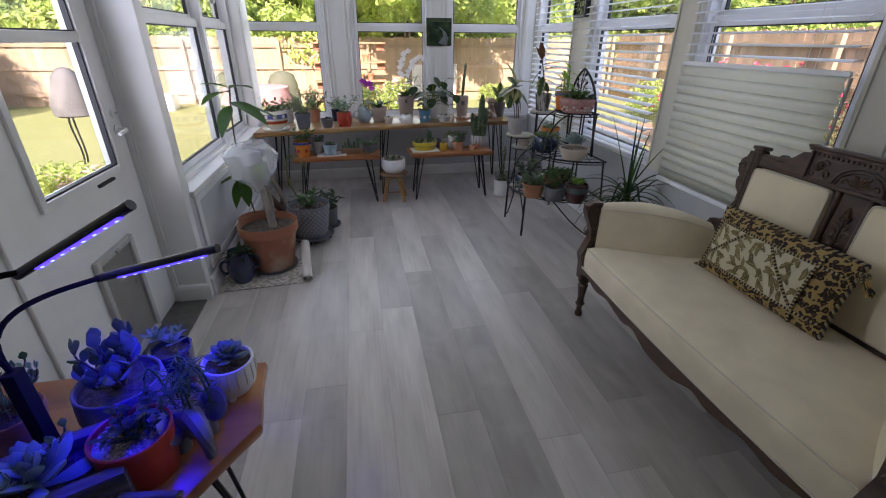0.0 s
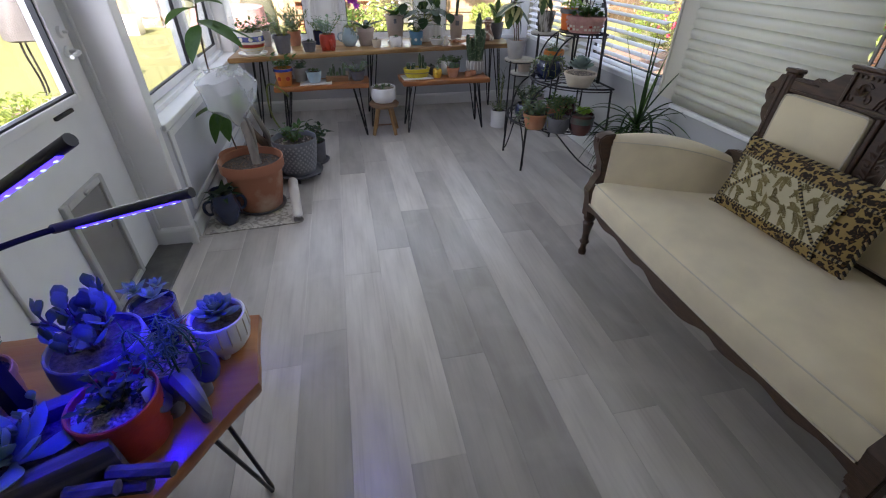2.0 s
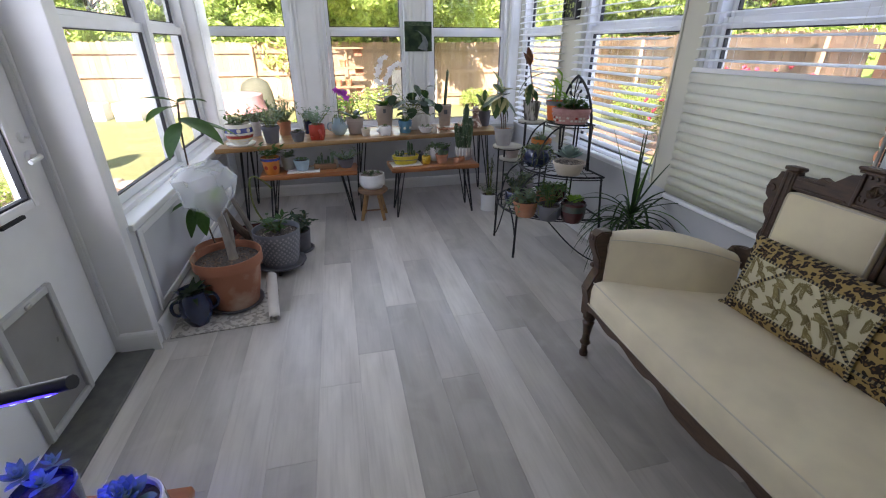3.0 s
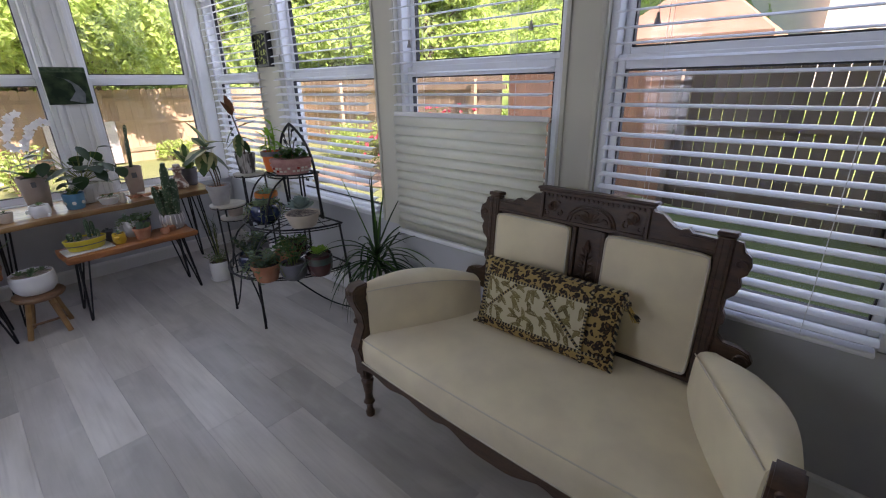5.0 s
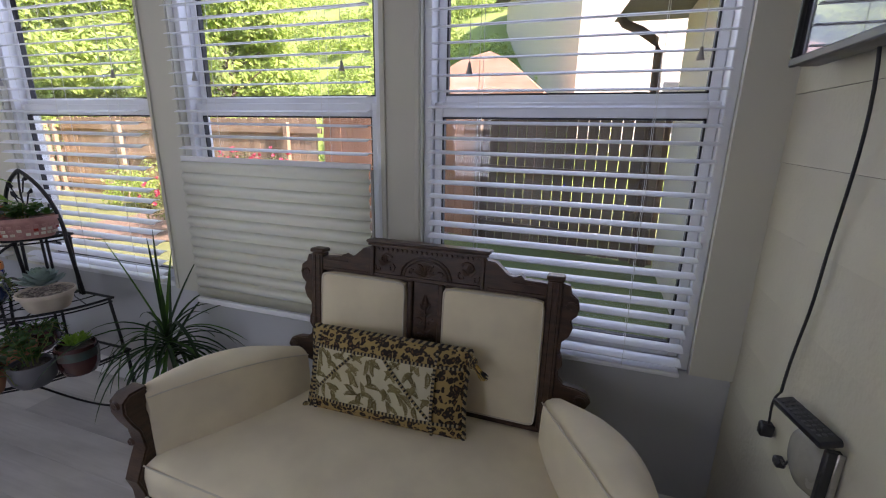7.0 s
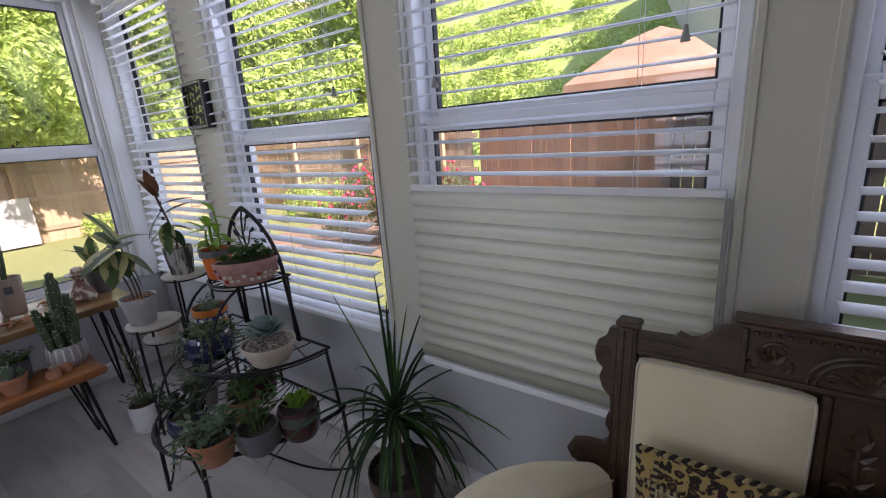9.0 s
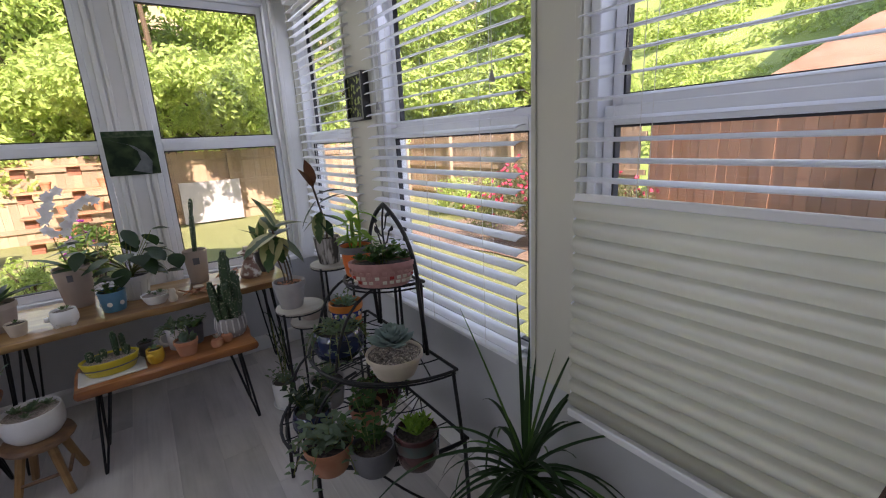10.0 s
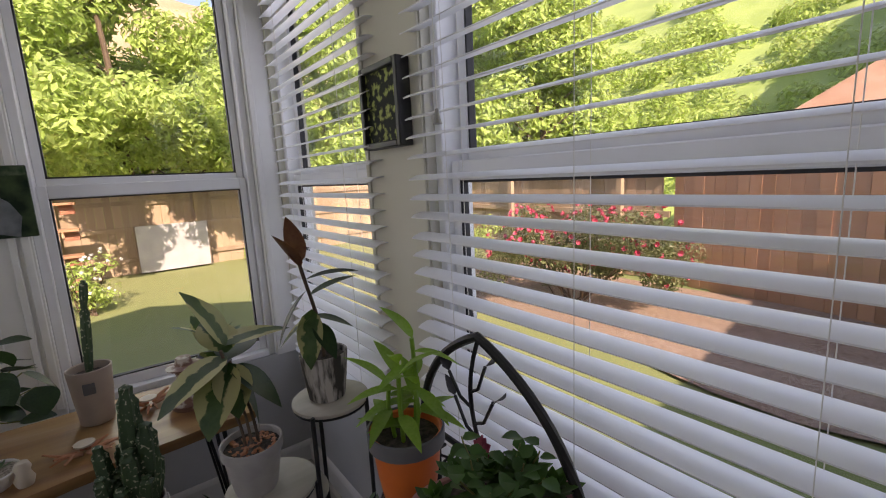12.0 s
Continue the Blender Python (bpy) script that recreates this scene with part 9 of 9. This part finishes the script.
part("stem", tube(bez((0, 0, h), (-0.08, 0.03, h + 0.08), (-0.14, 0.05, h + 0.15), (-0.11, 0.02, h + 0.34), 12) + bez((-0.11, 0.02, h + 0.34), (-0.10, 0.02, h + 0.4), (-0.06, 0.0, h + 0.40), (0.02, 0, h + 0.30), 8)[1:], 0.006, 6), M_LEAF_OLIVE, th)
plant_bushy(th, h, 0.10, 0.13, 8, 7, 0.06, 0.025, M_LEAF, 70)
th, h = potted("small black pot with a dark leafy plant behind the grey pot", -0.10, 3.60, 0, 0.085, 0.07, 0.15, M_DGREY, saucer=0.10)
plant_bushy(th, h, 0.13, 0.14, 12, 9, 0.055, 0.03, M_LEAF_DARK, 71)
ob = thing("basin", "shallow brown clay basin on the floor under the table", "basin", at=pose(-0.44, 3.78, 0.001))
part("bowl", lathe([(0, 0), (0.12, 0), (0.17, 0.04), (0.18, 0.10), (0.17, 0.10), (0.155, 0.045), (0, 0.02)], 26), M_MAROON, ob)

# - foreground bench
th, h = potted("white fluted pot on small feet with a pale rosette", -0.158, 1.125, FZ + 0.014, 0.060, 0.044, 0.092, M_WCER, belly=0.061, soil=M_SOIL)
for a in (30, 150, 270):
    part("foot", lathe([(0, -0.014), (0.010, -0.014), (0.013, 0.006), (0, 0.006)], 8, m=pose(0.030 * math.cos(radians(a)), 0.030 * math.sin(radians(a)), 0)), M_WCER, th)
for i in range(18):
    a = i * 6.2832 / 18
    part("flute", tube([(math.cos(a) * 0.045, math.sin(a) * 0.045, 0.006), (math.cos(a) * 0.0612, math.sin(a) * 0.0612, 0.044), (math.cos(a) * 0.0606, math.sin(a) * 0.0606, 0.086)], 0.0016, 4), M_CREAMCER, th)
bm = bmesh.new()
fleshy_rosette(bm, (0, 0, h + 0.012), 34, 0.056, 0.030, 0.008, 80, 0.02)
part("rosette_leaves", bm, M_LEAF_BLUE, th)
th, h = potted("red glazed pot with white gravel and a jade-like succulent", -0.288, 0.918, FZ, 0.074, 0.064, 0.115, M_REDPOT, soil=M_GRAVEL)
part("gravel", pebbles(0.066, h, 130, 0.006, 14), M_GRAVEL, th)
plant_bushy(th, h, 0.06, 0.07, 12, 10, 0.020, 0.011, M_LEAF_DARK, 81)
th, h = potted("grey-blue stone pot with broad-leaved succulents", -0.375, 1.075, FZ, 0.088, 0.072, 0.12, M_SLATE, belly=0.092)
plant_jade(th, h, 0.085, 0.115, 12, 3, 0.042, 0.028, M_LEAF_GREY, 82)
th, h = potted("small dark pot with needle-like stems", -0.305, 1.185, FZ, 0.05, 0.04, 0.115, M_NAVY)
plant_rosettes(th, h + 0.03, 0.05, ((-0.6, 0.2, 0.045, 18), (0.3, -0.3, 0.04, 16), (0.2, 0.6, 0.03, 12)), M_LEAF_BLUE, 83)
th, h = potted("grey elephant-shaped pot with needle-leaved stems", -0.228, 1.005, FZ + 0.02, 0.048, 0.046, 0.085, M_SLATE, belly=0.056, soil=M_GRAVEL, rz=-50)
for a in (45, 135, 225, 315):
    part("foot", lathe([(0, -0.02), (0.020, -0.02), (0.022, 0.02), (0, 0.02)], 10, m=pose(0.042 * math.cos(radians(a)), 0.042 * math.sin(radians(a)), 0)), M_SLATE, th)
part("elephant_trunk", tube(bez((0.05, 0, 0.07), (0.10, 0, 0.07), (0.115, 0, 0.03), (0.105, 0, -0.012), 10), 0.022, 8, r_end=0.010), M_SLATE, th)
for s in (-1, 1):
    part("ear", lathe([(0, -0.004), (0.03, -0.003), (0.034, 0.0), (0.03, 0.004), (0, 0.005)], 12, m=pose(0.055, s * 0.045, 0.07, 90 - s * 20, 0, s * 35), sy=1.25), M_SLATE, th)
rr = random.Random(19)
for i in range(7):
    a = i * 2.4 + 0.6
    p = Vector((math.cos(a) * 0.018, math.sin(a) * 0.018, h))
    reach, rise = rr.uniform(0.03, 0.065), rr.uniform(0.03, 0.13)
    e = p + Vector((math.cos(a) * reach, math.sin(a) * reach, rise - 0.10))
    path = bez(p, p + Vector((math.cos(a) * 0.01, math.sin(a) * 0.01, rise + 0.08)), e + Vector((0, 0, 0.10)), e, 10)
    bm = bmesh.new()
    tube(path, 0.0022, 5, bm)
    for q in range(40):
        pt = path[min(10, 1 + q // 4)]
        d = Vector((math.cos(q * 2.4), math.sin(q * 2.4), rr.uniform(-0.6, 0.5))).normalized()
        strap_into(bm, pt, d, 0.028, 0.0034, 0.6, 3)
    part("needle_stem", bm, M_LEAF, th)
wbx = thing("wooden_planter", "weathered split-log planter filled with fleshy succulents", "planter", at=pose(-0.455, 0.84, FZ + 0.001, 0, 0, 24))
M_GREYWOOD = mat("weathered_log", (0.13, 0.12, 0.105), 0.95, second=(0.05, 0.045, 0.04), scale=12, stretch=(0.3, 3, 3), detail=9, bump=0.8, bscale=25)
for y0, y1, z0, z1b in ((-0.085, -0.055, 0, 0.10), (0.055, 0.085, 0, 0.10)):
    part("side", boxm(-0.16, 0.17, y0, y1, z0, z1b, 0.006), M_GREYWOOD, wbx)
for x0, x1 in ((-0.16, -0.13), (0.13, 0.16)):
    part("end", boxm(x0, x1, -0.055, 0.055, 0, 0.085, 0.005), M_GREYWOOD, wbx)
for q in range(4):
    part("log_stub", tube([(0.06 + 0.03 * q, -0.09, 0.02 + 0.025 * (q % 2)), (0.12 + 0.04 * q, -0.12 - 0.01 * q, 0.03 + 0.02 * (q % 2))], 0.013, 7), M_GREYWOOD, wbx)
bm = bmesh.new()
bmesh.ops.create_grid(bm, x_segments=10, y_segments=6, size=1, matrix=pose(0, 0, 0.07) @ Matrix.Diagonal((0.13, 0.055, 1, 1)))
part("soil", bm, M_SOIL, wbx)
bm = bmesh.new()
fleshy_rosette(bm, (0.04, -0.02, 0.085), 17, 0.105, 0.044, 0.015, 91, 0.04)
part("rosette_leaves", bm, M_LEAF_BLUE, wbx)
plant_jade(wbx, 0.07, 0.11, 0.11, 11, 4, 0.022, 0.015, M_LEAF_BLUE, 92)
th, h = potted("small brown pot with trailing round leaves", -0.575, 1.03, FZ, 0.065, 0.052, 0.105, M_TERRA, rim=0.005)
plant_jade(th, h, 0.12, 0.12, 15, 5, 0.022, 0.016, M_LEAF_BLUE, 93)
th, h = potted("small white pot with fleshy leaves at the bench edge", -0.64, 0.80, FZ, 0.07, 0.055, 0.11, M_WCER)
plant_bushy(th, h, 0.11, 0.08, 12, 11, 0.035, 0.022, M_LEAF_BLUE, 94)

# ---- floor planks ----
floor = thing("floor", "grey-brown wood-look vinyl plank floor", "floor", kind="structure")
PW, PL = 0.1785, 1.215
ENDS = {0: 1.71, 1: 2.087, 2: 2.28, 3: 1.465, 4: 2.02, 5: 1.28, 6: 1.10}
plank_me = {}


def plank_mesh(w, l):
    key = (round(w, 3), round(l, 3))
    if key not in plank_me:
        plank_me[key] = finish(boxm(0.0002, w - 0.0002, 0.0002, l - 0.0002, -0.006, 0.0, 0.0006), "plank", M_PLANK, smooth=False)
    return plank_me[key]


rr = random.Random(12)
for c in range(-7, 14):
    x = 0.070 + (c - 1) * PW
    e = ENDS.get(c, rr.uniform(0, PL))
    y = e - PL * math.ceil((e + 1.85) / PL)
    while y < 4.99:
        y0, y1 = max(y, -1.85), min(y + PL, 4.99)
        if y1 - y0 > 0.03:
            x0, x1 = max(x, -1.25), min(x + PW, XK + 0.01)
            if x1 - x0 > 0.01:
                share("plank", plank_mesh(x1 - x0, y1 - y0), floor, pose(x0, y0, 0))
        y += PL
